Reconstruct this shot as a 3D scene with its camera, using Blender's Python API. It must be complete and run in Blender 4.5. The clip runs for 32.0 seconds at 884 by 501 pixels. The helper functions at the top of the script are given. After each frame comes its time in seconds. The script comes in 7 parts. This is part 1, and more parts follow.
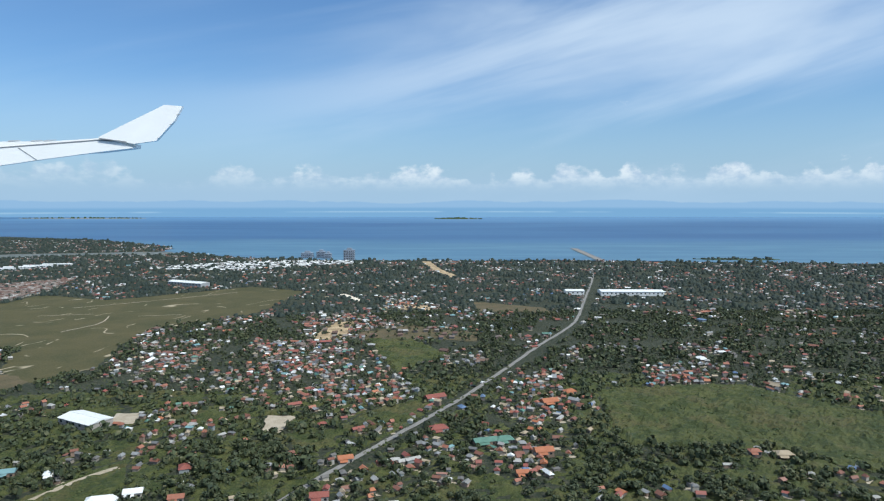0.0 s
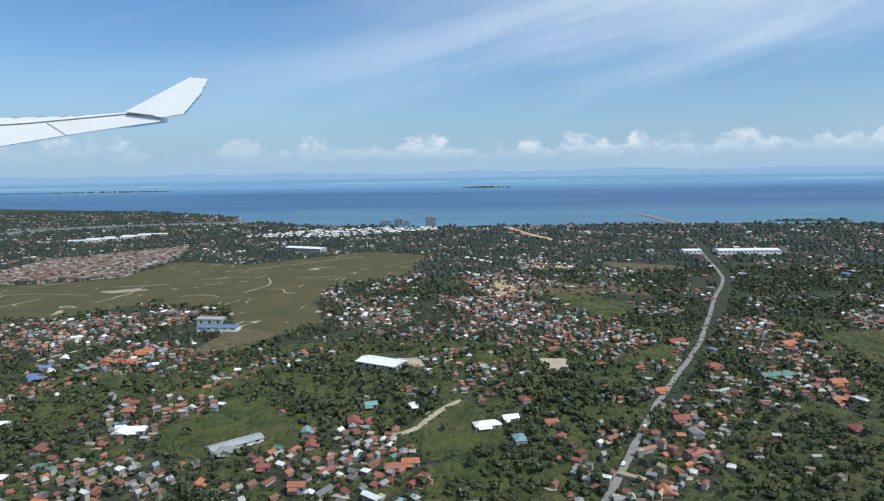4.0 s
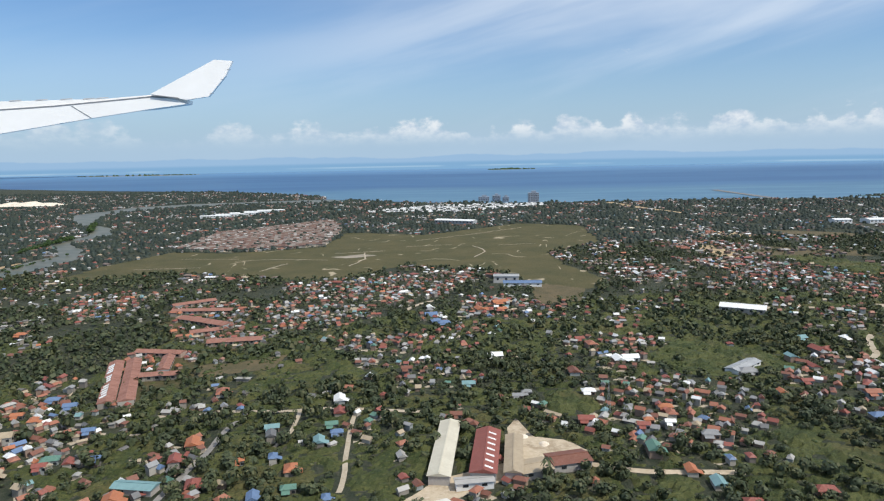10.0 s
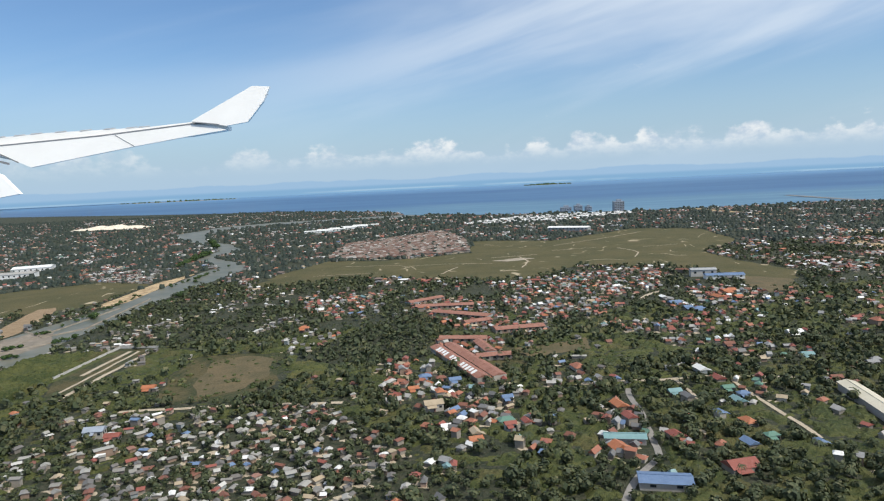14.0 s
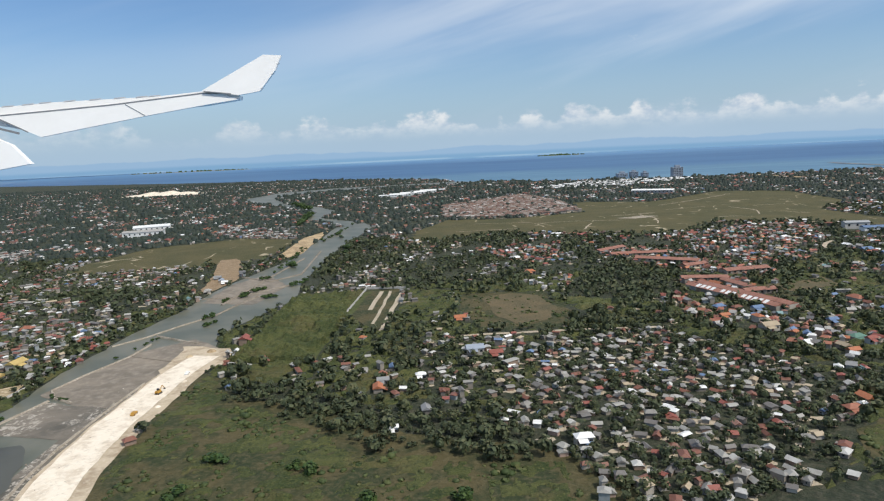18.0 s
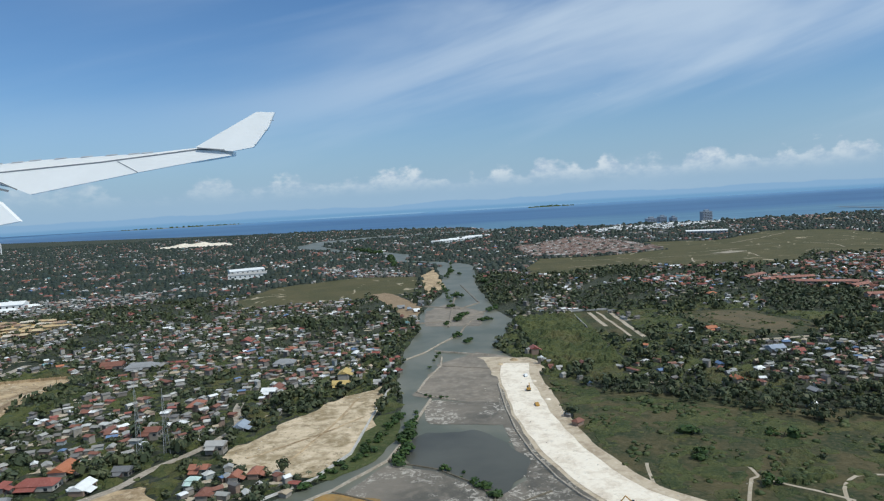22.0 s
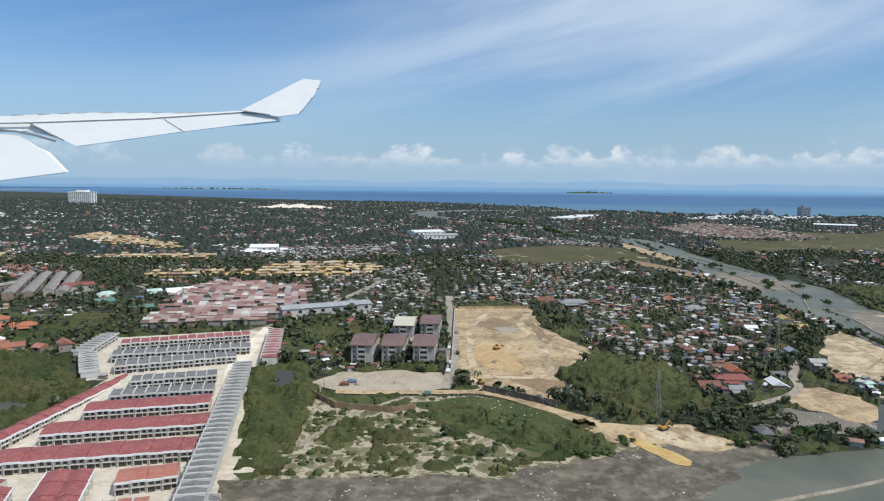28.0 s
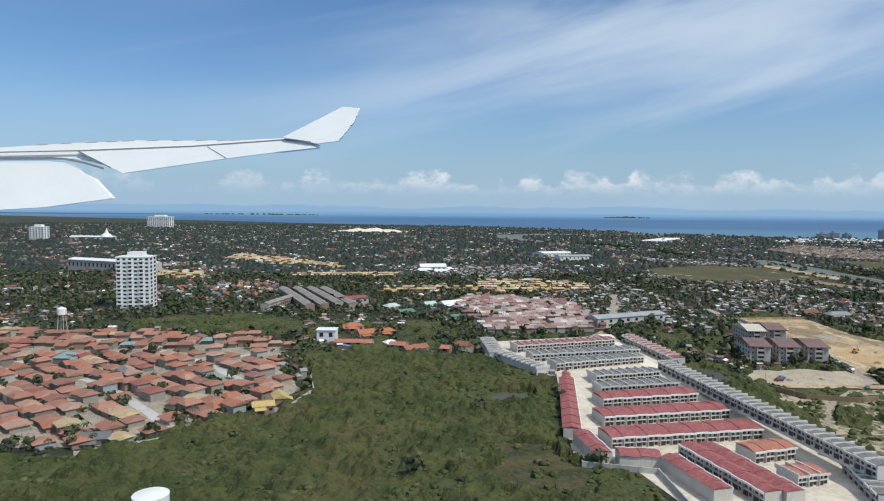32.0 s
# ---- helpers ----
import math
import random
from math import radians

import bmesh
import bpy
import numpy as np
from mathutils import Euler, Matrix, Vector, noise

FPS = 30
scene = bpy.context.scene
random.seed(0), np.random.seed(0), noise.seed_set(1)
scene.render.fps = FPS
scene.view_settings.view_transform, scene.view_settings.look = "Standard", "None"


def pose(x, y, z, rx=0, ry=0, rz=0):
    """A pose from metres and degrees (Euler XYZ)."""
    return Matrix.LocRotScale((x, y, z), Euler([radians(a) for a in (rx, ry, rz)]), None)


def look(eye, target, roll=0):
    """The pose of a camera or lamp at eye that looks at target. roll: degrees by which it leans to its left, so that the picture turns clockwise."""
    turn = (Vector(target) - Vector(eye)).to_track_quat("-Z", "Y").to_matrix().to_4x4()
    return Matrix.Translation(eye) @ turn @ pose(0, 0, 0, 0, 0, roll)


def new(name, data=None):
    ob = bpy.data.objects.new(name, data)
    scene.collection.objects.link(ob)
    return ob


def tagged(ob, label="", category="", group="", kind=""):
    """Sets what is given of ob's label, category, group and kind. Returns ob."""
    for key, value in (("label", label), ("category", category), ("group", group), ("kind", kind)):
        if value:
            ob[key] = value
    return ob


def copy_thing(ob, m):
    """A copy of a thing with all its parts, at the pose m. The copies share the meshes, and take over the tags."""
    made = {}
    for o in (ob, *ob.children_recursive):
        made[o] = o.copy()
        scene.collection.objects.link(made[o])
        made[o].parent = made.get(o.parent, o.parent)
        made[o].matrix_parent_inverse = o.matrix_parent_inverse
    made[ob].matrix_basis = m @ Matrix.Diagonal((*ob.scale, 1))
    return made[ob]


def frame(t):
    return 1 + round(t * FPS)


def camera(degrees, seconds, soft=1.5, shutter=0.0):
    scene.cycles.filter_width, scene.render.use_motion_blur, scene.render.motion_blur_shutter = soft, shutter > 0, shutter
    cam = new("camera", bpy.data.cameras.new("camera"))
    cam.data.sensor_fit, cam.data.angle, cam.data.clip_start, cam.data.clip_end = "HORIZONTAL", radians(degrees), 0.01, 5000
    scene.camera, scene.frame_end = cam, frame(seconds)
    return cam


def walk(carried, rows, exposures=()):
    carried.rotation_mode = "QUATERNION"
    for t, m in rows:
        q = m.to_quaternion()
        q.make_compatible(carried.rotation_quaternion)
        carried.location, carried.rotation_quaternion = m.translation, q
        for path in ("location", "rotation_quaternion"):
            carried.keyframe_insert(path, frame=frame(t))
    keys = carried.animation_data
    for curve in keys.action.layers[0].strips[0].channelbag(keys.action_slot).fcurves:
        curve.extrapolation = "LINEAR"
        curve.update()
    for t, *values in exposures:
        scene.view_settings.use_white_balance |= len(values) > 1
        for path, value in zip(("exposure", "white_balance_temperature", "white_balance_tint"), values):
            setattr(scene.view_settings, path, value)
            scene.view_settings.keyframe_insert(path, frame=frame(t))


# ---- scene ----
cam = camera(68.0, 32.0, soft=1.2)
METRES, EYE, TILT, LEAN, TURN = 1150.0, 112.0, -4.2, 0.0, 0.0
ROWS = [
    (0, 0.0000, 0.0000, 0.0000, 0.00, 0.00, -0.00),
    (0.5, -0.0144, -0.0024, -0.0008, 0.21, 0.96, 0.14),
    (1, -0.0294, -0.0052, -0.0017, 0.43, 1.60, 0.14),
    (1.5, -0.0449, -0.0080, -0.0028, 0.62, 1.76, 0.26),
    (2, -0.0606, -0.0108, -0.0039, 0.67, 0.99, 0.40),
    (2.5, -0.0767, -0.0138, -0.0049, 0.68, -0.68, 0.60),
    (3, -0.0924, -0.0167, -0.0058, 0.62, -1.85, 0.56),
    (3.5, -0.1076, -0.0196, -0.0064, 0.65, -2.66, 0.91),
    (5.5, -0.1715, -0.0313, -0.0091, 0.41, -1.92, 0.21),
    (6, -0.1873, -0.0339, -0.0101, 0.36, -1.83, 0.21),
    (6.5, -0.2032, -0.0365, -0.0112, 0.51, -1.91, 0.72),
    (7, -0.2191, -0.0389, -0.0122, 0.10, -4.05, 0.85),
    (7.5, -0.2346, -0.0412, -0.0130, -0.10, -5.51, 0.52),
    (8, -0.2502, -0.0435, -0.0138, -0.29, -6.38, 0.14),
    (8.5, -0.2659, -0.0460, -0.0148, -0.26, -6.28, 0.33),
    (9, -0.2814, -0.0483, -0.0157, -0.17, -5.72, 0.61),
    (9.5, -0.2970, -0.0506, -0.0166, -0.28, -4.69, 0.44),
    (10, -0.3125, -0.0529, -0.0177, 0.09, -3.97, 1.06),
    (10.5, -0.3276, -0.0552, -0.0189, 0.39, -3.24, 1.42),
    (11, -0.3427, -0.0572, -0.0201, 0.66, -3.03, 1.92),
    (11.5, -0.3585, -0.0595, -0.0214, 0.98, -2.92, 2.32),
    (12, -0.3745, -0.0618, -0.0227, 1.29, -3.10, 2.67),
    (12.5, -0.3901, -0.0640, -0.0239, 1.43, -2.94, 2.91),
    (13, -0.4054, -0.0664, -0.0250, 1.65, -2.52, 2.54),
    (13.5, -0.4206, -0.0688, -0.0260, 1.46, -2.45, 2.48),
    (14, -0.4358, -0.0712, -0.0271, 1.54, -2.21, 2.60),
    (14.5, -0.4511, -0.0737, -0.0283, 1.78, -1.91, 3.05),
    (16.5, -0.5118, -0.0836, -0.0325, 1.41, -3.59, 3.00),
    (17, -0.5270, -0.0862, -0.0332, 1.30, -3.77, 2.98),
    (17.5, -0.5423, -0.0890, -0.0340, 1.12, -4.41, 2.59),
    (18, -0.5575, -0.0916, -0.0349, 0.92, -4.60, 2.55),
    (18.5, -0.5729, -0.0943, -0.0357, 0.55, -5.20, 2.31),
    (19, -0.5883, -0.0970, -0.0367, 0.34, -5.42, 1.93),
    (19.5, -0.6033, -0.0996, -0.0378, 0.26, -4.50, 2.29),
    (20, -0.6181, -0.1021, -0.0388, -0.84, -3.59, 2.75),
    (20.5, -0.6331, -0.1046, -0.0398, -1.66, -2.66, 3.27),
    (21, -0.6486, -0.1071, -0.0409, -1.26, -1.99, 3.26),
    (21.5, -0.6643, -0.1098, -0.0419, -1.10, -0.89, 3.40),
    (22, -0.6796, -0.1124, -0.0428, -1.43, 0.01, 3.39),
    (22.5, -0.6947, -0.1150, -0.0434, -1.51, 0.21, 2.96),
    (23, -0.7099, -0.1177, -0.0440, -1.26, -0.47, 2.38),
    (23.5, -0.7249, -0.1204, -0.0445, -1.33, -1.10, 2.00),
    (24, -0.7400, -0.1231, -0.0450, -1.51, -1.94, 1.34),
    (24.5, -0.7551, -0.1259, -0.0457, -1.86, -3.28, 0.48),
    (26.5, -0.8159, -0.1365, -0.0474, -3.11, -3.19, -1.09),
    (27, -0.8311, -0.1389, -0.0483, -2.99, -1.90, -0.65),
    (27.5, -0.8463, -0.1409, -0.0491, -1.65, -2.59, -0.13),
    (28, -0.8616, -0.1431, -0.0498, -0.86, -1.76, -0.54),
    (28.5, -0.8770, -0.1454, -0.0506, -0.45, -2.15, -0.60),
    (29, -0.8923, -0.1479, -0.0513, -0.06, -1.93, -0.77),
    (29.5, -0.9075, -0.1502, -0.0520, -0.20, -0.82, -1.77),
    (30, -0.9225, -0.1527, -0.0528, 0.18, -1.95, -0.91),
    (30.5, -0.9377, -0.1552, -0.0534, 0.03, -0.64, -1.51),
    (31, -0.9536, -0.1579, -0.0540, 0.01, 1.13, -1.62),
    (31.5, -0.9693, -0.1607, -0.0549, 0.46, 1.56, -0.94),
    (32, -0.9847, -0.1634, -0.0557, 0.65, 0.47, -0.55),
]
walk(cam, [(t, pose(0, 0, EYE, TILT, LEAN, TURN) @ pose(METRES * x, METRES * y, METRES * z, 90 + pitch, roll, yaw)) for t, x, y, z, yaw, pitch, roll in ROWS],
     exposures=[(0.0, 0.02, 6050, 4), (3.0, 0.0, 6150, 5), (6.0, -0.17, 5950, 4), (7.5, -0.18, 6200, 6), (9.0, 0.0, 6600, 9), (11.0, 0.05, 6450, 8), (14.0, 0.09, 6700, 8), (17.0, 0.01, 6620, 9), (18.0, -0.04, 6650, 9), (20.0, -0.26, 6280, 5), (22.8, -0.26, 6050, 4), (24.0, -0.12, 6150, 5), (25.5, -0.11, 6170, 6), (28.0, -0.08, 6250, 7), (30.0, -0.14, 6280, 7), (32.0, -0.12, 6300, 6)])

# ---- light ----
TO_SUN = Vector((0.50, -0.32, 0.80)).normalized()
sun = new("sun", bpy.data.lights.new("sun", "SUN"))
sun.data.energy, sun.data.angle, sun.data.color = 3.45, radians(0.6), (1.0, 0.95, 0.87)
sun.matrix_world = look(TO_SUN * 1000, (0, 0, 0))

world = bpy.data.worlds.new("sky")
scene.world = world
world.use_nodes = True


class Nodes:
    """A short way to write node trees."""

    def __init__(self, tree):
        self.tree = tree
        tree.nodes.clear()

    def add(self, kind):
        return self.tree.nodes.new(kind)

    def link(self, a, b):
        self.tree.links.new(a, b)

    def put(self, socket, value):
        if isinstance(value, bpy.types.NodeSocket):
            self.link(value, socket)
        else:
            socket.default_value = value

    def math(self, op, a, b=0.0, clamp=False):
        n = self.add("ShaderNodeMath")
        n.operation, n.use_clamp = op, clamp
        self.put(n.inputs[0], a), self.put(n.inputs[1], b)
        return n.outputs[0]

    def span(self, value, low, high, to_low=0.0, to_high=1.0):
        n = self.add("ShaderNodeMapRange")
        n.interpolation_type = "SMOOTHSTEP"
        self.put(n.inputs[0], value)
        for i, v in zip((1, 2, 3, 4), (low, high, to_low, to_high)):
            self.put(n.inputs[i], v)
        return n.outputs[0]

    def mix(self, fac, a, b, blend="MIX"):
        n = self.add("ShaderNodeMix")
        n.data_type, n.blend_type = "RGBA", blend
        self.put(n.inputs["Factor"], fac)
        for s, v in ((n.inputs[6], a), (n.inputs[7], b)):
            self.put(s, (*v, 1) if isinstance(v, tuple) and len(v) == 3 else v)
        return n.outputs[2]

    def noise(self, vector, scale, detail=4.0, rough=0.55, warp=0.0):
        n = self.add("ShaderNodeTexNoise")
        if vector is not None:
            self.link(vector, n.inputs["Vector"])
        n.inputs["Scale"].default_value, n.inputs["Detail"].default_value = scale, detail
        n.inputs["Roughness"].default_value, n.inputs["Distortion"].default_value = rough, warp
        return n.outputs["Fac"]

    def ramp(self, fac, stops, steps=False):
        n = self.add("ShaderNodeValToRGB")
        e = n.color_ramp.elements
        n.color_ramp.interpolation = "CONSTANT" if steps else "LINEAR"
        while len(e) < len(stops):
            e.new(0.5)
        for el, (at, c) in zip(e, stops):
            el.position, el.color = at, (*c, 1)
        self.put(n.inputs[0], fac)
        return n.outputs[0]

    def vec(self, x, y, z=0.0):
        n = self.add("ShaderNodeCombineXYZ")
        for s, v in zip(n.inputs, (x, y, z)):
            self.put(s, v)
        return n.outputs[0]


w = Nodes(world.node_tree)
sky = w.add("ShaderNodeTexSky")
sky.sky_type, sky.sun_disc = "NISHITA", False
sky.sun_elevation, sky.sun_rotation = math.asin(TO_SUN.z), math.atan2(TO_SUN.x, TO_SUN.y)
sky.altitude, sky.air_density, sky.dust_density, sky.ozone_density = 100, 1.0, 1.2, 2.0
at = w.add("ShaderNodeSeparateXYZ")
w.link(w.add("ShaderNodeTexCoord").outputs["Generated"], at.inputs[0])
azimuth, rise = w.math("ARCTAN2", at.outputs[0], at.outputs[1]), at.outputs[2]
clear = w.mix(1.0, sky.outputs[0], (0.086, 0.108, 0.131), "MULTIPLY")
clear = w.mix(w.span(rise, -0.02, 0.20, 0.80, 0.0), clear, (0.41, 0.56, 0.74))
# high thin streaks
drift = w.vec(w.math("ADD", w.math("MULTIPLY", azimuth, 1.5), w.math("MULTIPLY", rise, -1.5)), w.math("ADD", w.math("MULTIPLY", rise, 6.5), w.math("MULTIPLY", azimuth, -1.2)), 3.9)
streaks = w.span(w.noise(drift, 1.25, 5, 0.5, 0.35), 0.36, 0.70)
east = w.span(azimuth, -0.45, 0.25, 0.18, 1.0)
veil = w.math("MULTIPLY", w.math("MULTIPLY", streaks, east), w.span(rise, 0.03, 0.16, 0.30, 0.80))
col = w.mix(veil, clear, (0.68, 0.77, 0.90))
# an unseen thin white cloud sheet, added overhead to lighten the shadows
col = w.mix(w.span(rise, 0.34, 0.75, 0.0, 0.55), col, (0.74, 0.79, 0.86))
# a bank of heaped clouds low over the sea
heap = w.vec(w.math("MULTIPLY", azimuth, 30.0), w.math("MULTIPLY", rise, 46.0), 1.7)
tops = w.noise(w.vec(azimuth, 0.0, 5.0), 9.0, 3, 0.6)
ceiling_line = w.math("MULTIPLY_ADD", w.span(tops, 0.3, 0.7), 0.036)
ceiling_line.node.inputs[2].default_value = 0.036
below = w.span(w.math("SUBTRACT", rise, ceiling_line), -0.030, 0.014, 0.20, -0.30)
mass = w.math("ADD", w.noise(heap, 1.0, 7, 0.60), below)
puffs = w.math("MULTIPLY", w.span(w.math("ADD", mass, w.span(azimuth, -0.25, 0.3, 0.0, 0.06)), 0.46, 0.68), w.span(rise, 0.012, 0.046))
bright = w.span(w.noise(heap, 1.5, 5, 0.6), 0.30, 0.66)
col = w.mix(w.math("MULTIPLY", puffs, w.span(azimuth, -0.5, 0.1, 0.45, 0.85)), col, w.mix(bright, (0.50, 0.60, 0.74), (0.88, 0.90, 0.93)))
# haze over the horizon, pale blue hills behind it and the far sea in front of them
col = w.mix(w.span(rise, 0.0, 0.055, 0.55, 0.0), col, (0.42, 0.58, 0.76))
crest = w.math("MULTIPLY_ADD", w.span(w.noise(w.vec(azimuth, 0.0, 2.0), 6.0, 5, 0.55), 0.34, 0.66), 0.0062)
crest.node.inputs[2].default_value = -0.0018
hills = w.span(w.math("SUBTRACT", rise, crest), -0.0012, 0.0012, 0.85, 0.0)
col = w.mix(hills, col, (0.30, 0.475, 0.70))
col = w.mix(w.span(rise, -0.0105, -0.0055, 1.0, 0.0), col, (0.225, 0.41, 0.64))
banks = w.math("MULTIPLY", w.span(w.math("ABSOLUTE", w.math("ADD", rise, 0.0140)), 0.0007, 0.0016, 0.75, 0.0), w.span(w.noise(w.vec(azimuth, 0.0, 8.0), 4.5, 3, 0.6), 0.46, 0.56))
col = w.mix(banks, col, (0.36, 0.54, 0.72))
back = w.add("ShaderNodeBackground")
w.link(col, back.inputs[0])
w.link(back.outputs[0], w.add("ShaderNodeOutputWorld").inputs[0])

# ---- materials ----


def material(name, rough=0.8, metal=0.0, spec=0.3):
    m = bpy.data.materials.new(name)
    m.use_nodes = True
    n = Nodes(m.node_tree)
    b = n.add("ShaderNodeBsdfPrincipled")
    b.inputs["Roughness"].default_value, b.inputs["Metallic"].default_value = rough, metal
    b.inputs["Specular IOR Level"].default_value = spec
    n.link(b.outputs[0], n.add("ShaderNodeOutputMaterial").inputs[0])
    return m, n, b


def bump(n, b, height, strength, distance):
    k = n.add("ShaderNodeBump")
    k.inputs["Strength"].default_value, k.inputs["Distance"].default_value = strength, distance
    n.link(height, k.inputs["Height"])
    n.link(k.outputs[0], b.inputs["Normal"])


def place_of(n):
    return n.add("ShaderNodeNewGeometry").outputs["Position"]


def mottled(name, dark, mid, light, coarse, fine, rough=0.85, relief=0.0, reach=0.3, spec=0.25, low=0.3, high=0.7, spots=0.0):
    """A surface with stains at two scales, in metres given by coarse and fine."""
    m, n, b = material(name, rough, 0.0, spec)
    p = place_of(n)
    big, small = n.noise(p, 1 / coarse, 5, 0.6, 0.4), n.noise(p, 1 / fine, 6, 0.65)
    c = n.mix(n.span(big, low, high), dark, mid)
    c = n.mix(n.math("MULTIPLY", n.span(small, 0.42, 0.75), 0.75), c, light)
    if spots:
        c = n.mix(n.math("MULTIPLY", n.span(n.noise(p, 0.55, 7, 0.72, 0.6), 0.53, 0.66), spots), c, tuple(0.55 * k for k in dark))
    n.link(c, b.inputs["Base Color"])
    if relief:
        bump(n, b, small, relief, reach)
    return m


def island_paint(name, stops, rough=0.55, by_object=False, dirt=0.35, metal=0.0, ribs=0.0):
    """Paint that differs from roof to roof (or wall to wall), weathered."""
    m, n, b = material(name, rough, metal, 0.35)
    r = n.add("ShaderNodeObjectInfo").outputs["Random"] if by_object else n.add("ShaderNodeNewGeometry").outputs["Random Per Island"]
    p = place_of(n)
    c = n.ramp(r, stops, True)
    c = n.mix(n.math("MULTIPLY", n.span(n.noise(p, 0.45, 6, 0.7, 0.5), 0.45, 0.75), dirt), c, (0.09, 0.065, 0.05))
    c = n.mix(n.math("MULTIPLY", n.span(n.noise(p, 2.5, 4, 0.7), 0.5, 0.8), dirt * 0.6), c, (0.42, 0.40, 0.37))
    n.link(c, b.inputs["Base Color"])
    return m


RUST, BRICK, TERRA, ORANGE = (0.205, 0.086, 0.058), (0.27, 0.085, 0.064), (0.33, 0.132, 0.082), (0.42, 0.155, 0.075)
ZINC, PALE, WHITE, SLATE = (0.27, 0.27, 0.27), (0.39, 0.375, 0.35), (0.74, 0.74, 0.72), (0.15, 0.15, 0.15)
GREEN, TEAL, BLUE, TAN = (0.11, 0.22, 0.17), (0.19, 0.32, 0.33), (0.13, 0.20, 0.33), (0.40, 0.32, 0.22)
MIXED = [(0, RUST), (0.18, ZINC), (0.30, BRICK), (0.45, PALE), (0.54, TERRA), (0.685, WHITE), (0.74, SLATE), (0.835, TAN), (0.905, TEAL), (0.925, GREEN), (0.95, BLUE), (0.97, ORANGE)]
GREYS = [(0, (0.24, 0.23, 0.21)), (0.16, (0.34, 0.33, 0.30)), (0.36, (0.50, 0.49, 0.46)), (0.46, (0.15, 0.14, 0.13)), (0.63, WHITE), (0.70, RUST), (0.86, TAN), (0.92, BRICK), (0.96, BLUE), (0.98, (0.30, 0.16, 0.12))]
REDS = [(0, (0.30, 0.145, 0.10)), (0.26, (0.37, 0.18, 0.125)), (0.46, (0.26, 0.125, 0.092)), (0.60, (0.40, 0.24, 0.175)), (0.76, (0.36, 0.145, 0.09)), (0.88, (0.27, 0.095, 0.075)), (0.94, (0.44, 0.33, 0.19)), (0.985, TEAL)]
PINKS = [(0, (0.25, 0.135, 0.115)), (0.22, (0.34, 0.245, 0.22)), (0.42, (0.18, 0.11, 0.10)), (0.55, (0.40, 0.33, 0.30)), (0.72, (0.30, 0.19, 0.165)), (0.88, (0.55, 0.51, 0.48)), (0.95, ZINC)]
FADED = [(0, (0.165, 0.100, 0.078)), (0.3, (0.18, 0.138, 0.115)), (0.55, (0.12, 0.070, 0.058)), (0.75, (0.23, 0.20, 0.175)), (0.93, (0.40, 0.375, 0.35))]
SANDS = [(0, (0.50, 0.37, 0.20)), (0.35, (0.55, 0.43, 0.26)), (0.6, (0.42, 0.30, 0.18)), (0.78, (0.30, 0.20, 0.14)), (0.90, (0.56, 0.49, 0.39))]
CHALK = [(0, WHITE), (0.4, (0.68, 0.68, 0.67)), (0.65, PALE), (0.85, ZINC)]
WALLS = [(0, (0.30, 0.27, 0.23)), (0.3, (0.20, 0.18, 0.16)), (0.5, (0.42, 0.39, 0.34)), (0.66, (0.28, 0.20, 0.15)), (0.86, (0.32, 0.35, 0.35)), (0.95, (0.42, 0.30, 0.24))]
M = {
    "mixed": island_paint("roof_mixed", MIXED), "greys": island_paint("roof_greys", GREYS), "reds": island_paint("roof_reds", REDS, 0.8),
    "pinks": island_paint("roof_pinks", PINKS, 0.8), "sands": island_paint("roof_sands", SANDS, 0.8), "faded": island_paint("roof_faded", FADED, 0.8), "chalk": island_paint("roof_chalk", CHALK, 0.7), "walls": island_paint("house_walls", WALLS, 0.85),
    "mixed_one": island_paint("roof_mixed_sheet", MIXED, by_object=True), "greys_one": island_paint("roof_grey_sheet", GREYS, by_object=True),
    "reds_one": island_paint("roof_red_tile", REDS, 0.8, by_object=True), "walls_one": island_paint("house_wall_render", WALLS, 0.85, by_object=True),
}
M["earth"] = mottled("earth", (0.026, 0.036, 0.021), (0.046, 0.053, 0.031), (0.112, 0.100, 0.070), 14, 2.4, relief=1.0, reach=1.6, low=0.32, high=0.70, spots=0.5)


def field_material():
    """Brown-green grassland with thin worn paths."""
    m, n, b = material("grass", 0.85, 0.0, 0.2)
    p = place_of(n)
    s = n.add("ShaderNodeMapping")
    s.inputs["Scale"].default_value = (1.0, 0.55, 1)
    n.link(p, s.inputs[0])
    fine = n.noise(p, 0.75, 6, 0.65)
    veins = n.math("ABSOLUTE", n.math("SUBTRACT", n.noise(s.outputs[0], 1 / 55, 2, 0.5, 0.6), 0.5))
    c = n.mix(n.span(n.noise(p, 1 / 34, 5, 0.6, 0.4), 0.3, 0.7), (0.056, 0.059, 0.023), (0.096, 0.083, 0.036))
    c = n.mix(n.math("MULTIPLY", n.span(fine, 0.42, 0.75), 0.75), c, (0.142, 0.115, 0.060))
    worn = n.math("MULTIPLY", n.span(veins, 0.003, 0.011, 0.9, 0.0), n.span(n.noise(p, 1 / 28, 2), 0.52, 0.60))
    c = n.mix(worn, c, (0.42, 0.35, 0.24))
    n.link(c, b.inputs["Base Color"])
    bump(n, b, fine, 0.5, 0.3)
    return m


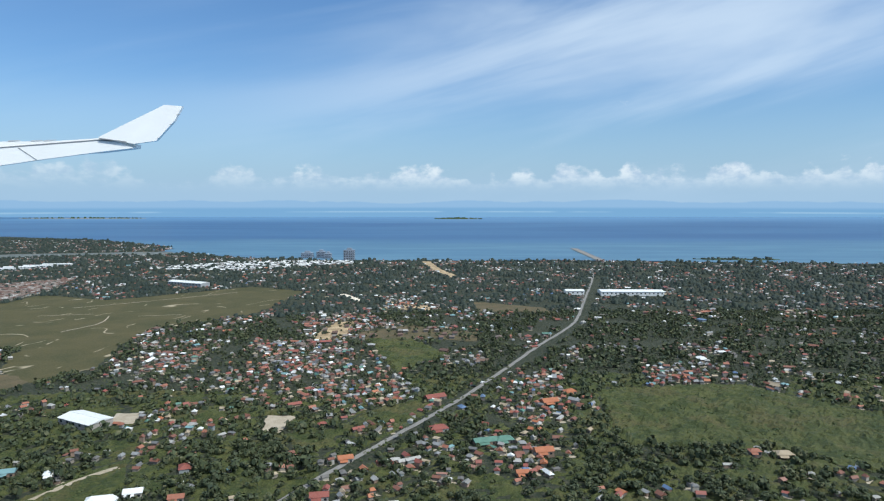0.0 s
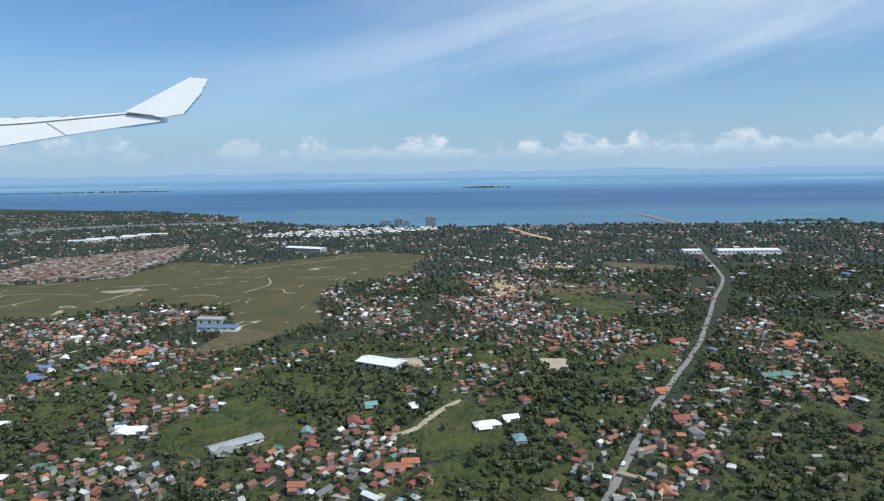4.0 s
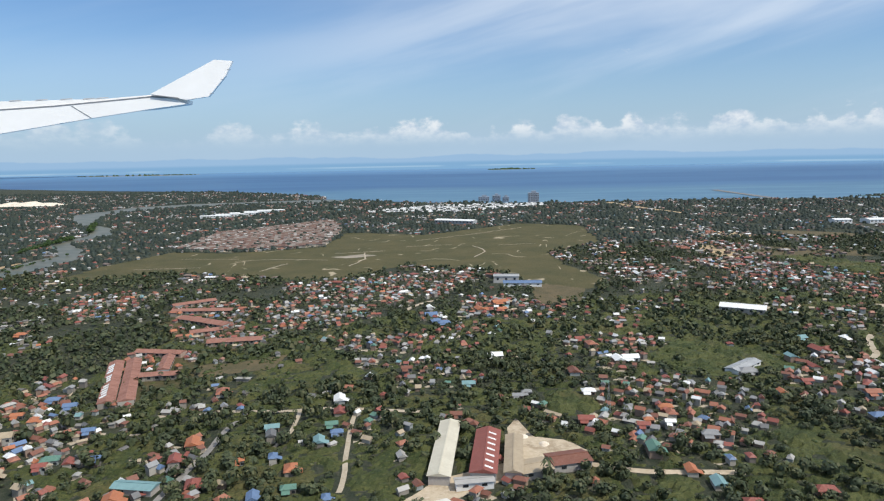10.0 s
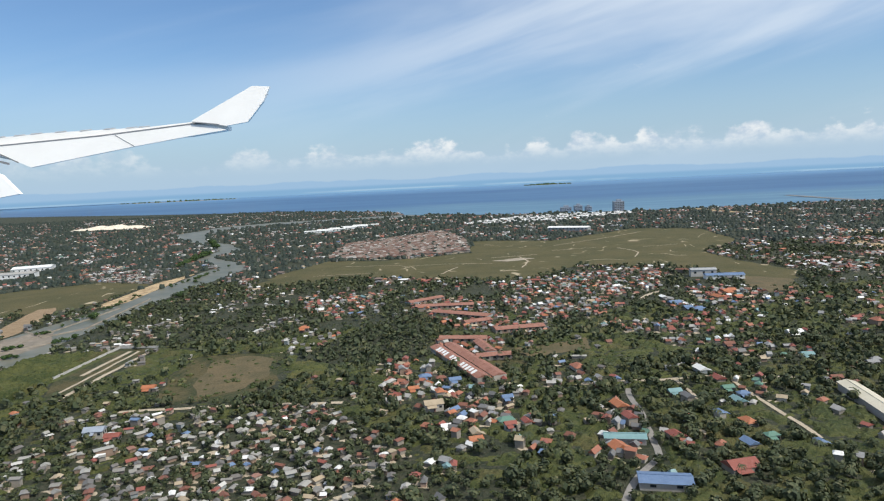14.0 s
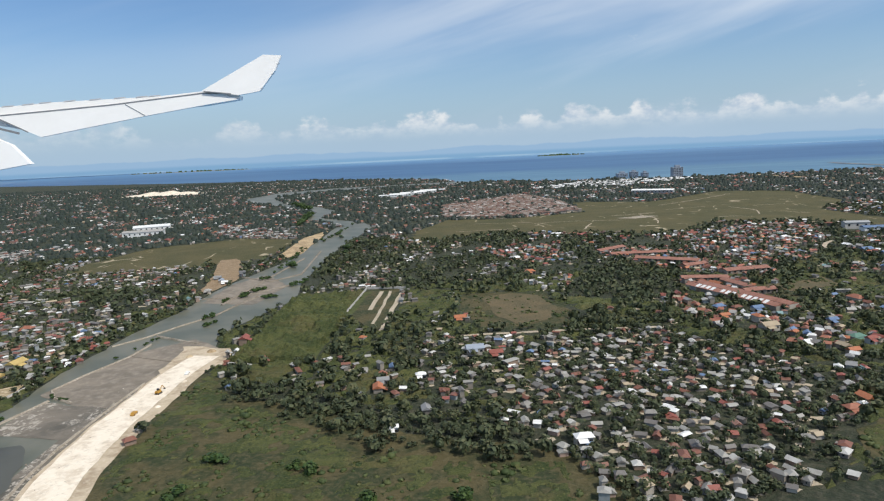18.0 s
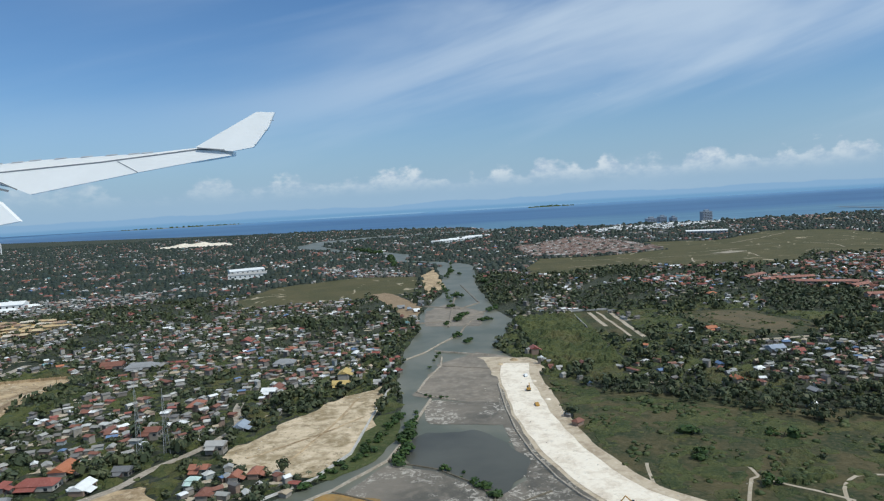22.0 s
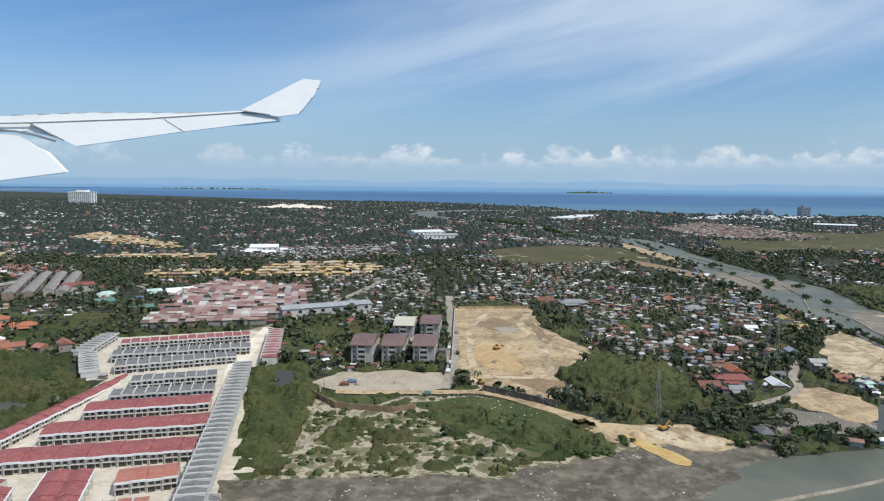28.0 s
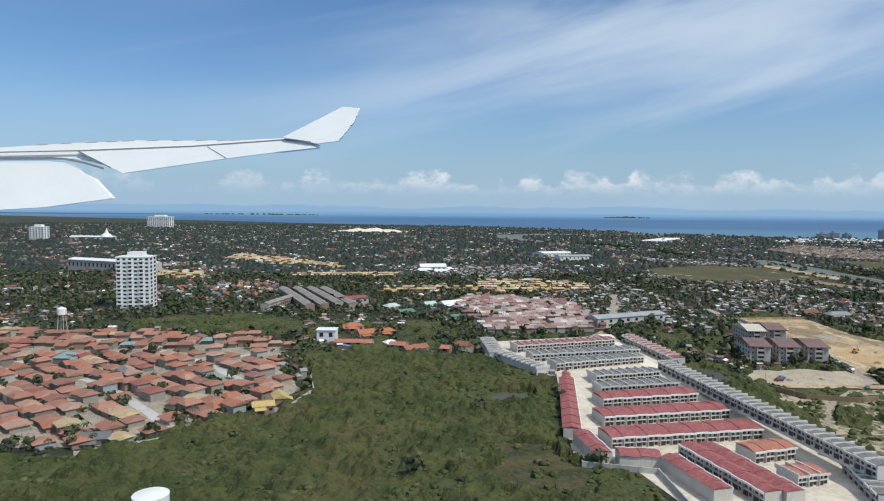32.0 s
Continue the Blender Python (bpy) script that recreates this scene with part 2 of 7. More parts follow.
M["grass"] = field_material()
M["marsh"] = mottled("marsh_grass", (0.036, 0.053, 0.016), (0.076, 0.090, 0.028), (0.122, 0.114, 0.050), 11, 1.6, relief=0.8, reach=0.5)
M["dry"] = mottled("dry_grass", (0.078, 0.070, 0.035), (0.132, 0.099, 0.052), (0.170, 0.136, 0.082), 12, 0.9, relief=0.5, spots=0.5)
M["sand"] = mottled("sand", (0.27, 0.19, 0.105), (0.49, 0.36, 0.21), (0.60, 0.475, 0.32), 11, 2.2, relief=0.6, low=0.38, high=0.62, spots=0.75)
M["fill"] = mottled("levelled_fill", (0.29, 0.22, 0.125), (0.56, 0.445, 0.30), (0.68, 0.565, 0.41), 9, 2.4, relief=0.6, low=0.40, high=0.60, spots=0.75)
M["ochre"] = mottled("ochre_soil", (0.40, 0.26, 0.12), (0.50, 0.34, 0.17), (0.58, 0.44, 0.26), 6, 1.4, relief=0.5)
M["umber"] = mottled("damp_soil", (0.20, 0.14, 0.08), (0.28, 0.20, 0.12), (0.36, 0.27, 0.18), 6, 1.2, relief=0.5)
M["coral"] = mottled("crushed_coral", (0.62, 0.52, 0.40), (0.79, 0.70, 0.57), (0.84, 0.77, 0.66), 6, 1.2, relief=0.4, low=0.34, high=0.58, spots=0.35)
M["road_edge"] = mottled("coral_shoulder", (0.34, 0.265, 0.18), (0.50, 0.41, 0.295), (0.60, 0.51, 0.39), 7, 1.6, relief=0.5, low=0.34, high=0.58, spots=0.25)
M["gravel"] = mottled("gravel", (0.24, 0.20, 0.15), (0.36, 0.31, 0.25), (0.50, 0.45, 0.37), 9, 0.9, relief=0.5, spots=0.5)
M["mud"] = mottled("mud", (0.155, 0.133, 0.104), (0.245, 0.206, 0.160), (0.33, 0.285, 0.23), 17, 4.0, 0.7, relief=0.4)


def scrub_material():
    """Low scrub with pale winding paths and bare sandy spots."""
    m, n, b = material("sandy_scrubland", 0.85, 0.0, 0.2)
    p = place_of(n)
    veins = n.math("ABSOLUTE", n.math("SUBTRACT", n.noise(p, 1 / 8, 4, 0.6, 0.8), 0.5))
    fine = n.noise(p, 0.5, 6, 0.65)
    c = n.mix(n.span(n.noise(p, 1 / 9, 5, 0.6, 0.4), 0.35, 0.65), (0.098, 0.100, 0.042), (0.21, 0.18, 0.108))
    c = n.mix(n.math("MULTIPLY", n.span(fine, 0.45, 0.75), 0.5), c, (0.24, 0.20, 0.13))
    c = n.mix(n.span(n.math("ADD", veins, n.math("MULTIPLY", n.math("SUBTRACT", fine, 0.5), 0.16)), 0.010, 0.060, 0.9, 0.0), c, (0.45, 0.38, 0.28))
    n.link(c, b.inputs["Base Color"])
    bump(n, b, fine, 0.5, 0.3)
    return m


M["scrubland"] = scrub_material()


def flat_material():
    """Wet grey-brown mud, smooth and dark, with lacy crusts of dried salt in places."""
    m, n, b = material("salt_flat", 0.7, 0.0, 0.25)
    p = place_of(n)
    small = n.noise(p, 0.9, 6, 0.65)
    c = n.mix(n.span(n.noise(p, 1 / 24, 4, 0.55, 0.6), 0.36, 0.64), (0.096, 0.088, 0.072), (0.190, 0.164, 0.130))
    c = n.mix(n.span(n.noise(p, 1 / 5, 5, 0.6, 0.8), 0.45, 0.72, 0.0, 0.6), c, (0.235, 0.200, 0.160))
    lace = n.math("MULTIPLY", n.span(n.noise(p, 1 / 15, 3, 0.6, 0.5), 0.47, 0.58), n.span(n.noise(p, 0.42, 5, 0.68, 1.2), 0.50, 0.60))
    c = n.mix(n.math("MULTIPLY", lace, 0.85), c, (0.47, 0.425, 0.36))
    c = n.mix(n.span(small, 0.58, 0.75, 0.0, 0.5), c, (0.07, 0.064, 0.052))
    n.link(c, b.inputs["Base Color"])
    bump(n, b, small, 0.4, 0.3)
    return m


M["flat"] = flat_material()
M["wet_flat"] = mottled("damp_salt_flat", (0.080, 0.070, 0.052), (0.150, 0.126, 0.094), (0.30, 0.255, 0.195), 10, 3.2, 0.75, relief=0.5, low=0.36, high=0.64, spots=0.7)
M["estate_dust"] = mottled("estate_dust", (0.50, 0.43, 0.34), (0.64, 0.57, 0.47), (0.72, 0.66, 0.57), 6, 1.5, relief=0.2, spots=0.4)
M["meadow"] = mottled("rough_meadow", (0.030, 0.041, 0.016), (0.084, 0.070, 0.031), (0.128, 0.107, 0.057), 16, 1.8, relief=0.9, reach=0.6, low=0.40, high=0.60, spots=0.7)
M["concrete"] = mottled("concrete", (0.40, 0.385, 0.36), (0.50, 0.48, 0.45), (0.58, 0.56, 0.53), 4, 0.6)
M["asphalt"] = mottled("worn_road", (0.19, 0.18, 0.168), (0.255, 0.24, 0.222), (0.32, 0.30, 0.275), 7, 0.8)
M["dirt"] = mottled("dirt_track", (0.33, 0.27, 0.19), (0.44, 0.37, 0.28), (0.52, 0.46, 0.37), 6, 0.8)
M["white"] = mottled("white_paint", (0.74, 0.74, 0.72), (0.80, 0.80, 0.78), (0.66, 0.65, 0.62), 5, 0.9, 0.5)
M["cream_render"] = mottled("cream_render", (0.50, 0.46, 0.41), (0.57, 0.53, 0.48), (0.62, 0.59, 0.54), 4, 0.6)
M["redroof"] = mottled("red_sheet_roof", (0.25, 0.07, 0.07), (0.31, 0.095, 0.09), (0.40, 0.19, 0.17), 4, 0.9, 0.6)
M["tileroof"] = mottled("faded_tile_roof", (0.24, 0.11, 0.08), (0.31, 0.15, 0.11), (0.36, 0.21, 0.17), 5, 0.7, 0.8)
M["orangeroof"] = mottled("orange_sheet_roof", (0.36, 0.13, 0.09), (0.42, 0.17, 0.12), (0.46, 0.25, 0.19), 5, 0.7, 0.6)
M["greyroof"] = mottled("grey_sheet_roof", (0.27, 0.28, 0.285), (0.36, 0.365, 0.37), (0.46, 0.46, 0.46), 4, 0.6, 0.5)
M["brownroof"] = mottled("brown_sheet_roof", (0.15, 0.092, 0.085), (0.20, 0.126, 0.115), (0.25, 0.18, 0.165), 5, 0.7, 0.6)
M["dustroof"] = mottled("dusty_grey_roof", (0.21, 0.185, 0.165), (0.29, 0.26, 0.235), (0.36, 0.33, 0.30), 4, 0.8, 0.8)
M["creamroof"] = mottled("cream_sheet_roof", (0.52, 0.48, 0.38), (0.60, 0.56, 0.45), (0.50, 0.45, 0.36), 5, 0.7, 0.6)
M["glass"] = material("window_glass", 0.12, 0.0, 0.5)[0]
M["glass"].node_tree.nodes["Principled BSDF"].inputs["Base Color"].default_value = (0.03, 0.035, 0.04, 1)
for nick, tone in (("rust", RUST), ("brick", BRICK), ("terra", TERRA), ("orange", ORANGE), ("zinc", ZINC), ("pale", PALE), ("slate", SLATE), ("green", GREEN), ("teal", TEAL), ("blue", BLUE), ("tan", TAN), ("slateblue", (0.30, 0.34, 0.40)), ("yellow", (0.52, 0.38, 0.14)), ("mint", (0.48, 0.60, 0.54))):
    M[nick] = mottled(nick + "_roof_sheet", tuple(0.82 * k for k in tone), tone, tuple(min(0.8, 0.9 * k + 0.06) for k in tone), 3.0, 0.5, 0.6)
M["bark"] = mottled("bark", (0.10, 0.075, 0.05), (0.16, 0.125, 0.09), (0.22, 0.19, 0.15), 1.0, 0.2)


def leafy(name, stops, broad, deep=(0.028, 0.045, 0.016)):
    m, n, b = material(name, 0.65, 0.0, 0.25)
    g = n.add("ShaderNodeNewGeometry")
    c = n.ramp(g.outputs["Random Per Island"], stops)
    c = n.mix(n.math("MULTIPLY", n.span(n.noise(g.outputs["Position"], 1 / broad, 3, 0.6), 0.35, 0.7), 0.6), c, deep)
    n.link(c, b.inputs["Base Color"])
    return m


M["leaf"] = leafy("tree_leaves", [(0, (0.043, 0.056, 0.028)), (0.45, (0.064, 0.080, 0.037)), (0.8, (0.092, 0.102, 0.046)), (1, (0.134, 0.128, 0.064))], 14, (0.040, 0.054, 0.032))
# the bluish haze of distance is put into this second leaf colour
M["hazed_leaf"] = leafy("hazed_far_leaves", [(0, (0.021, 0.032, 0.026)), (0.5, (0.029, 0.042, 0.032)), (0.85, (0.039, 0.052, 0.037)), (1, (0.056, 0.064, 0.045))], 60, (0.021, 0.032, 0.027))
M["bush"] = leafy("bush_leaves", [(0, (0.040, 0.060, 0.018)), (0.5, (0.066, 0.086, 0.027)), (0.85, (0.098, 0.108, 0.038)), (1, (0.140, 0.128, 0.058))], 20, (0.036, 0.054, 0.019))
M["rubble"] = island_paint("loose_rubble", [(0, (0.50, 0.44, 0.36)), (0.35, (0.34, 0.29, 0.23)), (0.6, (0.62, 0.57, 0.50)), (0.85, (0.24, 0.20, 0.16))], 0.9)


def thicket_material():
    """Close low foliage, mottled from leaf clump to leaf clump, with dark gaps and bright tips painted in."""
    m, n, b = material("thicket_leaves", 0.7, 0.0, 0.2)
    p = place_of(n)
    fine = n.noise(p, 2.2, 5, 0.7)
    c = n.mix(n.span(n.noise(p, 1 / 12, 4, 0.6, 0.5), 0.38, 0.62), (0.030, 0.047, 0.014), (0.086, 0.094, 0.030))
    c = n.mix(n.span(n.noise(p, 1 / 26, 3, 0.6, 0.4), 0.51, 0.64, 0.0, 0.6), c, (0.112, 0.090, 0.040))
    c = n.mix(n.span(n.noise(p, 0.5, 4, 0.6), 0.42, 0.70, 0.0, 0.6), c, (0.052, 0.068, 0.020))
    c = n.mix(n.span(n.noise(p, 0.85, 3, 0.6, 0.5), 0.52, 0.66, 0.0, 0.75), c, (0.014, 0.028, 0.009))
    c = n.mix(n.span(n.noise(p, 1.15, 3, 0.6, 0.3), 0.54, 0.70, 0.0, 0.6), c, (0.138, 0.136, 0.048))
    # tips brightened, hollows darkened in the colour by the bump's own noise
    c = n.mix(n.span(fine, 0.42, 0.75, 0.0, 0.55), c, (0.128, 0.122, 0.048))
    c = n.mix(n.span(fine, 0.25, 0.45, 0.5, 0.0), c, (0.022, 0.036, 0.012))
    n.link(c, b.inputs["Base Color"])
    bump(n, b, fine, 0.9, 0.5)
    return m


M["thicket"] = thicket_material()
M["mangrove"] = leafy("mangrove_leaves", [(0, (0.025, 0.055, 0.016)), (0.6, (0.05, 0.09, 0.022)), (1, (0.08, 0.12, 0.03))], 9)


def water_material(name, deep, shallow, broad, rough, ripple, stretch=1.0, spec=0.5):
    m, n, b = material(name, rough, 0.0, spec)
    p = place_of(n)
    s = n.add("ShaderNodeMapping")
    s.inputs["Scale"].default_value = (1, stretch, 1)
    n.link(p, s.inputs[0])
    n.link(n.mix(n.span(n.noise(s.outputs[0], 1 / broad, 4, 0.55), 0.35, 0.65), deep, shallow), b.inputs["Base Color"])
    bump(n, b, n.noise(p, 0.8, 3), ripple, 0.2)
    return m



def sea_material():
    """Deep blue water, paler over the reef towards the shore; far out, haze is put into the colour."""
    m, n, b = material("sea_water", 0.5, 0.0, 0.25)
    p = place_of(n)
    s, q = n.add("ShaderNodeMapping"), n.add("ShaderNodeSeparateXYZ")
    s.inputs["Scale"].default_value = (0.0009, 0.0042, 1)
    n.link(p, s.inputs[0]), n.link(p, q.inputs[0])
    drift = n.noise(s.outputs[0], 1.0, 5, 0.55, 0.3)
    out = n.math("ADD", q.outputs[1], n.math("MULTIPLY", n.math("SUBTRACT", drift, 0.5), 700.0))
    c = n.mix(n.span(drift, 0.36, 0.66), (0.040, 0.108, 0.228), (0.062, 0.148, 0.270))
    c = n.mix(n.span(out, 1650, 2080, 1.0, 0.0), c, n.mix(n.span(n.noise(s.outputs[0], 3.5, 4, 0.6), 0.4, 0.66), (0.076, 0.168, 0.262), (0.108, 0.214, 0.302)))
    # painted haze: the water pales towards the horizon
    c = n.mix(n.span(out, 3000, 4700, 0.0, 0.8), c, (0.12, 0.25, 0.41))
    n.link(c, b.inputs["Base Color"])
    bump(n, b, n.noise(p, 0.5, 3), 0.3, 0.2)
    return m


M["sea"] = sea_material()
M["pond"] = water_material("pond_water", (0.105, 0.112, 0.084), (0.165, 0.160, 0.122), 26, 0.40, 0.10, 1.0, 0.16)
M["deep_pond"] = water_material("deep_pond_water", (0.062, 0.062, 0.052), (0.092, 0.091, 0.074), 30, 0.40, 0.08, 1.0, 0.18)

# ---- meshes ----


class Geo:
    """Collects boxes, slabs and polygons into one mesh."""

    def __init__(self):
        self.v, self.f, self.m = [], [], []

    def poly(self, pts, m=0):
        i = len(self.v)
        self.v += [tuple(p) for p in pts]
        self.f.append(tuple(range(i, i + len(pts))))
        self.m.append(m)

    def solid(self, bottom, top, m=0):
        """Joins two rings of equal length and closes them."""
        i, k = len(self.v), len(bottom)
        self.v += [tuple(p) for p in bottom] + [tuple(p) for p in top]
        self.f += [tuple(range(i + k - 1, i - 1, -1)), tuple(range(i + k, i + 2 * k))]
        self.f += [(i + a, i + (a + 1) % k, i + k + (a + 1) % k, i + k + a) for a in range(k)]
        self.m += [m] * (k + 2)

    def box(self, x0, x1, y0, y1, z0, z1, m=0):
        self.solid([(x0, y0, z0), (x1, y0, z0), (x1, y1, z0), (x0, y1, z0)], [(x0, y0, z1), (x1, y0, z1), (x1, y1, z1), (x0, y1, z1)], m)

    def gable(self, x0, x1, y0, y1, z0, z1, m=0, hip=0.0, along_x=True):
        """A solid roof over the rectangle with its ridge along x (or y); hip draws the ridge's ends in."""
        if along_x:
            a, b, c = (x0 + hip, (y0 + y1) / 2, z1), (x1 - hip, (y0 + y1) / 2, z1), [(0, 1, 5, 4), (1, 2, 5), (2, 3, 4, 5), (3, 0, 4)]
        else:
            a, b, c = ((x0 + x1) / 2, y0 + hip, z1), ((x0 + x1) / 2, y1 - hip, z1), [(0, 1, 4), (1, 2, 5, 4), (2, 3, 5), (3, 0, 4, 5)]
        i = len(self.v)
        self.v += [(x0, y0, z0), (x1, y0, z0), (x1, y1, z0), (x0, y1, z0), a, b]
        self.f += [tuple(i + k for k in q) for q in c + [(3, 2, 1, 0)]]
        self.m += [m] * 5

    def rod(self, a, b, r0, r1, sides=6, m=0):
        a, b = Vector(a), Vector(b)
        q = (b - a).to_track_quat("Z", "Y")
        ring = [Vector((math.cos(2 * math.pi * k / sides), math.sin(2 * math.pi * k / sides), 0)) for k in range(sides)]
        self.solid([a + q @ (p * r0) for p in ring], [b + q @ (p * r1) for p in ring], m)

    def mesh(self, name, *materials):
        me = bpy.data.meshes.new(name)
        me.from_pydata(self.v, [], self.f)
        for m in materials:
            me.materials.append(M[m])
        if len(materials) > 1:
            me.polygons.foreach_set("material_index", self.m)
        me.update()
        return me


def part(name, mesh, parent, label="", at=None):
    """Links a mesh as one part under a thing or another part."""
    o = new(name, mesh)
    o.parent = parent
    if at is not None:
        o.matrix_basis = at
    if label:
        tagged(o, label)
    return o


def thing(name, label, category, m=None, group="", kind="", mesh=None):
    o = new(name, mesh)
    if m is not None:
        o.matrix_basis = m
    return tagged(o, label, category, group, kind)


def bulk(name, v, tri, index, materials, label, category, kind="stuff", smooth=False):
    """One mesh from arrays, for what nobody could count."""
    me = bpy.data.meshes.new(name)
    n = len(tri)
    me.vertices.add(len(v)), me.loops.add(3 * n), me.polygons.add(n)
    me.vertices.foreach_set("co", np.asarray(v, np.float32).ravel())
    me.loops.foreach_set("vertex_index", np.asarray(tri, np.int32).ravel())
    me.polygons.foreach_set("loop_start", np.arange(0, 3 * n, 3, dtype=np.int32))
    for m in materials:
        me.materials.append(M[m])
    if index is not None:
        me.polygons.foreach_set("material_index", np.asarray(index, np.int32))
    me.update(calc_edges=True)
    if smooth:
        me.shade_smooth()
    else:
        me.shade_flat()
    return tagged(new(name, me), label, category, "", kind)


rng = np.random.default_rng(7)

# ---- plan ----
X0, Y0, CELL, NX, NY = -3000, -200, 2.0, 2400, 1500
ZONE = np.zeros((NX, NY), np.uint8)
FREE, WATER, BARE, GRASS, SCRUB, WOOD, SHANTY, VILLAGE, PINK, BUILT, TERRACE, CHALKY, DENSE, CROWD = range(14)


def smooth_ring(pts, wobble=0.0, steps=4):
    """A closed, rounded outline through the plan's corners, slightly uneven."""
    corners = [Vector((*q, 0)) for q in pts]
    p = []
    for a, b in zip(corners, corners[1:] + corners[:1]):
        p += [a.lerp(b, 0.08), a.lerp(b, 0.5), a.lerp(b, 0.92)] if (b - a).length > 12 else [a.lerp(b, 0.15), a.lerp(b, 0.85)]
    n, out = len(p), []
    for i in range(n):
        a, b, c, d = p[i - 1], p[i], p[(i + 1) % n], p[(i + 2) % n]
        for k in range(steps):
            t = k / steps
            q = 0.5 * (2 * b + (c - a) * t + (2 * a - 5 * b + 4 * c - d) * t * t + (3 * b - a - 3 * c + d) * t ** 3)
            q += wobble * noise.noise_vector(Vector((q.x * 0.13, q.y * 0.13, 4.2)))
            out.append((q.x, q.y))
    return out


def mark(ring, code):
    x, y = np.array(ring).T
    i0, i1 = max(0, int((x.min() - X0) / CELL)), min(NX, int((x.max() - X0) / CELL) + 2)
    j0, j1 = max(0, int((y.min() - Y0) / CELL)), min(NY, int((y.max() - Y0) / CELL) + 2)
    if i1 <= i0 or j1 <= j0:
        return
    gx, gy = np.meshgrid(X0 + CELL * (np.arange(i0, i1) + 0.5), Y0 + CELL * (np.arange(j0, j1) + 0.5), indexing="ij")
    hit = np.zeros(gx.shape, bool)
    for a in range(len(x)):
        b = (a + 1) % len(x)
        if y[a] != y[b]:
            hit ^= ((y[a] > gy) != (y[b] > gy)) & (gx < (x[b] - x[a]) * (gy - y[a]) / (y[b] - y[a]) + x[a])
    ZONE[i0:i1, j0:j1][hit] = code


def zone_at(x, y):
    i, j = ((np.asarray(x) - X0) / CELL).astype(int), ((np.asarray(y) - Y0) / CELL).astype(int)
    ok = (i >= 0) & (i < NX) & (j >= 0) & (j < NY)
    return np.where(ok, ZONE[np.clip(i, 0, NX - 1), np.clip(j, 0, NY - 1)], WATER)


LAYERS = []


def patch(name, label, mat, pts, z, code=None, wobble=2.0, category="ground", round_it=True):
    """A piece of the ground's cover, laid just above the ground sheet."""
    ring = smooth_ring(pts, wobble) if round_it else list(pts)
    if code is not None:
        mark(ring, code)
    if mat is None:
        return None
    LAYERS.append(name)
    z += 0.0015 * (len(LAYERS) % 20)
    g = Geo()
    g.poly([(x, y, z) for x, y in ring])
    return thing(name, label, category, None, "", "structure", g.mesh(name, mat))


def ribbon(name, label, mat, pts, width, z=0.14, code=BARE, wobble=0.6, category="road"):
    """A road or track along the plan's line."""
    p = [Vector((*q, 0)) for q in pts]
    line = []
    for i in range(len(p) - 1):
        a, b, c, d = p[max(i - 1, 0)], p[i], p[i + 1], p[min(i + 2, len(p) - 1)]
        n = max(2, int((c - b).length / 3))
        for k in range(n):
            t = k / n
            line.append(0.5 * (2 * b + (c - a) * t + (2 * a - 5 * b + 4 * c - d) * t * t + (3 * b - a - 3 * c + d) * t ** 3))
    line.append(p[-1])
    left, right = [], []
    for i, q in enumerate(line):
        d = (line[min(i + 1, len(line) - 1)] - line[max(i - 1, 0)]).normalized()
        s = Vector((-d.y, d.x, 0))
        e = wobble * noise.noise(Vector((q.x * 0.09, q.y * 0.09, 1.0))) + 0.3 * wobble * noise.noise(Vector((q.x * 0.5, q.y * 0.5, 3.0)))
        left.append(q + s * (width / 2 + e)), right.append(q - s * (width / 2 - e))
    LAYERS.append(name)
    z += 0.0015 * (len(LAYERS) % 20)
    g = Geo()
    for i in range(len(line) - 1):
        g.poly([(*left[i].xy, z), (*right[i].xy, z), (*right[i + 1].xy, z), (*left[i + 1].xy, z)])
    me = g.mesh(name, mat)
    bm = bmesh.new()
    bm.from_mesh(me)
    bmesh.ops.remove_doubles(bm, verts=bm.verts, dist=0.01)
    bmesh.ops.recalc_face_normals(bm, faces=bm.faces)
    bm.to_mesh(me)
    bm.free()
    if code is not None:
        mark([tuple(v.xy) for v in left] + [tuple(v.xy) for v in reversed(right)], code)
    return thing(name, label, category, None, "", "structure", me)


# ground and sea
# the land rises a little behind the western marsh; these lines of the plan carry the change of slope
RISE_X = [-940 + 15 * k for k in range(7)]
RISE_Y = [-25 + 12 * k for k in range(9)] + [100, 260] + [280 + 20 * k for k in range(9)]
g = Geo()
for x0, x1 in zip([-9000, -2500, -1500] + RISE_X, [-2500, -1500] + RISE_X + [7000]):
    for y0, y1 in zip([-2500] + RISE_Y, RISE_Y + [7000]):
        g.poly([(x0, y0, 0), (x1, y0, 0), (x1, y1, 0), (x0, y1, 0)])
thing("ground", "dark tropical earth with grass and dust", "ground", None, "", "structure", g.mesh("ground", "earth"))
COAST = [(-5000, 3750), (-3500, 3300), (-2700, 2870), (-1900, 2400), (-1396, 2115), (-1073, 1990), (-860, 1800), (-690, 1650), (-650, 1585), (-640, 1490), (-540, 1430), (-420, 1330), (-260, 1275), (-90, 1262), (110, 1256), (235, 1270), (440, 1228), (620, 1215), (805, 1190), (1300, 1130), (2600, 1040), (6900, 900)]
ring = smooth_ring(COAST + [(6900, 6900), (-8900, 6900), (-8900, 4200)], 18)
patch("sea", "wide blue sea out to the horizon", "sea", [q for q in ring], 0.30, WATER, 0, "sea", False)

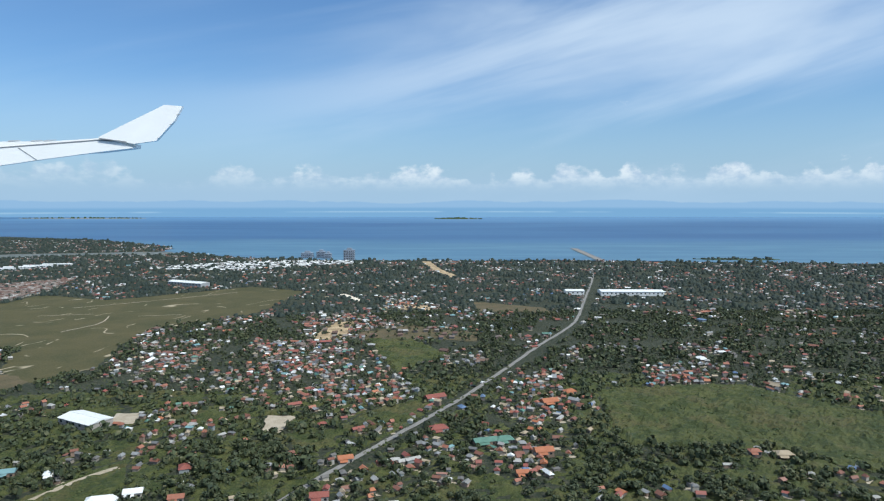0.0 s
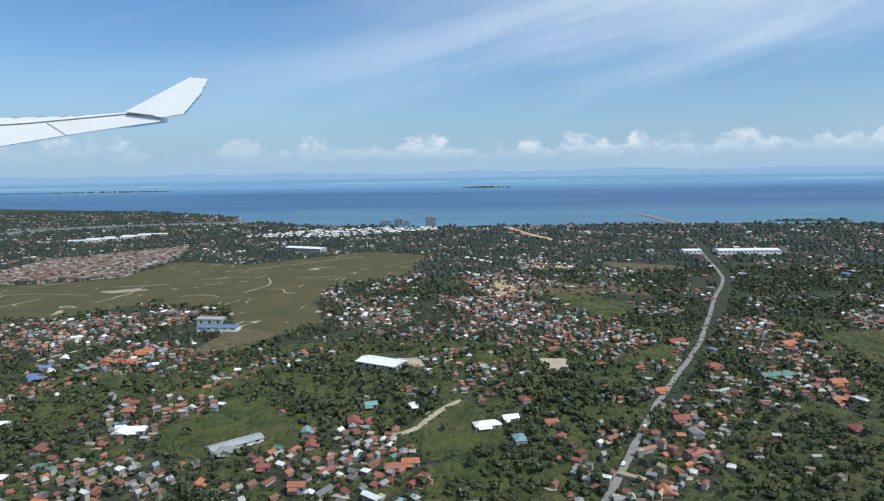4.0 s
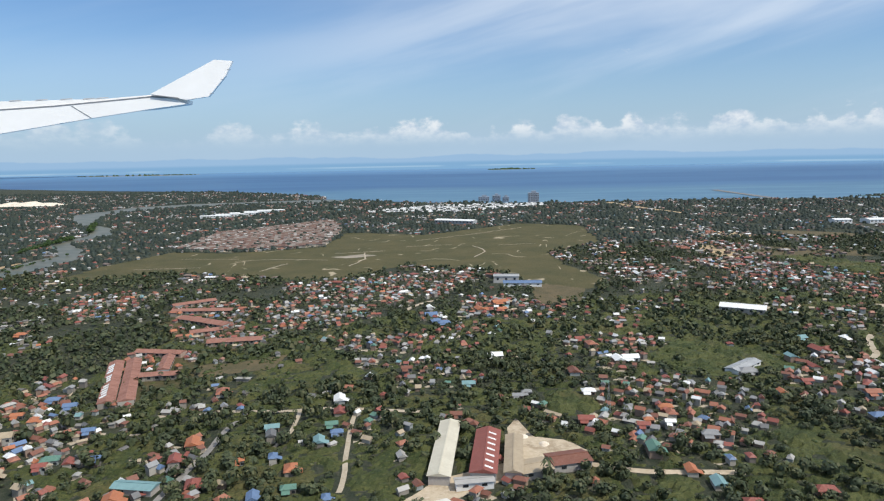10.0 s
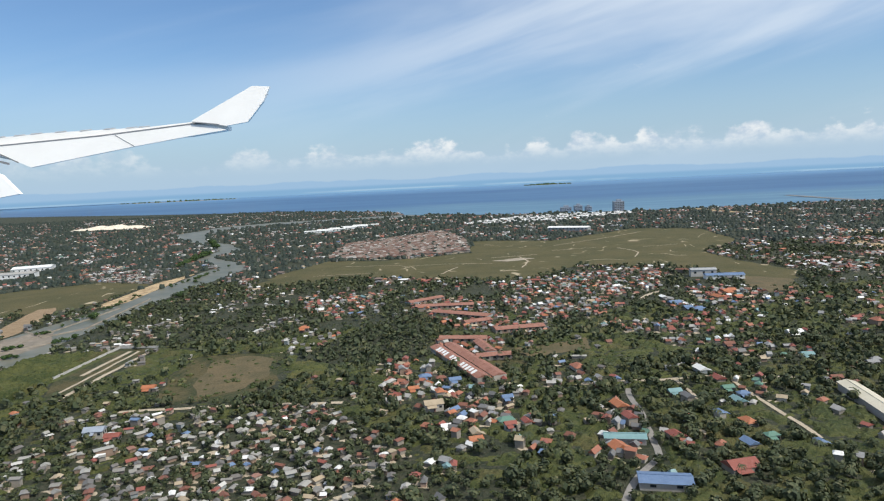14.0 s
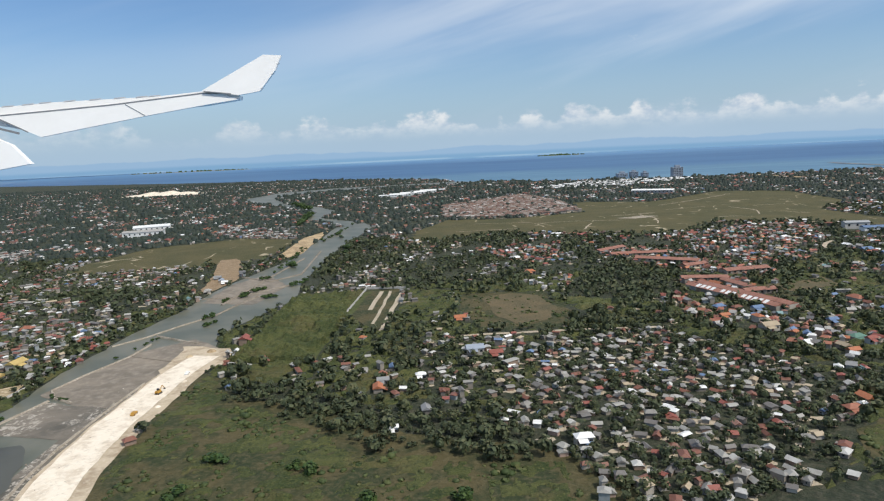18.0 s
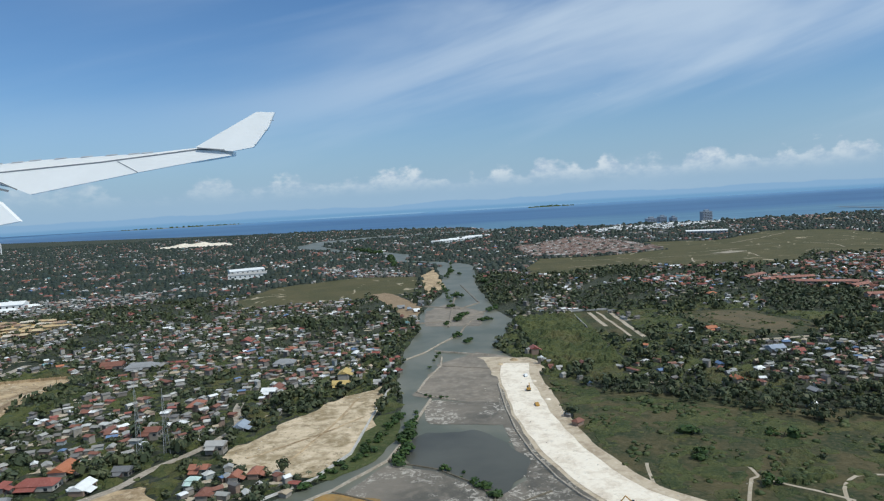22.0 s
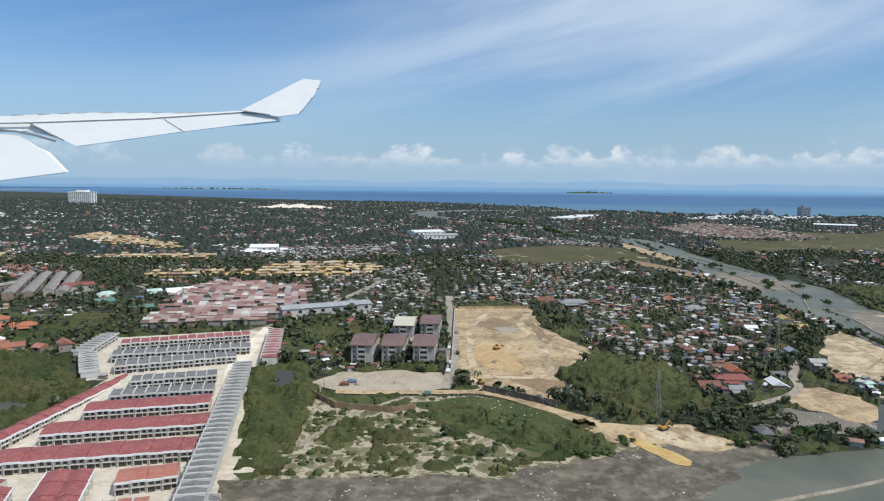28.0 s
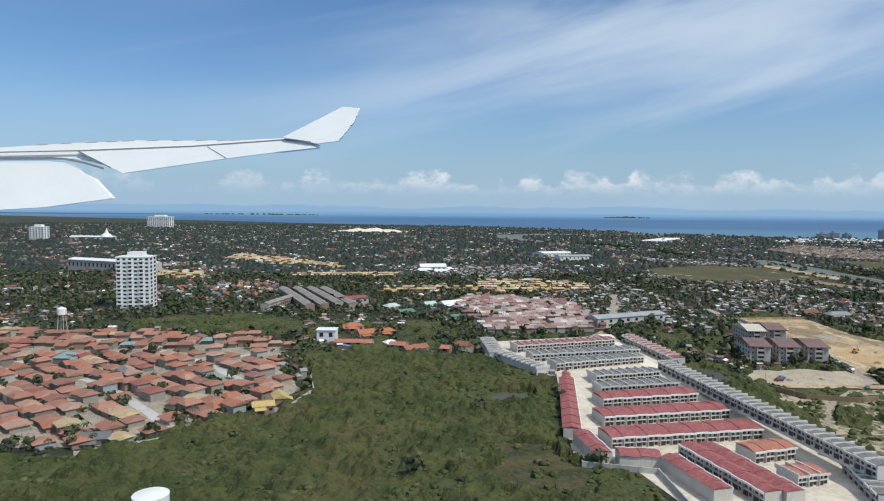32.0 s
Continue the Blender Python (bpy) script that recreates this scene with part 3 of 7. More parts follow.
# fields, lots and water
RIVER = [(-862, -5), (-822, 30), (-808, 40), (-798, 68), (-793, 98), (-796, 131), (-795, 186), (-789, 230), (-788, 289), (-768, 396), (-768, 500), (-770, 600), (-745, 640), (-728, 600), (-740, 428), (-738, 300), (-732, 253), (-750, 183), (-745, 160), (-753, 123), (-755, 85), (-754, 51), (-747, 20), (-735, 2), (-730, -60), (-1040, -90), (-1040, -55), (-1000, -38), (-955, -17), (-932, -20), (-905, -14)]
patch("river", "still grey-green water of a tidal river and fish ponds", "pond", RIVER, 0.10, WATER, 1.5, "water")
patch("river_reach", "narrow river reach winding to the sea", "pond", [(-728, 560), (-760, 660), (-810, 720), (-800, 800), (-850, 900), (-910, 960), (-985, 1150), (-955, 1285), (-860, 1340), (-770, 1372), (-600, 1400), (-560, 1500), (-640, 1490), (-780, 1450), (-930, 1415), (-1020, 1330), (-1045, 1150), (-950, 980), (-880, 900), (-830, 800), (-840, 720), (-790, 660)], 0.125, WATER, 3, "water")
patch("field", "wide brown-green grass field with bare tracks", "grass", [(-720, 455), (-682, 483), (-677, 538), (-649, 630), (-587, 612), (-491, 650), (-484, 784), (-380, 746), (-253, 864), (-173, 820), (-189, 653), (-258, 577), (-303, 546), (-315, 487), (-395, 520), (-441, 457), (-496, 460), (-593, 504), (-651, 474)], 0.06, GRASS, 5)
patch("field", "brown-green grass running down to a school", "grass", [(-303, 552), (-258, 582), (-252, 507), (-235, 437), (-254, 400), (-296, 430), (-318, 480)], 0.065, GRASS, 4)
patch("field", "dry grass lot beside a school", "dry", [(-295, 416), (-251, 434), (-269, 360), (-299, 353)], 0.06, GRASS, 3)
patch("field", "dark green overgrown field", "marsh", [(94, 387), (180, 399), (240, 330), (300, 290), (250, 240), (187, 262), (147, 290), (82, 295)], 0.06, SCRUB, 4)
patch("field", "green overgrown lot", "marsh", [(-62, 534), (-42, 565), (7, 474), (-31, 426)], 0.06, SCRUB, 4)
patch("building_lots", "sandy building lots with low new walls", "sand", [(-109, 530), (-103, 606), (-82, 612), (-81, 529)], 0.07, TERRACE, 3)
patch("building_lots", "sandy building lots with low new walls", "dry", [(-78, 554), (-28, 595), (-9, 574), (35, 559), (28, 521), (-18, 535), (-61, 528)], 0.07, TERRACE, 3)
patch("field_bare_patch", "bare sandy clearing among trees", "dirt", [(-173, 341), (-160, 341), (-156, 325), (-170, 324)], 0.07, BARE, 2)
patch("field_bare_patch", "bare sandy clearing among trees", "dirt", [(-92, 339), (-77, 336), (-79, 310), (-89, 315)], 0.07, BARE, 2)
patch("field_bare_patch", "pale building ground behind the suburb", "sand", [(-64, 737), (5, 712), (-5, 672), (-59, 682)], 0.07, DENSE, 3)
patch("field", "bare brown lot", "dry", [(36, 734), (106, 694), (112, 658), (38, 669)], 0.06, BARE, 3)
patch("field", "green field beside the river", "grass", [(-940, 411), (-926, 493), (-852, 540), (-792, 515), (-791, 406), (-853, 374), (-922, 364)], 0.06, GRASS, 4)
patch("field", "green grass lot among houses", "marsh", [(-266, 239), (-235, 272), (-206, 245), (-196, 222), (-236, 208), (-255, 214)], 0.06, SCRUB, 2)
patch("field", "green grass lot with a dirt track", "marsh", [(-165, 232), (-138, 280), (-125, 250), (-118, 219), (-150, 205)], 0.06, SCRUB, 2)
patch("field", "open scrub with dry grass", "meadow", [(-738, 130), (-715, 100), (-690, 92), (-667, 75), (-640, 62), (-616, 58), (-600, 30), (-640, -20), (-727, -10), (-727, 16), (-738, 50)], 0.06, GRASS, 3)
patch("thicket_ground", "grass under a low green thicket", "marsh", [(-734, 258), (-690, 262), (-696, 187), (-700, 140), (-735, 135)], 0.06, SCRUB, 3)
patch("field", "bare brown grass lot", "meadow", [(-640, 244), (-594, 248), (-585, 190), (-600, 170), (-628, 172), (-640, 210)], 0.06, GRASS, 5)
patch("woods", "green thicket", None, [(-587, 230), (-557, 308), (-522, 302), (-518, 231), (-536, 215)], 0.06, WOOD, 3)
patch("marsh", "lush green marsh with low bushes", "marsh", [(-1190, 70), (-1157, 100), (-1118, 70), (-1096, 40), (-1100, -10), (-1097, -38), (-1086, -40), (-1080, -110), (-1260, -110), (-1250, -40), (-1221, -34), (-1191, -1), (-1178, 26)], 0.06, SCRUB, 2)
patch("field", "worn dry middle of a grass lot", "dry", [(-628, 236), (-612, 243), (-598, 236), (-592, 205), (-600, 186), (-612, 178), (-622, 196)], 0.125, GRASS, 2)
patch("field", "patch of brown dead grass in the marsh", "meadow", [(-1119, -26), (-1108, -25), (-1101, -38), (-1100, -50), (-1112, -54), (-1122, -43)], 0.08, GRASS, 6)
patch("pond", "small dark marsh pond", "deep_pond", [(-1122, 14), (-1114, 25), (-1106, 23), (-1108, 13)], 0.10, WATER, 1, "water")
patch("scrub_flat", "sandy salt flat with patches of scrub", "scrubland", [(-1052, 60), (-1036, 71), (-1022, 32), (-976, 33), (-952, 18), (-945, -7), (-959, -20), (-977, -26), (-1004, -40), (-1034, -56), (-1028, -30), (-1040, 10)], 0.06, SCRUB, 1.5)
patch("construction_site", "levelled sandy building site", "sand", [(-979, 178), (-941, 182), (-942, 131), (-929, 90), (-953, 27), (-975, 42), (-984, 60)], 0.08, BARE, 2.5)
patch("yard", "trodden sandy yard in front of apartment blocks", "dirt", [(-1031, 43), (-1022, 58), (-1000, 60), (-986, 60), (-984, 44), (-992, 33), (-1002, 37), (-1012, 33)], 0.10, BARE, 3.5)
patch("shore", "sandy shore with patches of scrub", "scrubland", [(-1034, -52), (-1003, -37), (-975, -36), (-960, -28), (-944, -21), (-924, -20), (-903, -13), (-903, -2), (-917, -6), (-936, -5), (-946, -8), (-959, -9), (-972, -17), (-986, -12), (-1002, -7), (-1016, -5), (-1034, -20)], 0.085, SCRUB, 4)
patch("mud_flat", "grey mud with pale coral rubble along the water", "wet_flat", [(-1034, -58), (-1003, -41), (-975, -39), (-960, -31), (-944, -24), (-924, -22), (-903, -14), (-903, -4), (-917, -8), (-936, -8), (-946, -12), (-960, -18), (-975, -27), (-1003, -31), (-1034, -47)], 0.115, BARE, 4)
patch("mud_flat", "broad grey flat strewn with pale coral rubble", "wet_flat", [(-1036, -26), (-1002, -26), (-975, -25), (-950, -20), (-938, -15), (-924, -17), (-917, -21), (-928, -31), (-946, -46), (-958, -72), (-1042, -78)], 0.125, BARE, 4)
patch("sand_bank", "pale sand heaped along the water", "sand", [(-960, 24), (-946, 10), (-936, 9), (-919, 9), (-914, -5), (-919, -12), (-928, -9), (-935, -4), (-938, -8), (-944, -6), (-951, 6)], 0.16, BARE, 3.5)
patch("gravel_bank", "pale gravel tipped beside the water", "fill", [(-935, 6), (-921, 7), (-915, -4), (-920, -11), (-928, -7)], 0.19, BARE, 1.5)
patch("rubble_bank", "grey rubble between a sand lot and a pond", "flat", [(-900, 8), (-884, 22), (-866, 12), (-860, 4), (-873, 1), (-896, 0)], 0.14, BARE, 2.5)
patch("sand_bank", "pale trodden sand", "sand", [(-882, 27), (-876, 38), (-863, 44), (-854, 32), (-854, 17), (-868, 8), (-875, 17)], 0.17, BARE, 3.5)
patch("sand_fill", "pale levelled fill beside the river", "fill", [(-848, 61), (-832, 90), (-820, 109), (-802, 127), (-799, 112), (-806, 60), (-816, 42), (-832, 46)], 0.17, BARE, 3.5)
patch("river_strip", "green reeds between a fill and the river", "marsh", [(-818, 40), (-808, 60), (-801, 90), (-793, 92), (-794, 66), (-800, 50), (-810, 37)], 0.15, WATER, 1.5)
patch("sand_bank", "pale sand bank at the river's bend", "sand", [(-788, 520), (-773, 580), (-766, 420), (-783, 385)], 0.17, BARE, 1)
patch("mud_flat", "brown mud flat between fish ponds", "mud", [(-790, 110), (-760, 96), (-752, 128), (-742, 160), (-760, 176), (-778, 158)], 0.15, WATER, 2)
patch("mud_flat", "grey mud flat with tufts", "flat", [(-785, 78), (-757, 72), (-754, 96), (-785, 104)], 0.14, WATER, 2)
patch("mud_flat", "grey mud flat at low tide", "flat", [(-800, 20), (-762, 10), (-745, 0), (-760, -40), (-830, -40), (-826, 0)], 0.14, WATER, 2)
patch("mud_flat", "grey mud flat between ponds", "mud", [(-785, 250), (-752, 240), (-746, 290), (-770, 330), (-784, 300)], 0.14, WATER, 2)
patch("pond", "dark fish pond with a muddy rim", "deep_pond", [(-790, 47), (-790, 60), (-785, 70), (-769, 70), (-761, 57), (-756, 43), (-760, 31), (-767, 22), (-780, 31)], 0.18, WATER, 2.5, "water")
patch("mud_flat", "drained pond floor with salt crusts", "flat", [(-796, 46), (-782, 39.5), (-774.5, 31), (-768.5, 22), (-770.5, 13.5), (-778, 13), (-792, 20.5), (-806, 30)], 0.185, WATER, 0.6)
patch("mud_flat", "dark wet mud between a pond and a haul road", "flat", [(-767.5, 22), (-758, 31), (-749, 24), (-740, 6), (-755, 5), (-769.5, 12.5)], 0.185, WATER, 0.8)
patch("mud_flat", "grey rubble and mud beside a haul road", "flat", [(-762, 130), (-745, 130), (-748, 80), (-742, 30), (-728, 5), (-705, -14), (-650, -45), (-650, -60), (-770, -60), (-758, 10)], 0.145, BARE, 2)
ribbon("road_shoulder", "pale rubble shoulder of a haul road", "road_edge", [(-744, 152), (-746.5, 133), (-746.5, 104), (-746.6, 78), (-744.6, 52), (-741, 35), (-737.5, 22.5), (-731, 12), (-709, -8), (-648, -40)], 17.5, 0.17, BARE, 0.7)
ribbon("haul_road", "broad white haul road of crushed coral", "coral", [(-745, 150), (-748, 133), (-748.5, 104), (-748.4, 78), (-746, 52), (-742.6, 35), (-739, 22.5), (-732.5, 12), (-711, -9), (-650, -42)], 12.0, 0.24, BARE, 0.5)
patch("sand_delta", "pale sandy ground at the end of a haul road", "road_edge", [(-760, 165), (-738, 160), (-734, 136), (-755, 128)], 0.20, BARE, 3)

# the walled estate of row houses
patch("estate_ground", "pale dusty concrete between row houses", "estate_dust", [(-1101, -34), (-1094, 50), (-1100, 46), (-1118, 78), (-1118, 106), (-1062, 124), (-1044, 80), (-1050, 62), (-1028, -34), (-1036, -66), (-1080, -68), (-1088, -38)], 0.08, BUILT, 0, round_it=False)
ribbon("estate_street", "pale concrete street of a housing estate", "coral", [(-1060, 128), (-1058, 72), (-1049, 20), (-1040, -50)], 6, 0.14, BUILT, 0)

# roads
ribbon("main_road", "grey main road through the suburb", "asphalt", [(-150, 60), (-110, 140), (-98, 163), (-73, 213), (-45, 268), (-12, 326), (11, 368), (24, 395), (41, 431), (75, 505), (96, 546), (117, 590), (133, 635), (164, 748), (218, 945), (246, 1060)], 2.9, 0.14)
patch("verge", "", None, [(-47, 268), (-14, 328), (39, 431), (94, 548), (131, 637), (162, 750), (216, 946), (230, 943), (175, 744), (143, 632), (105, 541), (48, 425), (-6, 322), (-40, 263)], 0, GRASS, 0, round_it=False)

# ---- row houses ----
# dark colour that stands in for the shade inside openings
M["shade"] = mottled("opening_shade", (0.05, 0.045, 0.04), (0.08, 0.07, 0.06), (0.12, 0.11, 0.10), 2, 0.5)
M["palewall"] = mottled("pale_cement_wall", (0.50, 0.48, 0.44), (0.62, 0.60, 0.56), (0.68, 0.66, 0.62), 4, 0.8)
M["bareroof"] = mottled("bare_roof_sheet", (0.13, 0.13, 0.127), (0.19, 0.188, 0.183), (0.27, 0.265, 0.255), 3, 0.5, 0.75)


def row_houses(p0, p1, depth, height, roof, units, label, finished=True, storeys=2, both=False):
    """A terrace from p0 to p1 (its front), each house with its own walls, roof, windows and a dark panel as its
    carport's shade.
    """
    a, b = Vector((*p0, 0)), Vector((*p1, 0))
    run, turn = (b - a).length, math.degrees(math.atan2(b.y - a.y, b.x - a.x))
    row = thing("row_house_terrace", label, "row houses", pose(a.x, a.y, 0.1, 0, 0, turn), "terraces of the housing estate")
    u = run / units
    shell, cover, pane, door, kerb = Geo(), Geo(), Geo(), Geo(), Geo()
    shell.box(0.02, u - 0.02, 0, depth, -0.9, height)
    shell.box(0.0, 0.16, -0.5, 0, -0.1, height)
    shell.box(u * 0.05, u * 0.95, -0.45, 0, height * 0.5 - 0.06, height * 0.5 + 0.06)
    rise = 0.65 if finished else 0.4
    cover.gable(0.0, u - 0.06, -0.35, depth + 0.35, height + 0.12, height + 0.12 + rise)
    kerb.box(-0.02, u + 0.02, -0.62, -0.36, height - 0.25, height + 0.22)
    pane.box(-0.42, 0.42, -0.05, 0.0, -0.42, 0.42)
    # a dark panel on the closed wall paints the carport's shade
    door.box(-u * 0.24, u * 0.24, -0.06, 0.0, -0.1, height * 0.42)
    fin = Geo()
    fin.box(-0.14, 0.14, -0.66, depth + 0.5, height - 0.3, height + 0.75)
    fin_mesh = fin.mesh("parapet", "palewall")
    wall_mat = "cream_render" if finished else "palewall"
    meshes = shell.mesh("wall", wall_mat), cover.mesh("roof", roof), pane.mesh("window", "glass"), door.mesh("carport", "shade"), kerb.mesh("fascia", "white" if finished else "palewall")
    for k in range(units):
        x, lift = k * u, 0.13 * (k % 2)
        part("wall", meshes[0], row, at=pose(x, 0, 0))
        part("roof", meshes[1], row, at=pose(x, 0, lift))
        part("fascia", meshes[4], row, at=pose(x, 0, lift))
        part("carport", meshes[3], row, at=pose(x + u * 0.28, 0, 0))
        part("window", meshes[2], row, at=pose(x + u * 0.72, 0, height * 0.27))
        part("window", meshes[2], row, at=pose(x + u * 0.28, 0, height * 0.74))
        part("window", meshes[2], row, at=pose(x + u * 0.72, 0, height * 0.74))
        if not finished:
            part("parapet", fin_mesh, row, at=pose(x, 0, 0))
        if both:
            part("window", meshes[2], row, at=pose(x + u * 0.5, depth + 0.05, height * 0.74))
    return row


RED_ROW = "terrace of white two-storey row houses with red sheet roofs"
GREY_ROW = "unfinished grey concrete terrace with bare roof sheets"
row_houses((-1090.2, -25.9), (-1046.9, -17.2), 8.2, 2.8, "redroof", 13, RED_ROW)
row_houses((-1088.2, -8.7), (-1049.0, -0.5), 8.2, 2.8, "redroof", 12, RED_ROW)
row_houses((-1085.1, 8.4), (-1053.4, 15.9), 7.6, 2.8, "redroof", 10, RED_ROW)
row_houses((-1083.3, 22.0), (-1055.6, 29.0), 6.0, 2.7, "bareroof", 9, GREY_ROW, False)
row_houses((-1082.4, 36.5), (-1058.4, 43.5), 6.0, 2.7, "bareroof", 8, GREY_ROW, False)
row_houses((-1093.7, 53.5), (-1058.0, 67.0), 6.5, 2.7, "bareroof", 11, GREY_ROW, False)
row_houses((-1100.7, 68.0), (-1056.4, 80.5), 6.5, 2.7, "bareroof", 13, GREY_ROW, False)
row_houses((-1104.9, 84.8), (-1061.6, 100.0), 6.5, 2.7, "redroof", 14, "terrace of grey row houses with a dull red roof", False)
row_houses((-1096.9, -19.4), (-1087.1, 47.0), 4.4, 2.8, "redroof", 20, "long white terrace with red sheet roofs beside the marsh")
row_houses((-1092.8, -36), (-1095.2, -20.6), 4.0, 2.8, "redroof", 4, "short end terrace with red sheet roofs")
row_houses((-1097.0, 49), (-1110, 73), 5.0, 2.6, "bareroof", 9, GREY_ROW, False)
row_houses((-1111.5, 74), (-1114, 101), 5.0, 2.6, "bareroof", 8, GREY_ROW, False)
row_houses((-1055.5, 58), (-1038.5, -38), 4.8, 2.7, "bareroof", 31, "long terrace of grey row houses with stepped sheet roofs", False)
row_houses((-1038.4, -39.5), (-1042.4, -58), 4.8, 2.7, "bareroof", 6, GREY_ROW, False)
row_houses((-1056.0, 110), (-1048.5, 68), 5.0, 2.6, "redroof", 11, "terrace of grey row houses with pale red roofs", False)
row_houses((-1081.0, -33.6), (-1091.0, -33.2), 5.0, 2.8, "redroof", 4, "block of row houses with red roofs and blank grey rear wall")
row_houses((-1072.2, -56), (-1077.3, -37.5), 4.2, 2.9, "redroof", 6, RED_ROW)
row_houses((-1073.9, -30), (-1066.0, -58), 4.4, 2.9, "redroof", 9, RED_ROW)
row_houses((-1057.2, -56.5), (-1065.2, -28.5), 4.2, 2.9, "redroof", 9, RED_ROW)
row_houses((-1057.5, -34.7), (-1045.5, -31.2), 6.5, 2.8, "orangeroof", 4, "free-standing white block with an orange sheet roof")
row_houses((-1054.5, -48.6), (-1046.0, -46.2), 6.0, 2.6, "orangeroof", 3, "unfinished grey block with an orange sheet roof", False)

# ---- apartment blocks ----


def apartment_block(x, y, wide, deep, storeys, floor_height, roof, label, turn=0.0):
    block = thing("apartment_block", label, "apartment building", pose(x, y, 0.1, 0, 0, turn), "apartment blocks beside the building site")
    h, half = storeys * floor_height, wide / 2
    g = Geo()
    g.box(-half, half, 0, deep, -0.1, h)
    part("wall", g.mesh("wall", "flatwall"), block)
    g = Geo()
    g.box(-1.5, -1.2, -0.9, 0.0, -0.1, h - 0.05)
    g.box(1.2, 1.5, -0.9, 0.0, -0.1, h - 0.05)
    part("stair_fin", g.mesh("stair_fin", "flatwall"), block)
    g = Geo()
    # no recess is cut: a dark panel between the fins paints its shade
    g.box(-1.19, 1.19, -0.12, 0.0, 0.0, h - 0.3)
    part("stair_recess", g.mesh("stair_recess", "shade"), block, "dark panel painted as the shaded stair recess")
    g = Geo()
    # paler cream on the sunward side alone puts sunlight into the colour
    g.box(half, half + 0.10, 0.1, deep - 0.1, -0.1, h - 0.02)
    part("side_wall", g.mesh("side_wall", "cream_render"), block, "pale cream side wall with sunlight put into its colour")
    g = Geo()
    g.box(-half - 0.45, half + 0.45, -0.98, -0.88, h - 0.28, h + 0.08)
    part("fascia", g.mesh("fascia", "brownroof"), block)
    g = Geo()
    g.gable(-half - 0.4, half + 0.4, -0.9, deep + 0.6, h, h + 1.7)
    part("roof", g.mesh("roof", roof), block, "low-pitched metal roof")
    pane, sill, rail = Geo(), Geo(), Geo()
    pane.box(-0.28, 0.28, -0.06, 0.0, 0.0, 0.8)
    sill.box(-0.36, 0.36, -0.16, 0.0, -0.12, 0.0)
    rail.box(-1.17, 1.17, -0.8, -0.68, -0.1, 0.75)
    side = Geo()
    side.box(0.0, 0.16, -0.34, 0.34, 0.0, 0.9)
    meshes = pane.mesh("window", "glass"), sill.mesh("sill", "white"), rail.mesh("balcony", "flatwall"), side.mesh("window", "glass")
    for s in range(storeys):
        z = s * floor_height + 0.5
        o = part("window", meshes[0], block, at=pose(-0.72 * half, 0, z))
        part("sill", meshes[1], o)
        if s:
            part("balcony", meshes[2], block, at=pose(0, 0, s * floor_height))
        for k in range(6):
            part("window", meshes[3], block, at=pose(half, deep * (k + 0.5) / 6, z))
            part("window", meshes[3], block, at=pose(-half - 0.06, deep * (k + 0.5) / 6, z))
    return block


M["flatwall"] = mottled("grey_render", (0.36, 0.33, 0.30), (0.42, 0.39, 0.36), (0.48, 0.45, 0.42), 4, 0.6)
M["steel"] = mottled("galvanised_steel", (0.30, 0.31, 0.32), (0.38, 0.39, 0.40), (0.5, 0.5, 0.5), 3, 0.5, 0.45)
DARK_BLOCK = "four-storey grey apartment block with a dark brown roof"
for x, y in ((-1014.8, 68.0), (-1004.2, 67.5), (-993.4, 67.5)):
    apartment_block(x, y, 7.4, 16.5, 4, 1.75, "brownroof", DARK_BLOCK, -4)
apartment_block(-1001.8, 101, 7.4, 17, 4, 1.75, "creamroof", "four-storey grey apartment block with a cream roof", -4)
apartment_block(-991.4, 105, 7.4, 17, 4, 1.75, "brownroof", DARK_BLOCK, -4)

# ---- sheds, halls and towers ----


def shed(name, label, p0, p1, depth, height, rise, roof, wall="white", category="shed", hip=0.0):
    """A long hall whose front runs from p0 to p1."""
    a, b = Vector((*p0, 0)), Vector((*p1, 0))
    run, turn = (b - a).length, math.degrees(math.atan2(b.y - a.y, b.x - a.x))
    o = thing(name, label, category, pose(a.x, a.y, 0.1, 0, 0, turn))
    g = Geo()
    g.box(0, run, 0, depth, -0.1, height)
    part("wall", g.mesh("wall", wall), o)
    g = Geo()
    g.gable(-0.4, run + 0.4, -0.5, depth + 0.5, height + 0.02, height + rise, 0, hip)
    part("roof", g.mesh("roof", roof), o)
    n = max(2, int(run / 5))
    g = Geo()
    g.box(-0.8, 0.8, -0.08, 0, height * 0.45, height * 0.78)
    me = g.mesh("window", "glass")
    for k in range(n):
        part("window", me, o, at=pose((k + 0.5) * run / n, 0, 0))
    g = Geo()
    g.box(0, run, depth / 2 - 0.25, depth / 2 + 0.25, height + rise - 0.12, height + rise + 0.1)
    part("ridge_cap", g.mesh("ridge_cap", roof), o)
    mark([p0, p1, (p1[0] - depth * math.sin(radians(turn)), p1[1] + depth * math.cos(radians(turn))), (p0[0] - depth * math.sin(radians(turn)), p0[1] + depth * math.cos(radians(turn)))], BUILT)
    return o


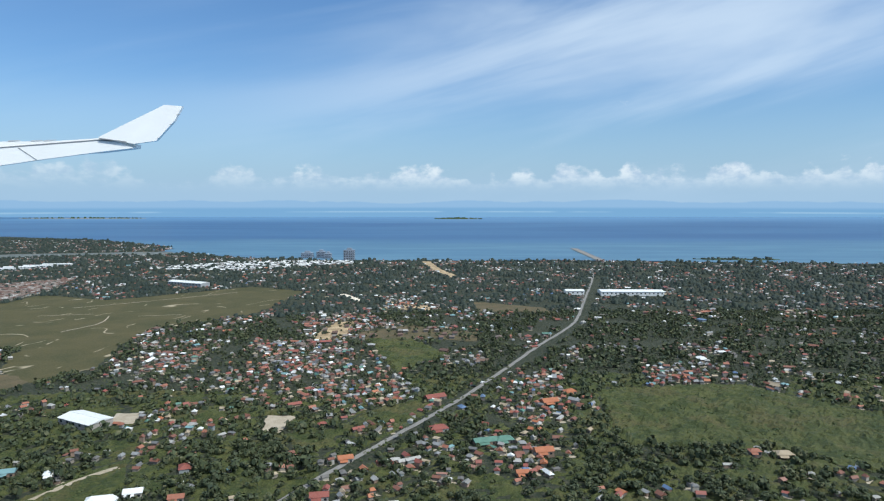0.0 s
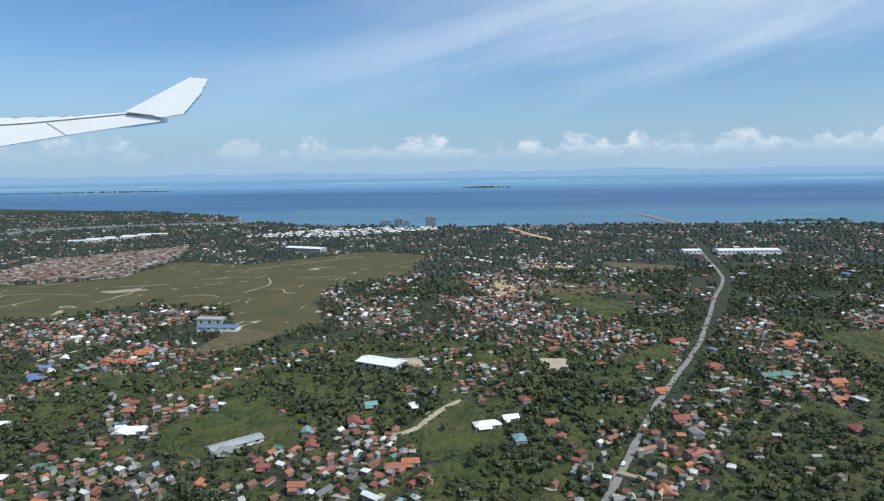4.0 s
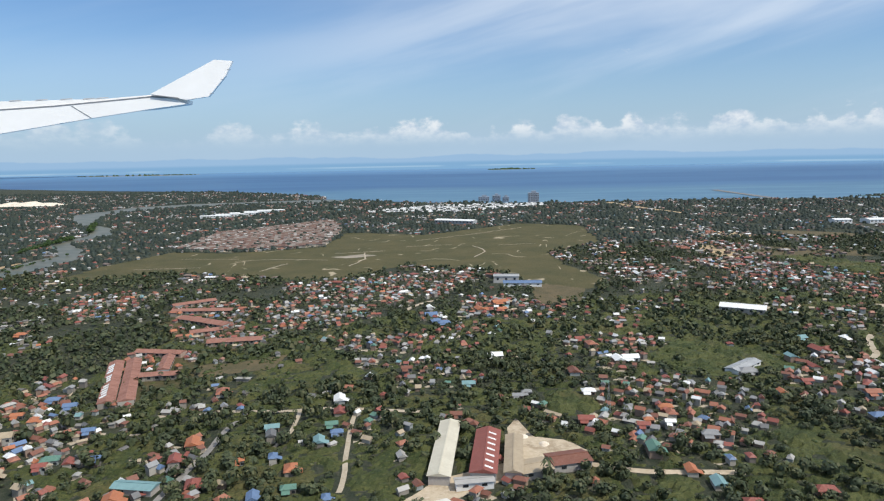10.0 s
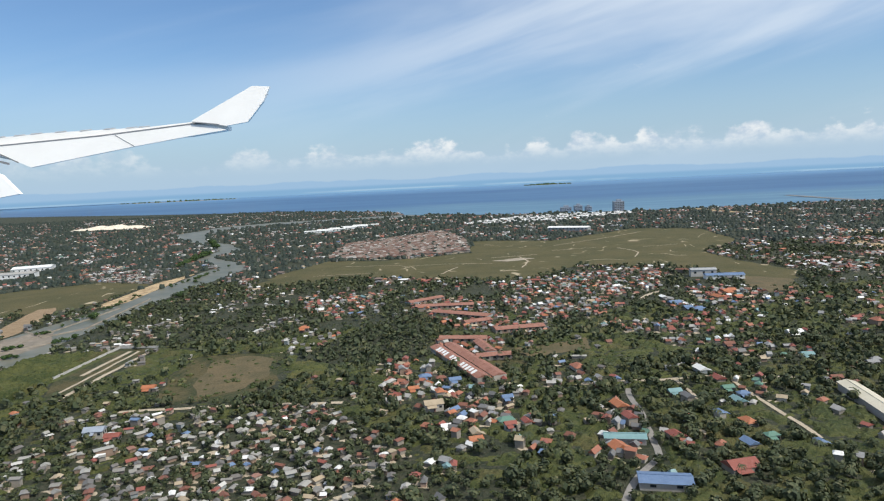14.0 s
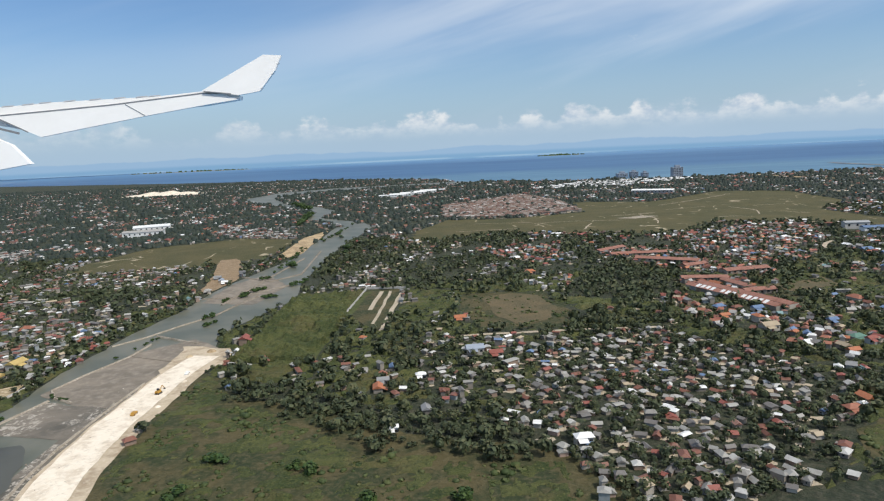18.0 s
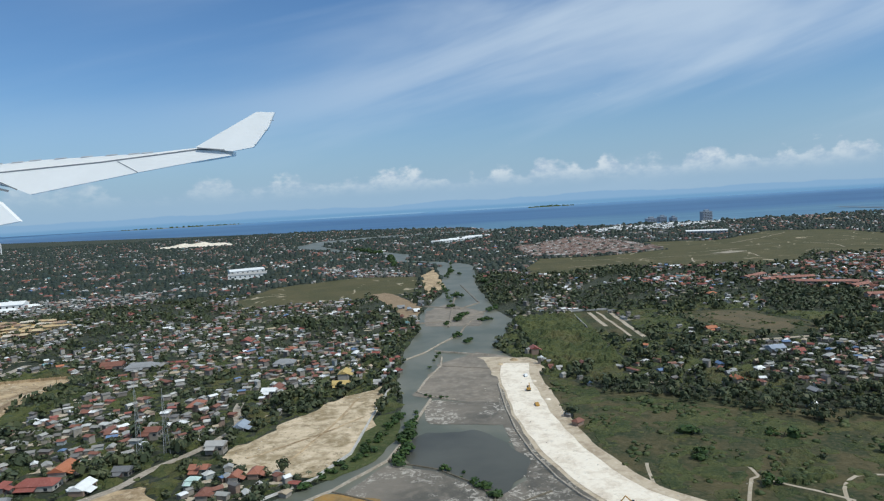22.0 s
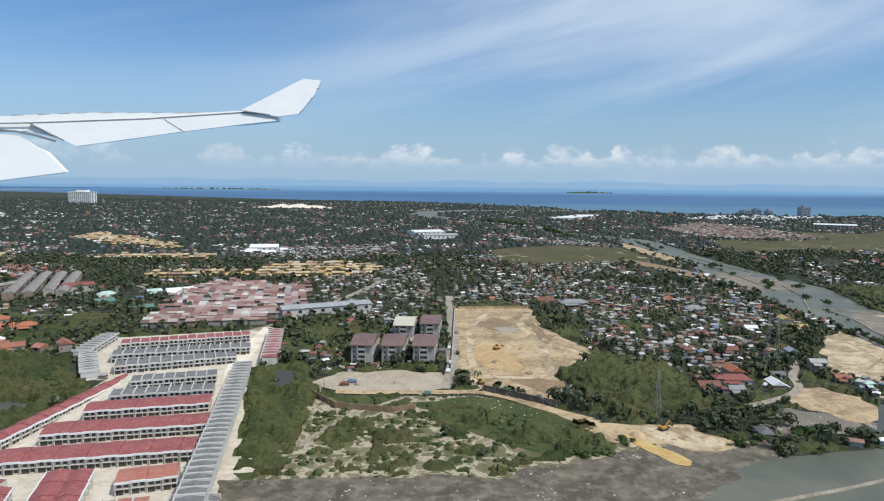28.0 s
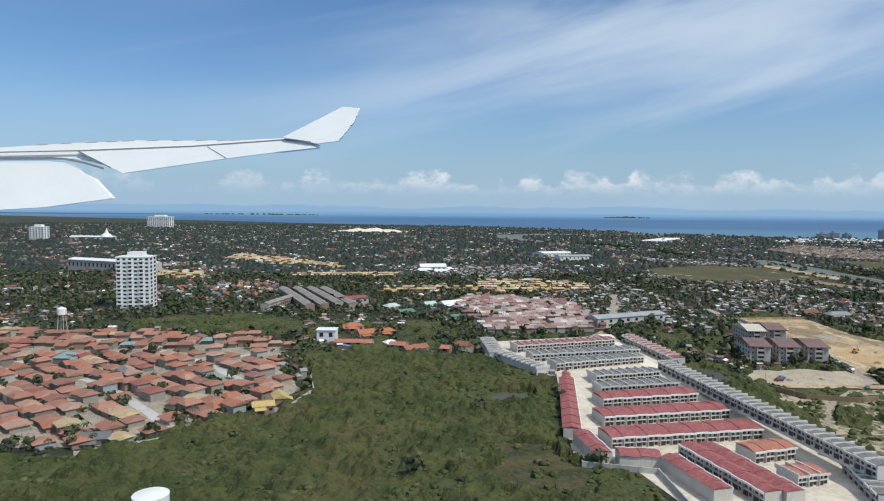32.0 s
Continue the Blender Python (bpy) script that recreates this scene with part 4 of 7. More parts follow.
def tower_block(name, label, x, y, wide, deep, storeys, floor_height, turn=0.0, bays=5, wall="white"):
    o = thing(name, label, "tower block", pose(x, y, 0.1, 0, 0, turn))
    h = storeys * floor_height
    g = Geo()
    g.box(-wide / 2, wide / 2, -deep / 2, deep / 2, -0.1, h)
    part("wall", g.mesh("wall", wall), o)
    g = Geo()
    g.box(-wide * 0.2, wide * 0.25, -deep * 0.3, deep * 0.3, h, h + floor_height * 1.3)
    part("stair_head", g.mesh("stair_head", wall), o)
    g = Geo()
    g.box(-wide / 2 - 0.2, wide / 2 + 0.2, -deep / 2 - 0.2, deep / 2 + 0.2, h - 0.1, h + 0.5)
    part("parapet", g.mesh("parapet", wall), o)
    bay, slab, flank = Geo(), Geo(), Geo()
    bay.box(-wide / bays * 0.26, wide / bays * 0.26, -0.08, 0, 0.32 * floor_height, 0.78 * floor_height)
    slab.box(-wide / bays * 0.42, wide / bays * 0.42, -0.9, -0.08, -0.08, 0.3 * floor_height)
    flank.box(0, 0.08, -deep * 0.12, deep * 0.12, 0.25 * floor_height, 0.85 * floor_height)
    meshes = bay.mesh("window", "glass"), slab.mesh("balcony", wall), flank.mesh("window", "glass")
    for s in range(storeys):
        for k in range(bays):
            px = -wide / 2 + wide * (k + 0.5) / bays
            part("window", meshes[0], o, at=pose(px, -deep / 2, s * floor_height))
            if s and k % 2 == 0:
                part("balcony", meshes[1], o, at=pose(px, -deep / 2, s * floor_height))
        for side in (-0.25, 0.25):
            part("window", meshes[2], o, at=pose(wide / 2, side * deep, s * floor_height))
    mark([(x - wide, y - deep), (x + wide, y - deep), (x + wide, y + deep), (x - wide, y + deep)], BUILT)
    return o


tower_block("residential_tower", "white high-rise block with balconies and dark windows", -1311, 201, 18, 13, 13, 2.2, 8, 6)
tower_block("hotel_block", "broad white hotel block far behind the trees", -1938, 1625, 62, 30, 9, 3.4, 0, 12)
tower_block("office_block", "pale grey block far behind the trees", -1850, 945, 26, 16, 7, 3.2, 0, 5)
for x, y, wd, st, fh in ((-273, 1325, 22, 3, 3.2), (-246, 1330, 16, 4, 3.0), (-228, 1310, 12, 3, 3.2), (-178, 1255, 20, 6, 3.4)):
    tower_block("beach_hotel", "blue-grey hotel block on the shore", x, y, wd, 18, st, fh, 0, 6, "slateblue")
shed("market_hall", "long white hall with a pale roof on the field's edge", (-372, 884), (-318, 858), 16, 5.0, 1.6, "white", "steel", "hall")
shed("warehouse", "long hall with a pale grey sawtooth-like roof", (-1059, 148), (-1020, 166), 9, 4.0, 1.2, "greyroof", "concrete", "hall")
shed("gymnasium", "hall with a broad white roof among trees", (-194, 324), (-172, 312), 13, 3.6, 1.3, "white", "flatwall", "hall")
shed("long_shed", "long low shed with a grey sheet roof", (-233, 211), (-217, 224), 6, 1.8, 0.9, "greyroof", "white", "shed")

M["algae"] = mottled("algae_film", (0.20, 0.13, 0.05), (0.36, 0.20, 0.05), (0.30, 0.22, 0.11), 4, 1.2, 0.6)


def weed_material():
    """Dark pond water with yellow-green floating plants in patches."""
    m, n, b = material("pond_weeds", 0.45, 0.0, 0.15)
    p = place_of(n)
    c = n.mix(n.span(n.noise(p, 0.22, 4, 0.6, 0.5), 0.50, 0.58), (0.066, 0.064, 0.046), (0.27, 0.25, 0.04))
    n.link(n.mix(n.math("MULTIPLY", n.span(n.noise(p, 1.3, 4, 0.6), 0.45, 0.7), 0.5), c, (0.11, 0.13, 0.03)), b.inputs["Base Color"])
    return m


M["weeds"] = weed_material()
M["yellow_sand"] = mottled("yellow_sand", (0.45, 0.30, 0.10), (0.55, 0.38, 0.15), (0.62, 0.47, 0.24), 5, 0.8, relief=0.4)

M["hallroof"] = mottled("pale_hall_roof", (0.56, 0.53, 0.47), (0.64, 0.61, 0.55), (0.70, 0.68, 0.63), 7, 0.8, 0.7)
# ---- sheds and yards of a builder's depot ----
patch("depot_yard", "pale dusty yard between sheds", "road_edge", [(-334, 168), (-330, 152), (-320, 149), (-312, 140), (-318, 128), (-338, 122), (-346, 120), (-376, 96), (-380, 104), (-360, 124), (-340, 134), (-338, 160)], 0.10, BUILT, 0.8)
shed("store_shed", "long shed with a pale white sheet roof", (-359, 119), (-355, 159), 6.3, 3.0, 1.0, "creamroof", "flatwall")
red_shed = shed("store_shed", "long shed with a weathered red sheet roof and white skylights", (-345.3, 119.5), (-341.5, 150), 7.5, 3.4, 1.4, "brick", "flatwall")
g = Geo()
g.solid([(-0.5, 0.8, 3.72), (0.5, 0.8, 3.72), (0.5, 3.4, 4.62), (-0.5, 3.4, 4.62)], [(-0.5, 0.8, 3.84), (0.5, 0.8, 3.84), (0.5, 3.4, 4.74), (-0.5, 3.4, 4.74)])
for me in (g.mesh("skylight", "white"),):
    for k in range(7):
        part("skylight", me, red_shed, "white plastic skylight", at=pose(2.2 + 4.0 * k, 0, 0))
shed("store_shed", "long shed with a tan sheet roof", (-337.5, 120), (-334.5, 146), 5, 3.2, 0.9, "tan", "flatwall")
shed("low_shed", "low shed with a pale tan roof", (-337, 121), (-327.5, 124), 8, 2.4, 0.7, "tan", "flatwall")
shed("low_shed", "low shed with a brown-red sheet roof", (-327, 125), (-315, 128), 8, 2.8, 1.0, "rust", "flatwall")
shed("low_shed", "low white annex at the foot of a red shed", (-357, 115.5), (-346, 117), 3.5, 2.4, 0.5, "pale", "white")
shed("store_hall", "broad hall with a bright white roof", (-330, 65), (-360, 105), 26, 3.6, 1.8, "hallroof", "white", "hall")

# ---- a village of red-tiled terraces ----


def tile_terrace(p0, p1, depth, units, label="terrace of small houses with faded orange tile roofs", roof="tileroof", tall=2.2):
    """A low terrace, each house with its own walls and roof."""
    a, b = Vector((*p0, 0)), Vector((*p1, 0))
    run, turn = (b - a).length, math.degrees(math.atan2(b.y - a.y, b.x - a.x))
    o = thing("tile_roof_terrace", label, "row houses", pose(a.x, a.y, 0.08, 0, 0, turn), "terraces with tiled roofs")
    u = run / units
    g, r, k2 = Geo(), Geo(), Geo()
    g.box(0.02, u - 0.02, 0, depth, -0.1, tall)
    r.gable(0, u - 0.04, -0.4, depth + 0.4, tall, tall + 1.1)
    k2.box(u * 0.3, u * 0.7, -0.06, 0, 0.9, 1.9)
    ms = g.mesh("wall", "walls_one"), r.mesh("roof", roof), k2.mesh("window", "glass")
    for k in range(units):
        part("wall", ms[0], o, at=pose(k * u, 0, 0))
        part("roof", ms[1], o, at=pose(k * u, 0, 0.06 * (k % 3)))
        part("window", ms[2], o, at=pose(k * u, 0, 0))
    nx, ny = -math.sin(radians(turn)) * depth, math.cos(radians(turn)) * depth
    mark([p0, p1, (p1[0] + nx, p1[1] + ny), (p0[0] + nx, p0[1] + ny)], BUILT)
    return o


patch("village_ground", "trodden ground between tiled terraces", "meadow", [(-542, 352), (-510, 385), (-480, 350), (-476, 300), (-452, 270), (-470, 258), (-500, 280), (-530, 320)], 0.07, DENSE, 8)
patch("village_ground", "trodden ground between tiled terraces", "meadow", [(-520, 262), (-488, 258), (-470, 222), (-480, 188), (-494, 182), (-516, 236)], 0.07, DENSE, 5)
tile_terrace((-537, 357), (-514, 374), 7, 7)
tile_terrace((-533, 342), (-494, 342), 7, 11)
tile_terrace((-522, 324), (-487, 304), 8, 10)
tile_terrace((-500, 288), (-484, 295), 7, 5)
tile_terrace((-484, 268), (-456, 273), 8, 8)
tile_terrace((-515, 254), (-490, 250), 6, 7)
tile_terrace((-496, 216), (-479, 218), 6, 5)
tile_terrace((-486, 226), (-492, 248), 5, 6)
tile_terrace((-484, 188), (-506, 243), 6, 15, "long terrace with an orange roof beside a lane")
sign_row = tile_terrace((-491, 186), (-513, 240), 6, 15, "long dark-roofed terrace with white sign bars on its roof")
for k, ln in enumerate((1.9, 1.4, 1.9, 1.6, 1.2, 0.0, 1.9, 1.5, 1.8, 0.0, 1.6, 1.9, 1.3, 1.8)):
    if ln:
        x = 6 + 3.3 * k
        g = Geo()
        g.solid([(x, 5.9, 2.26), (x + 2.1, 5.9, 2.26), (x + 2.1, 3.6 - 0.2 * ln, 3.40), (x, 3.6 - 0.2 * ln, 3.40)], [(x, 5.95, 2.42), (x + 2.1, 5.95, 2.42), (x + 2.1, 3.6 - 0.2 * ln, 3.56), (x, 3.6 - 0.2 * ln, 3.56)])
        part("sign_bar", g.mesh("sign_bar", "white"), sign_row, "plain white sign bar on the roof")
patch("field", "bare brown lot with weeds", "dry", [(-481, 236), (-454, 243), (-437, 254), (-440, 230), (-469, 222)], 0.06, GRASS, 2)

# ---- lanes, tracks and lots ----
ribbon("lane", "pale concrete lane between gardens", "dirt", [(-450, 180), (-423, 179), (-403, 181), (-369, 176)], 2.4)
ribbon("lane", "narrow pale lane", "dirt", [(-394, 176), (-394, 160), (-391.5, 130), (-391, 116)], 1.7)
ribbon("lane", "narrow pale lane", "dirt", [(-416, 179), (-415, 160), (-418, 146)], 1.6)
ribbon("lane", "grey village street", "asphalt", [(-437, 170), (-439.5, 158), (-439.3, 145), (-441, 132), (-442, 120), (-443.8, 109), (-448, 101.5), (-455.6, 91.5), (-461, 80)], 2.2)
ribbon("lane", "pale dirt lane along a depot", "road_edge", [(-316, 132), (-300, 126), (-270, 124)], 3.0)
ribbon("lane", "pale dirt track across a green lot", "dirt", [(-168, 228), (-157, 236), (-146, 258), (-137, 270)], 3.2)
ribbon("lane", "pale lane along a garden wall", "dirt", [(-640, 165), (-616, 166), (-588, 167), (-550, 166)], 2.6)
ribbon("lane", "pale lane winding through houses", "dirt", [(-384, 344), (-375, 362), (-362, 374)], 3.2)
ribbon("lane", "pale lane through the river suburb", "gravel", [(-896, 24), (-880, 32), (-869, 42), (-864, 55), (-857, 65), (-851.5, 78), (-849, 88), (-854, 104), (-856, 116)], 3.0, 0.21)
ribbon("lane", "straight concrete lane beside a building site", "gravel", [(-1066, 122), (-1052, 150), (-1035, 215), (-1020, 280)], 5)
ribbon("lane", "pale concrete drive past apartment blocks", "gravel", [(-981, 215), (-982, 108), (-984, 58), (-987, 40)], 4.2)
ribbon("lane", "pale dirt road between scrub and a site wall", "sand", [(-1020, 36), (-988, 36), (-974, 36), (-958, 22), (-944, 10)], 4.0, 0.18)
ribbon("lane", "trodden path over a salt flat", "gravel", [(-1024, -8), (-1018, 6), (-1010, 18), (-999, 31)], 1.6, 0.12)
for line in ([(-712, 8), (-709, 15), (-704.7, 22.7), (-702.3, 24), (-701.6, 32)], [(-702, 22), (-693.4, 14), (-688, 8)], [(-690, 6), (-687, 14), (-680, 20), (-673, 20), (-669, 15), (-664, 4)], [(-729, 22), (-727.7, 27), (-725.7, 36)]):
    ribbon("lane", "thin trodden path through a meadow", "dirt", line, 0.9, 0.12, BARE, 0.8)
patch("woods", "", None, [(-721, 97), (-719, 116), (-697, 112), (-685, 100), (-666, 86), (-653, 83), (-642, 75), (-629, 73), (-612, 64), (-612, 52), (-633, 47), (-651, 57), (-665, 55), (-675, 62), (-679, 73), (-692, 78), (-702, 89)], 0, WOOD, 0)
patch("thicket", "", None, [(-695, 33), (-683, 39), (-679, 31), (-682, 20), (-692, 15), (-700, 19)], 0, SCRUB, 0)
ribbon("lane", "pale straight road far behind the field", "coral", [(-123, 795), (-108, 770), (-92, 738)], 9)
for k, line in enumerate(([(-392, 690), (-328, 742), (-255, 812)], [(-560, 560), (-520, 566), (-470, 556)], [(-445, 520), (-436, 560), (-440, 600)], [(-620, 580), (-560, 572)], [(-330, 560), (-318, 600), (-328, 640)], [(-400, 640), (-350, 652)], [(-520, 500), (-505, 540)], [(-300, 640), (-260, 650)], [(-470, 600), (-420, 612)], [(-640, 520), (-580, 525)])):
    ribbon("field_track", "bare pale track worn into a grass field", "dirt", line, (1.5, 1.0)[k % 2], 0.12, BARE, 1.6)
patch("field_bare_patch", "bare dusty patch in a grass field", "gravel", [(-470, 575), (-440, 590), (-425, 580), (-452, 566)], 0.10, BARE, 3)
patch("field", "rough lot with two concrete strips", "meadow", [(-696, 214), (-693, 268), (-671, 266), (-674, 178), (-684, 186)], 0.08, BARE, 1)
ribbon("concrete_strip", "long pale concrete strip in a walled lot", "dirt", [(-686, 218), (-684, 262)], 2.4, 0.16)
ribbon("concrete_strip", "long pale concrete strip in a walled lot", "dirt", [(-676, 178), (-672, 260)], 2.4, 0.16)
ribbon("lane", "bare brown track inside a walled lot", "dirt", [(-681, 190), (-679, 262)], 1.6, 0.15)
patch("garden", "", None, [(-852, 46), (-838, 56), (-815, 38), (-828, 29), (-840, 27), (-852, 30)], 0, CROWD, 0)
patch("woods", "", None, [(-930, 14), (-905, 20), (-888, 14), (-886, 8), (-905, 1), (-920, 6)], 0, WOOD, 0)
patch("scrub", "lush green thicket beside a building site", "marsh", [(-950, 56), (-930, 86), (-905, 62), (-905, 24), (-930, 12), (-946, 26)], 0.07, SCRUB, 2)
patch("scrub", "green scrub in front of apartment blocks", "marsh", [(-996, 26), (-978, 33), (-960, 24), (-946, 8), (-944, -9), (-960, -14), (-974, -4), (-986, 6)], 0.09, SCRUB, 3)
patch("scrub", "green scrub inside a yard wall", "marsh", [(-1028, 38), (-1016, 32), (-1003, 35), (-996, 30), (-998, 21), (-1016, 24)], 0.09, SCRUB, 1.5)
patch("scrub", "green strip of scrub beside a terrace", "marsh", [(-1052, 62), (-1034, 72), (-1026, 40), (-1033, 0), (-1030, -30), (-1038, -20), (-1046, 30)], 0.09, SCRUB, 1.5)
patch("yellow_sand", "tongue of yellow sand running into the water", "yellow_sand", [(-940, 1), (-936, -3), (-931, -10), (-927.5, -16), (-929, -19), (-932, -18), (-936.5, -10)], 0.23, BARE, 0.8)
patch("algae", "orange algae film on a pond", "algae", [(-813, 29), (-804, 29), (-796, 24), (-797, 18), (-803, 16), (-812, 19)], 0.20, WATER, 2.0, "water")
patch("algae", "yellow-green water plants afloat on a pond", "weeds", [(-840, 5), (-832, 14), (-821, 19), (-810, 17), (-810, 9), (-818, 0), (-823, -10), (-837, -9)], 0.20, WATER, 2.0, "water")
patch("mud_flat", "pale salt-crusted mud between ponds", "flat", [(-816, 0), (-810, 10), (-798, 12), (-789, 4), (-786, -14), (-800, -20), (-816, -12)], 0.19, WATER, 2.5)
patch("pool", "dark green pool between houses and the river", "deep_pond", [(-869, 3), (-861, 14), (-852, 26), (-842, 25), (-838, 15), (-848, 3), (-860, -6)], 0.20, WATER, 1.0, "water")
patch("pond", "small dark pool in scrub", "deep_pond", [(-1042, 60), (-1036, 58), (-1034, 40), (-1039, 38)], 0.13, WATER, 0.6, "water")
patch("river_yard", "bare yard with stacked barges and timber", "umber", [(-828, 405), (-806, 322), (-796, 270), (-789, 290), (-786, 320), (-800, 370), (-815, 410)], 0.12, BARE, 2)

# ---- the building site's tracks, pits and heaps ----
patch("cut_soil", "fresh pale ochre soil", "ochre", [(-976, 78), (-974, 97), (-965, 99), (-958, 80), (-961, 62), (-969, 61)], 0.12, None, 4)
patch("cut_soil", "brown topsoil", "umber", [(-974, 136), (-962, 154), (-953, 140), (-962, 123)], 0.12, None, 4)
patch("cut_soil", "brown topsoil along a wall", "umber", [(-948, 160), (-943, 130), (-942, 104), (-946, 100), (-947, 130), (-952, 156)], 0.115, None, 2)
patch("cut_soil", "damp dark soil in a shallow pit", "umber", [(-966, 50), (-956, 54), (-944, 44), (-954, 34)], 0.12, None, 2)
patch("cut_soil", "grey spread gravel", "gravel", [(-964, 131), (-955, 134), (-952, 124), (-961, 120)], 0.13, None, 2)
for line, wide in (([(-977, 50), (-976, 90), (-973, 130), (-962, 172)], 2.4), ([(-944, 162), (-951, 138), (-948, 100), (-950, 74), (-950, 58)], 2.6), ([(-976, 35), (-977, 52), (-970, 53), (-956, 53), (-943, 66)], 2.8), ([(-946, 100), (-938, 92), (-936, 86)], 2.0)):
    ribbon("site_track", "pale wheel tracks across a building site", "fill", line, wide, 0.15, None, 1.2)
for line, wide in (([(-838, 58), (-822, 72), (-806, 90)], 1.8), ([(-826, 50), (-816, 84), (-810, 112)], 1.6)):
    ribbon("site_track", "worn wheel tracks across a river fill", "sand", line, wide * 0.6, 0.25, None, 0.8)


def heap(x, y, r, mat, label="heap of loose soil"):
    """A low uneven heap."""
    g = Geo()
    rings = []
    for k, (s, z) in enumerate(((1.0, 0.0), (0.72, 0.30), (0.40, 0.52), (0.12, 0.60))):
        rings.append([(r * s * (1 + 0.22 * noise.noise(Vector((math.cos(a), math.sin(a), x * 0.1 + k)))) * math.cos(a), r * s * (1 + 0.22 * noise.noise(Vector((math.sin(a), math.cos(a), y * 0.1 + k)))) * math.sin(a), z * r * 0.8) for a in [2 * math.pi * j / 14 for j in range(14)]])
    for lo, hi in zip(rings, rings[1:]):
        for j in range(14):
            g.poly([lo[j], lo[(j + 1) % 14], hi[(j + 1) % 14], hi[j]])
    g.poly(rings[-1])
    thing("soil_mound", label, "heap", pose(x, y, 0.1), "heaps of soil", "", g.mesh("soil_mound", mat))


for x, y, r, mat in ((-962, 96, 2.2, "sand"), (-956, 92, 1.6, "ochre"), (-968, 72, 1.8, "sand"), (-946, 108, 1.4, "fill"), (-958, 58, 1.5, "umber"), (-936, 0, 2.4, "sand"), (-924, -2, 1.8, "sand"), (-752, 150, 1.8, "fill"), (-742, 120, 1.2, "coral"), (-741, 96, 1.1, "coral"), (-824, 62, 1.3, "fill"), (-745, 156, 2.2, "sand"), (-1002, 46, 1.0, "gravel"), (-1014, 44, 1.3, "gravel"), (-333, 152, 1.6, "coral"), (-327, 146, 1.8, "coral")):
    heap(x, y, r, mat)

# ---- fish pond banks ----


def bank(pts, width, height, label="low earth bank between fish ponds", mat="mud"):
    """A ridge of earth or stone with sloping sides along the plan's line."""
    p = [Vector((*q, 0)) for q in pts]
    g = Geo()
    prev = None
    steps = []
    for a, b in zip(p, p[1:]):
        n = max(2, int((b - a).length / 4))
        steps += [a.lerp(b, k / n) for k in range(n)]
    steps.append(p[-1])
    for i, q in enumerate(steps):
        d = (steps[min(i + 1, len(steps) - 1)] - steps[max(i - 1, 0)]).normalized()
        s = Vector((-d.y, d.x, 0))
        wv = width * (1 + 0.3 * noise.noise(q * 0.3))
        hv = height * (1 + 0.25 * noise.noise(q * 0.2 + Vector((7, 0, 0))))
        ring = [q - s * wv, q - s * wv * 0.45 + Vector((0, 0, hv)), q + s * wv * 0.45 + Vector((0, 0, hv)), q + s * wv]
        if prev:
            for k in range(3):
                g.poly([prev[k], prev[k + 1], ring[k + 1], ring[k]])
        else:
            g.poly(ring)
        prev = ring
    g.poly(prev[::-1])
    return thing("pond_bank", label, "pond bank", None, "", "structure", g.mesh("pond_bank", mat))


M["bankearth"] = mottled("bank_earth", (0.10, 0.085, 0.06), (0.15, 0.125, 0.09), (0.24, 0.20, 0.15), 3, 0.8)
STONE, PIER = "gravel", "concrete"
bank([(-794, 169), (-785, 181), (-776, 201), (-766, 219)], 0.5, 0.6, mat=STONE)
bank([(-780, 183), (-755, 168)], 0.6, 0.7, mat=STONE)
bank([(-777, 153), (-757, 144)], 0.5, 0.5)
bank([(-777, 170), (-778, 153), (-785, 130), (-788, 115), (-782, 107), (-774, 103)], 0.55, 0.6, mat=STONE)
bank([(-783, 105), (-787, 87), (-791, 67), (-796, 49), (-809, 32), (-819, 23), (-832, 11), (-850, -4)], 0.55, 0.6, mat=STONE)
bank([(-809, 31), (-792, 20), (-778, 12), (-771, 13), (-754, 23)], 0.32, 0.45, "dark earth bank between fish ponds", "bankearth")
bank([(-796, 49), (-782, 41), (-774, 32), (-768, 22), (-770, 13)], 0.32, 0.45, "dark earth bank between fish ponds", "bankearth")
bank([(-792, 20), (-792, 5), (-790, -8), (-784, -24)], 0.32, 0.45, "dark earth bank between fish ponds", "bankearth")
bank([(-814, 41), (-828, 28), (-838, 15)], 0.3, 0.6, "low concrete bank of a canal", PIER)
bank([(-838, 15), (-851, 4), (-861, -11), (-881, -24), (-900, -31), (-922, -38)], 0.5, 0.5, "thin pale bank across a pond", STONE)
bank([(-873, 3), (-865, -1), (-861, -8)], 0.5, 0.6, "thin pale bank across a pond", STONE)
bank([(-753, 431), (-746, 327), (-761, 305), (-785, 325)], 0.9, 0.6)
bank([(-759, 395), (-771, 243)], 0.9, 0.6)
bank([(-745, 290), (-770, 262), (-788, 260)], 0.8, 0.6)
bank([(-766, 219), (-762, 240), (-756, 262)], 0.6, 0.6)
bank([(-756.2, 119), (-757, 90), (-756.6, 67), (-754.8, 48), (-751.2, 30), (-747.5, 19), (-739, 4)], 0.5, 0.6, "stone edge of a haul road", STONE)
bank([(-799, 122), (-803, 92), (-807, 56), (-814, 42)], 0.35, 0.9, "pale concrete edge of a river fill", PIER)

patch("verge", "", None, [(-980, 38), (-953, 21), (-944, 12), (-956, 9), (-988, 30)], 0, BARE, 0)

# ---- walls ----


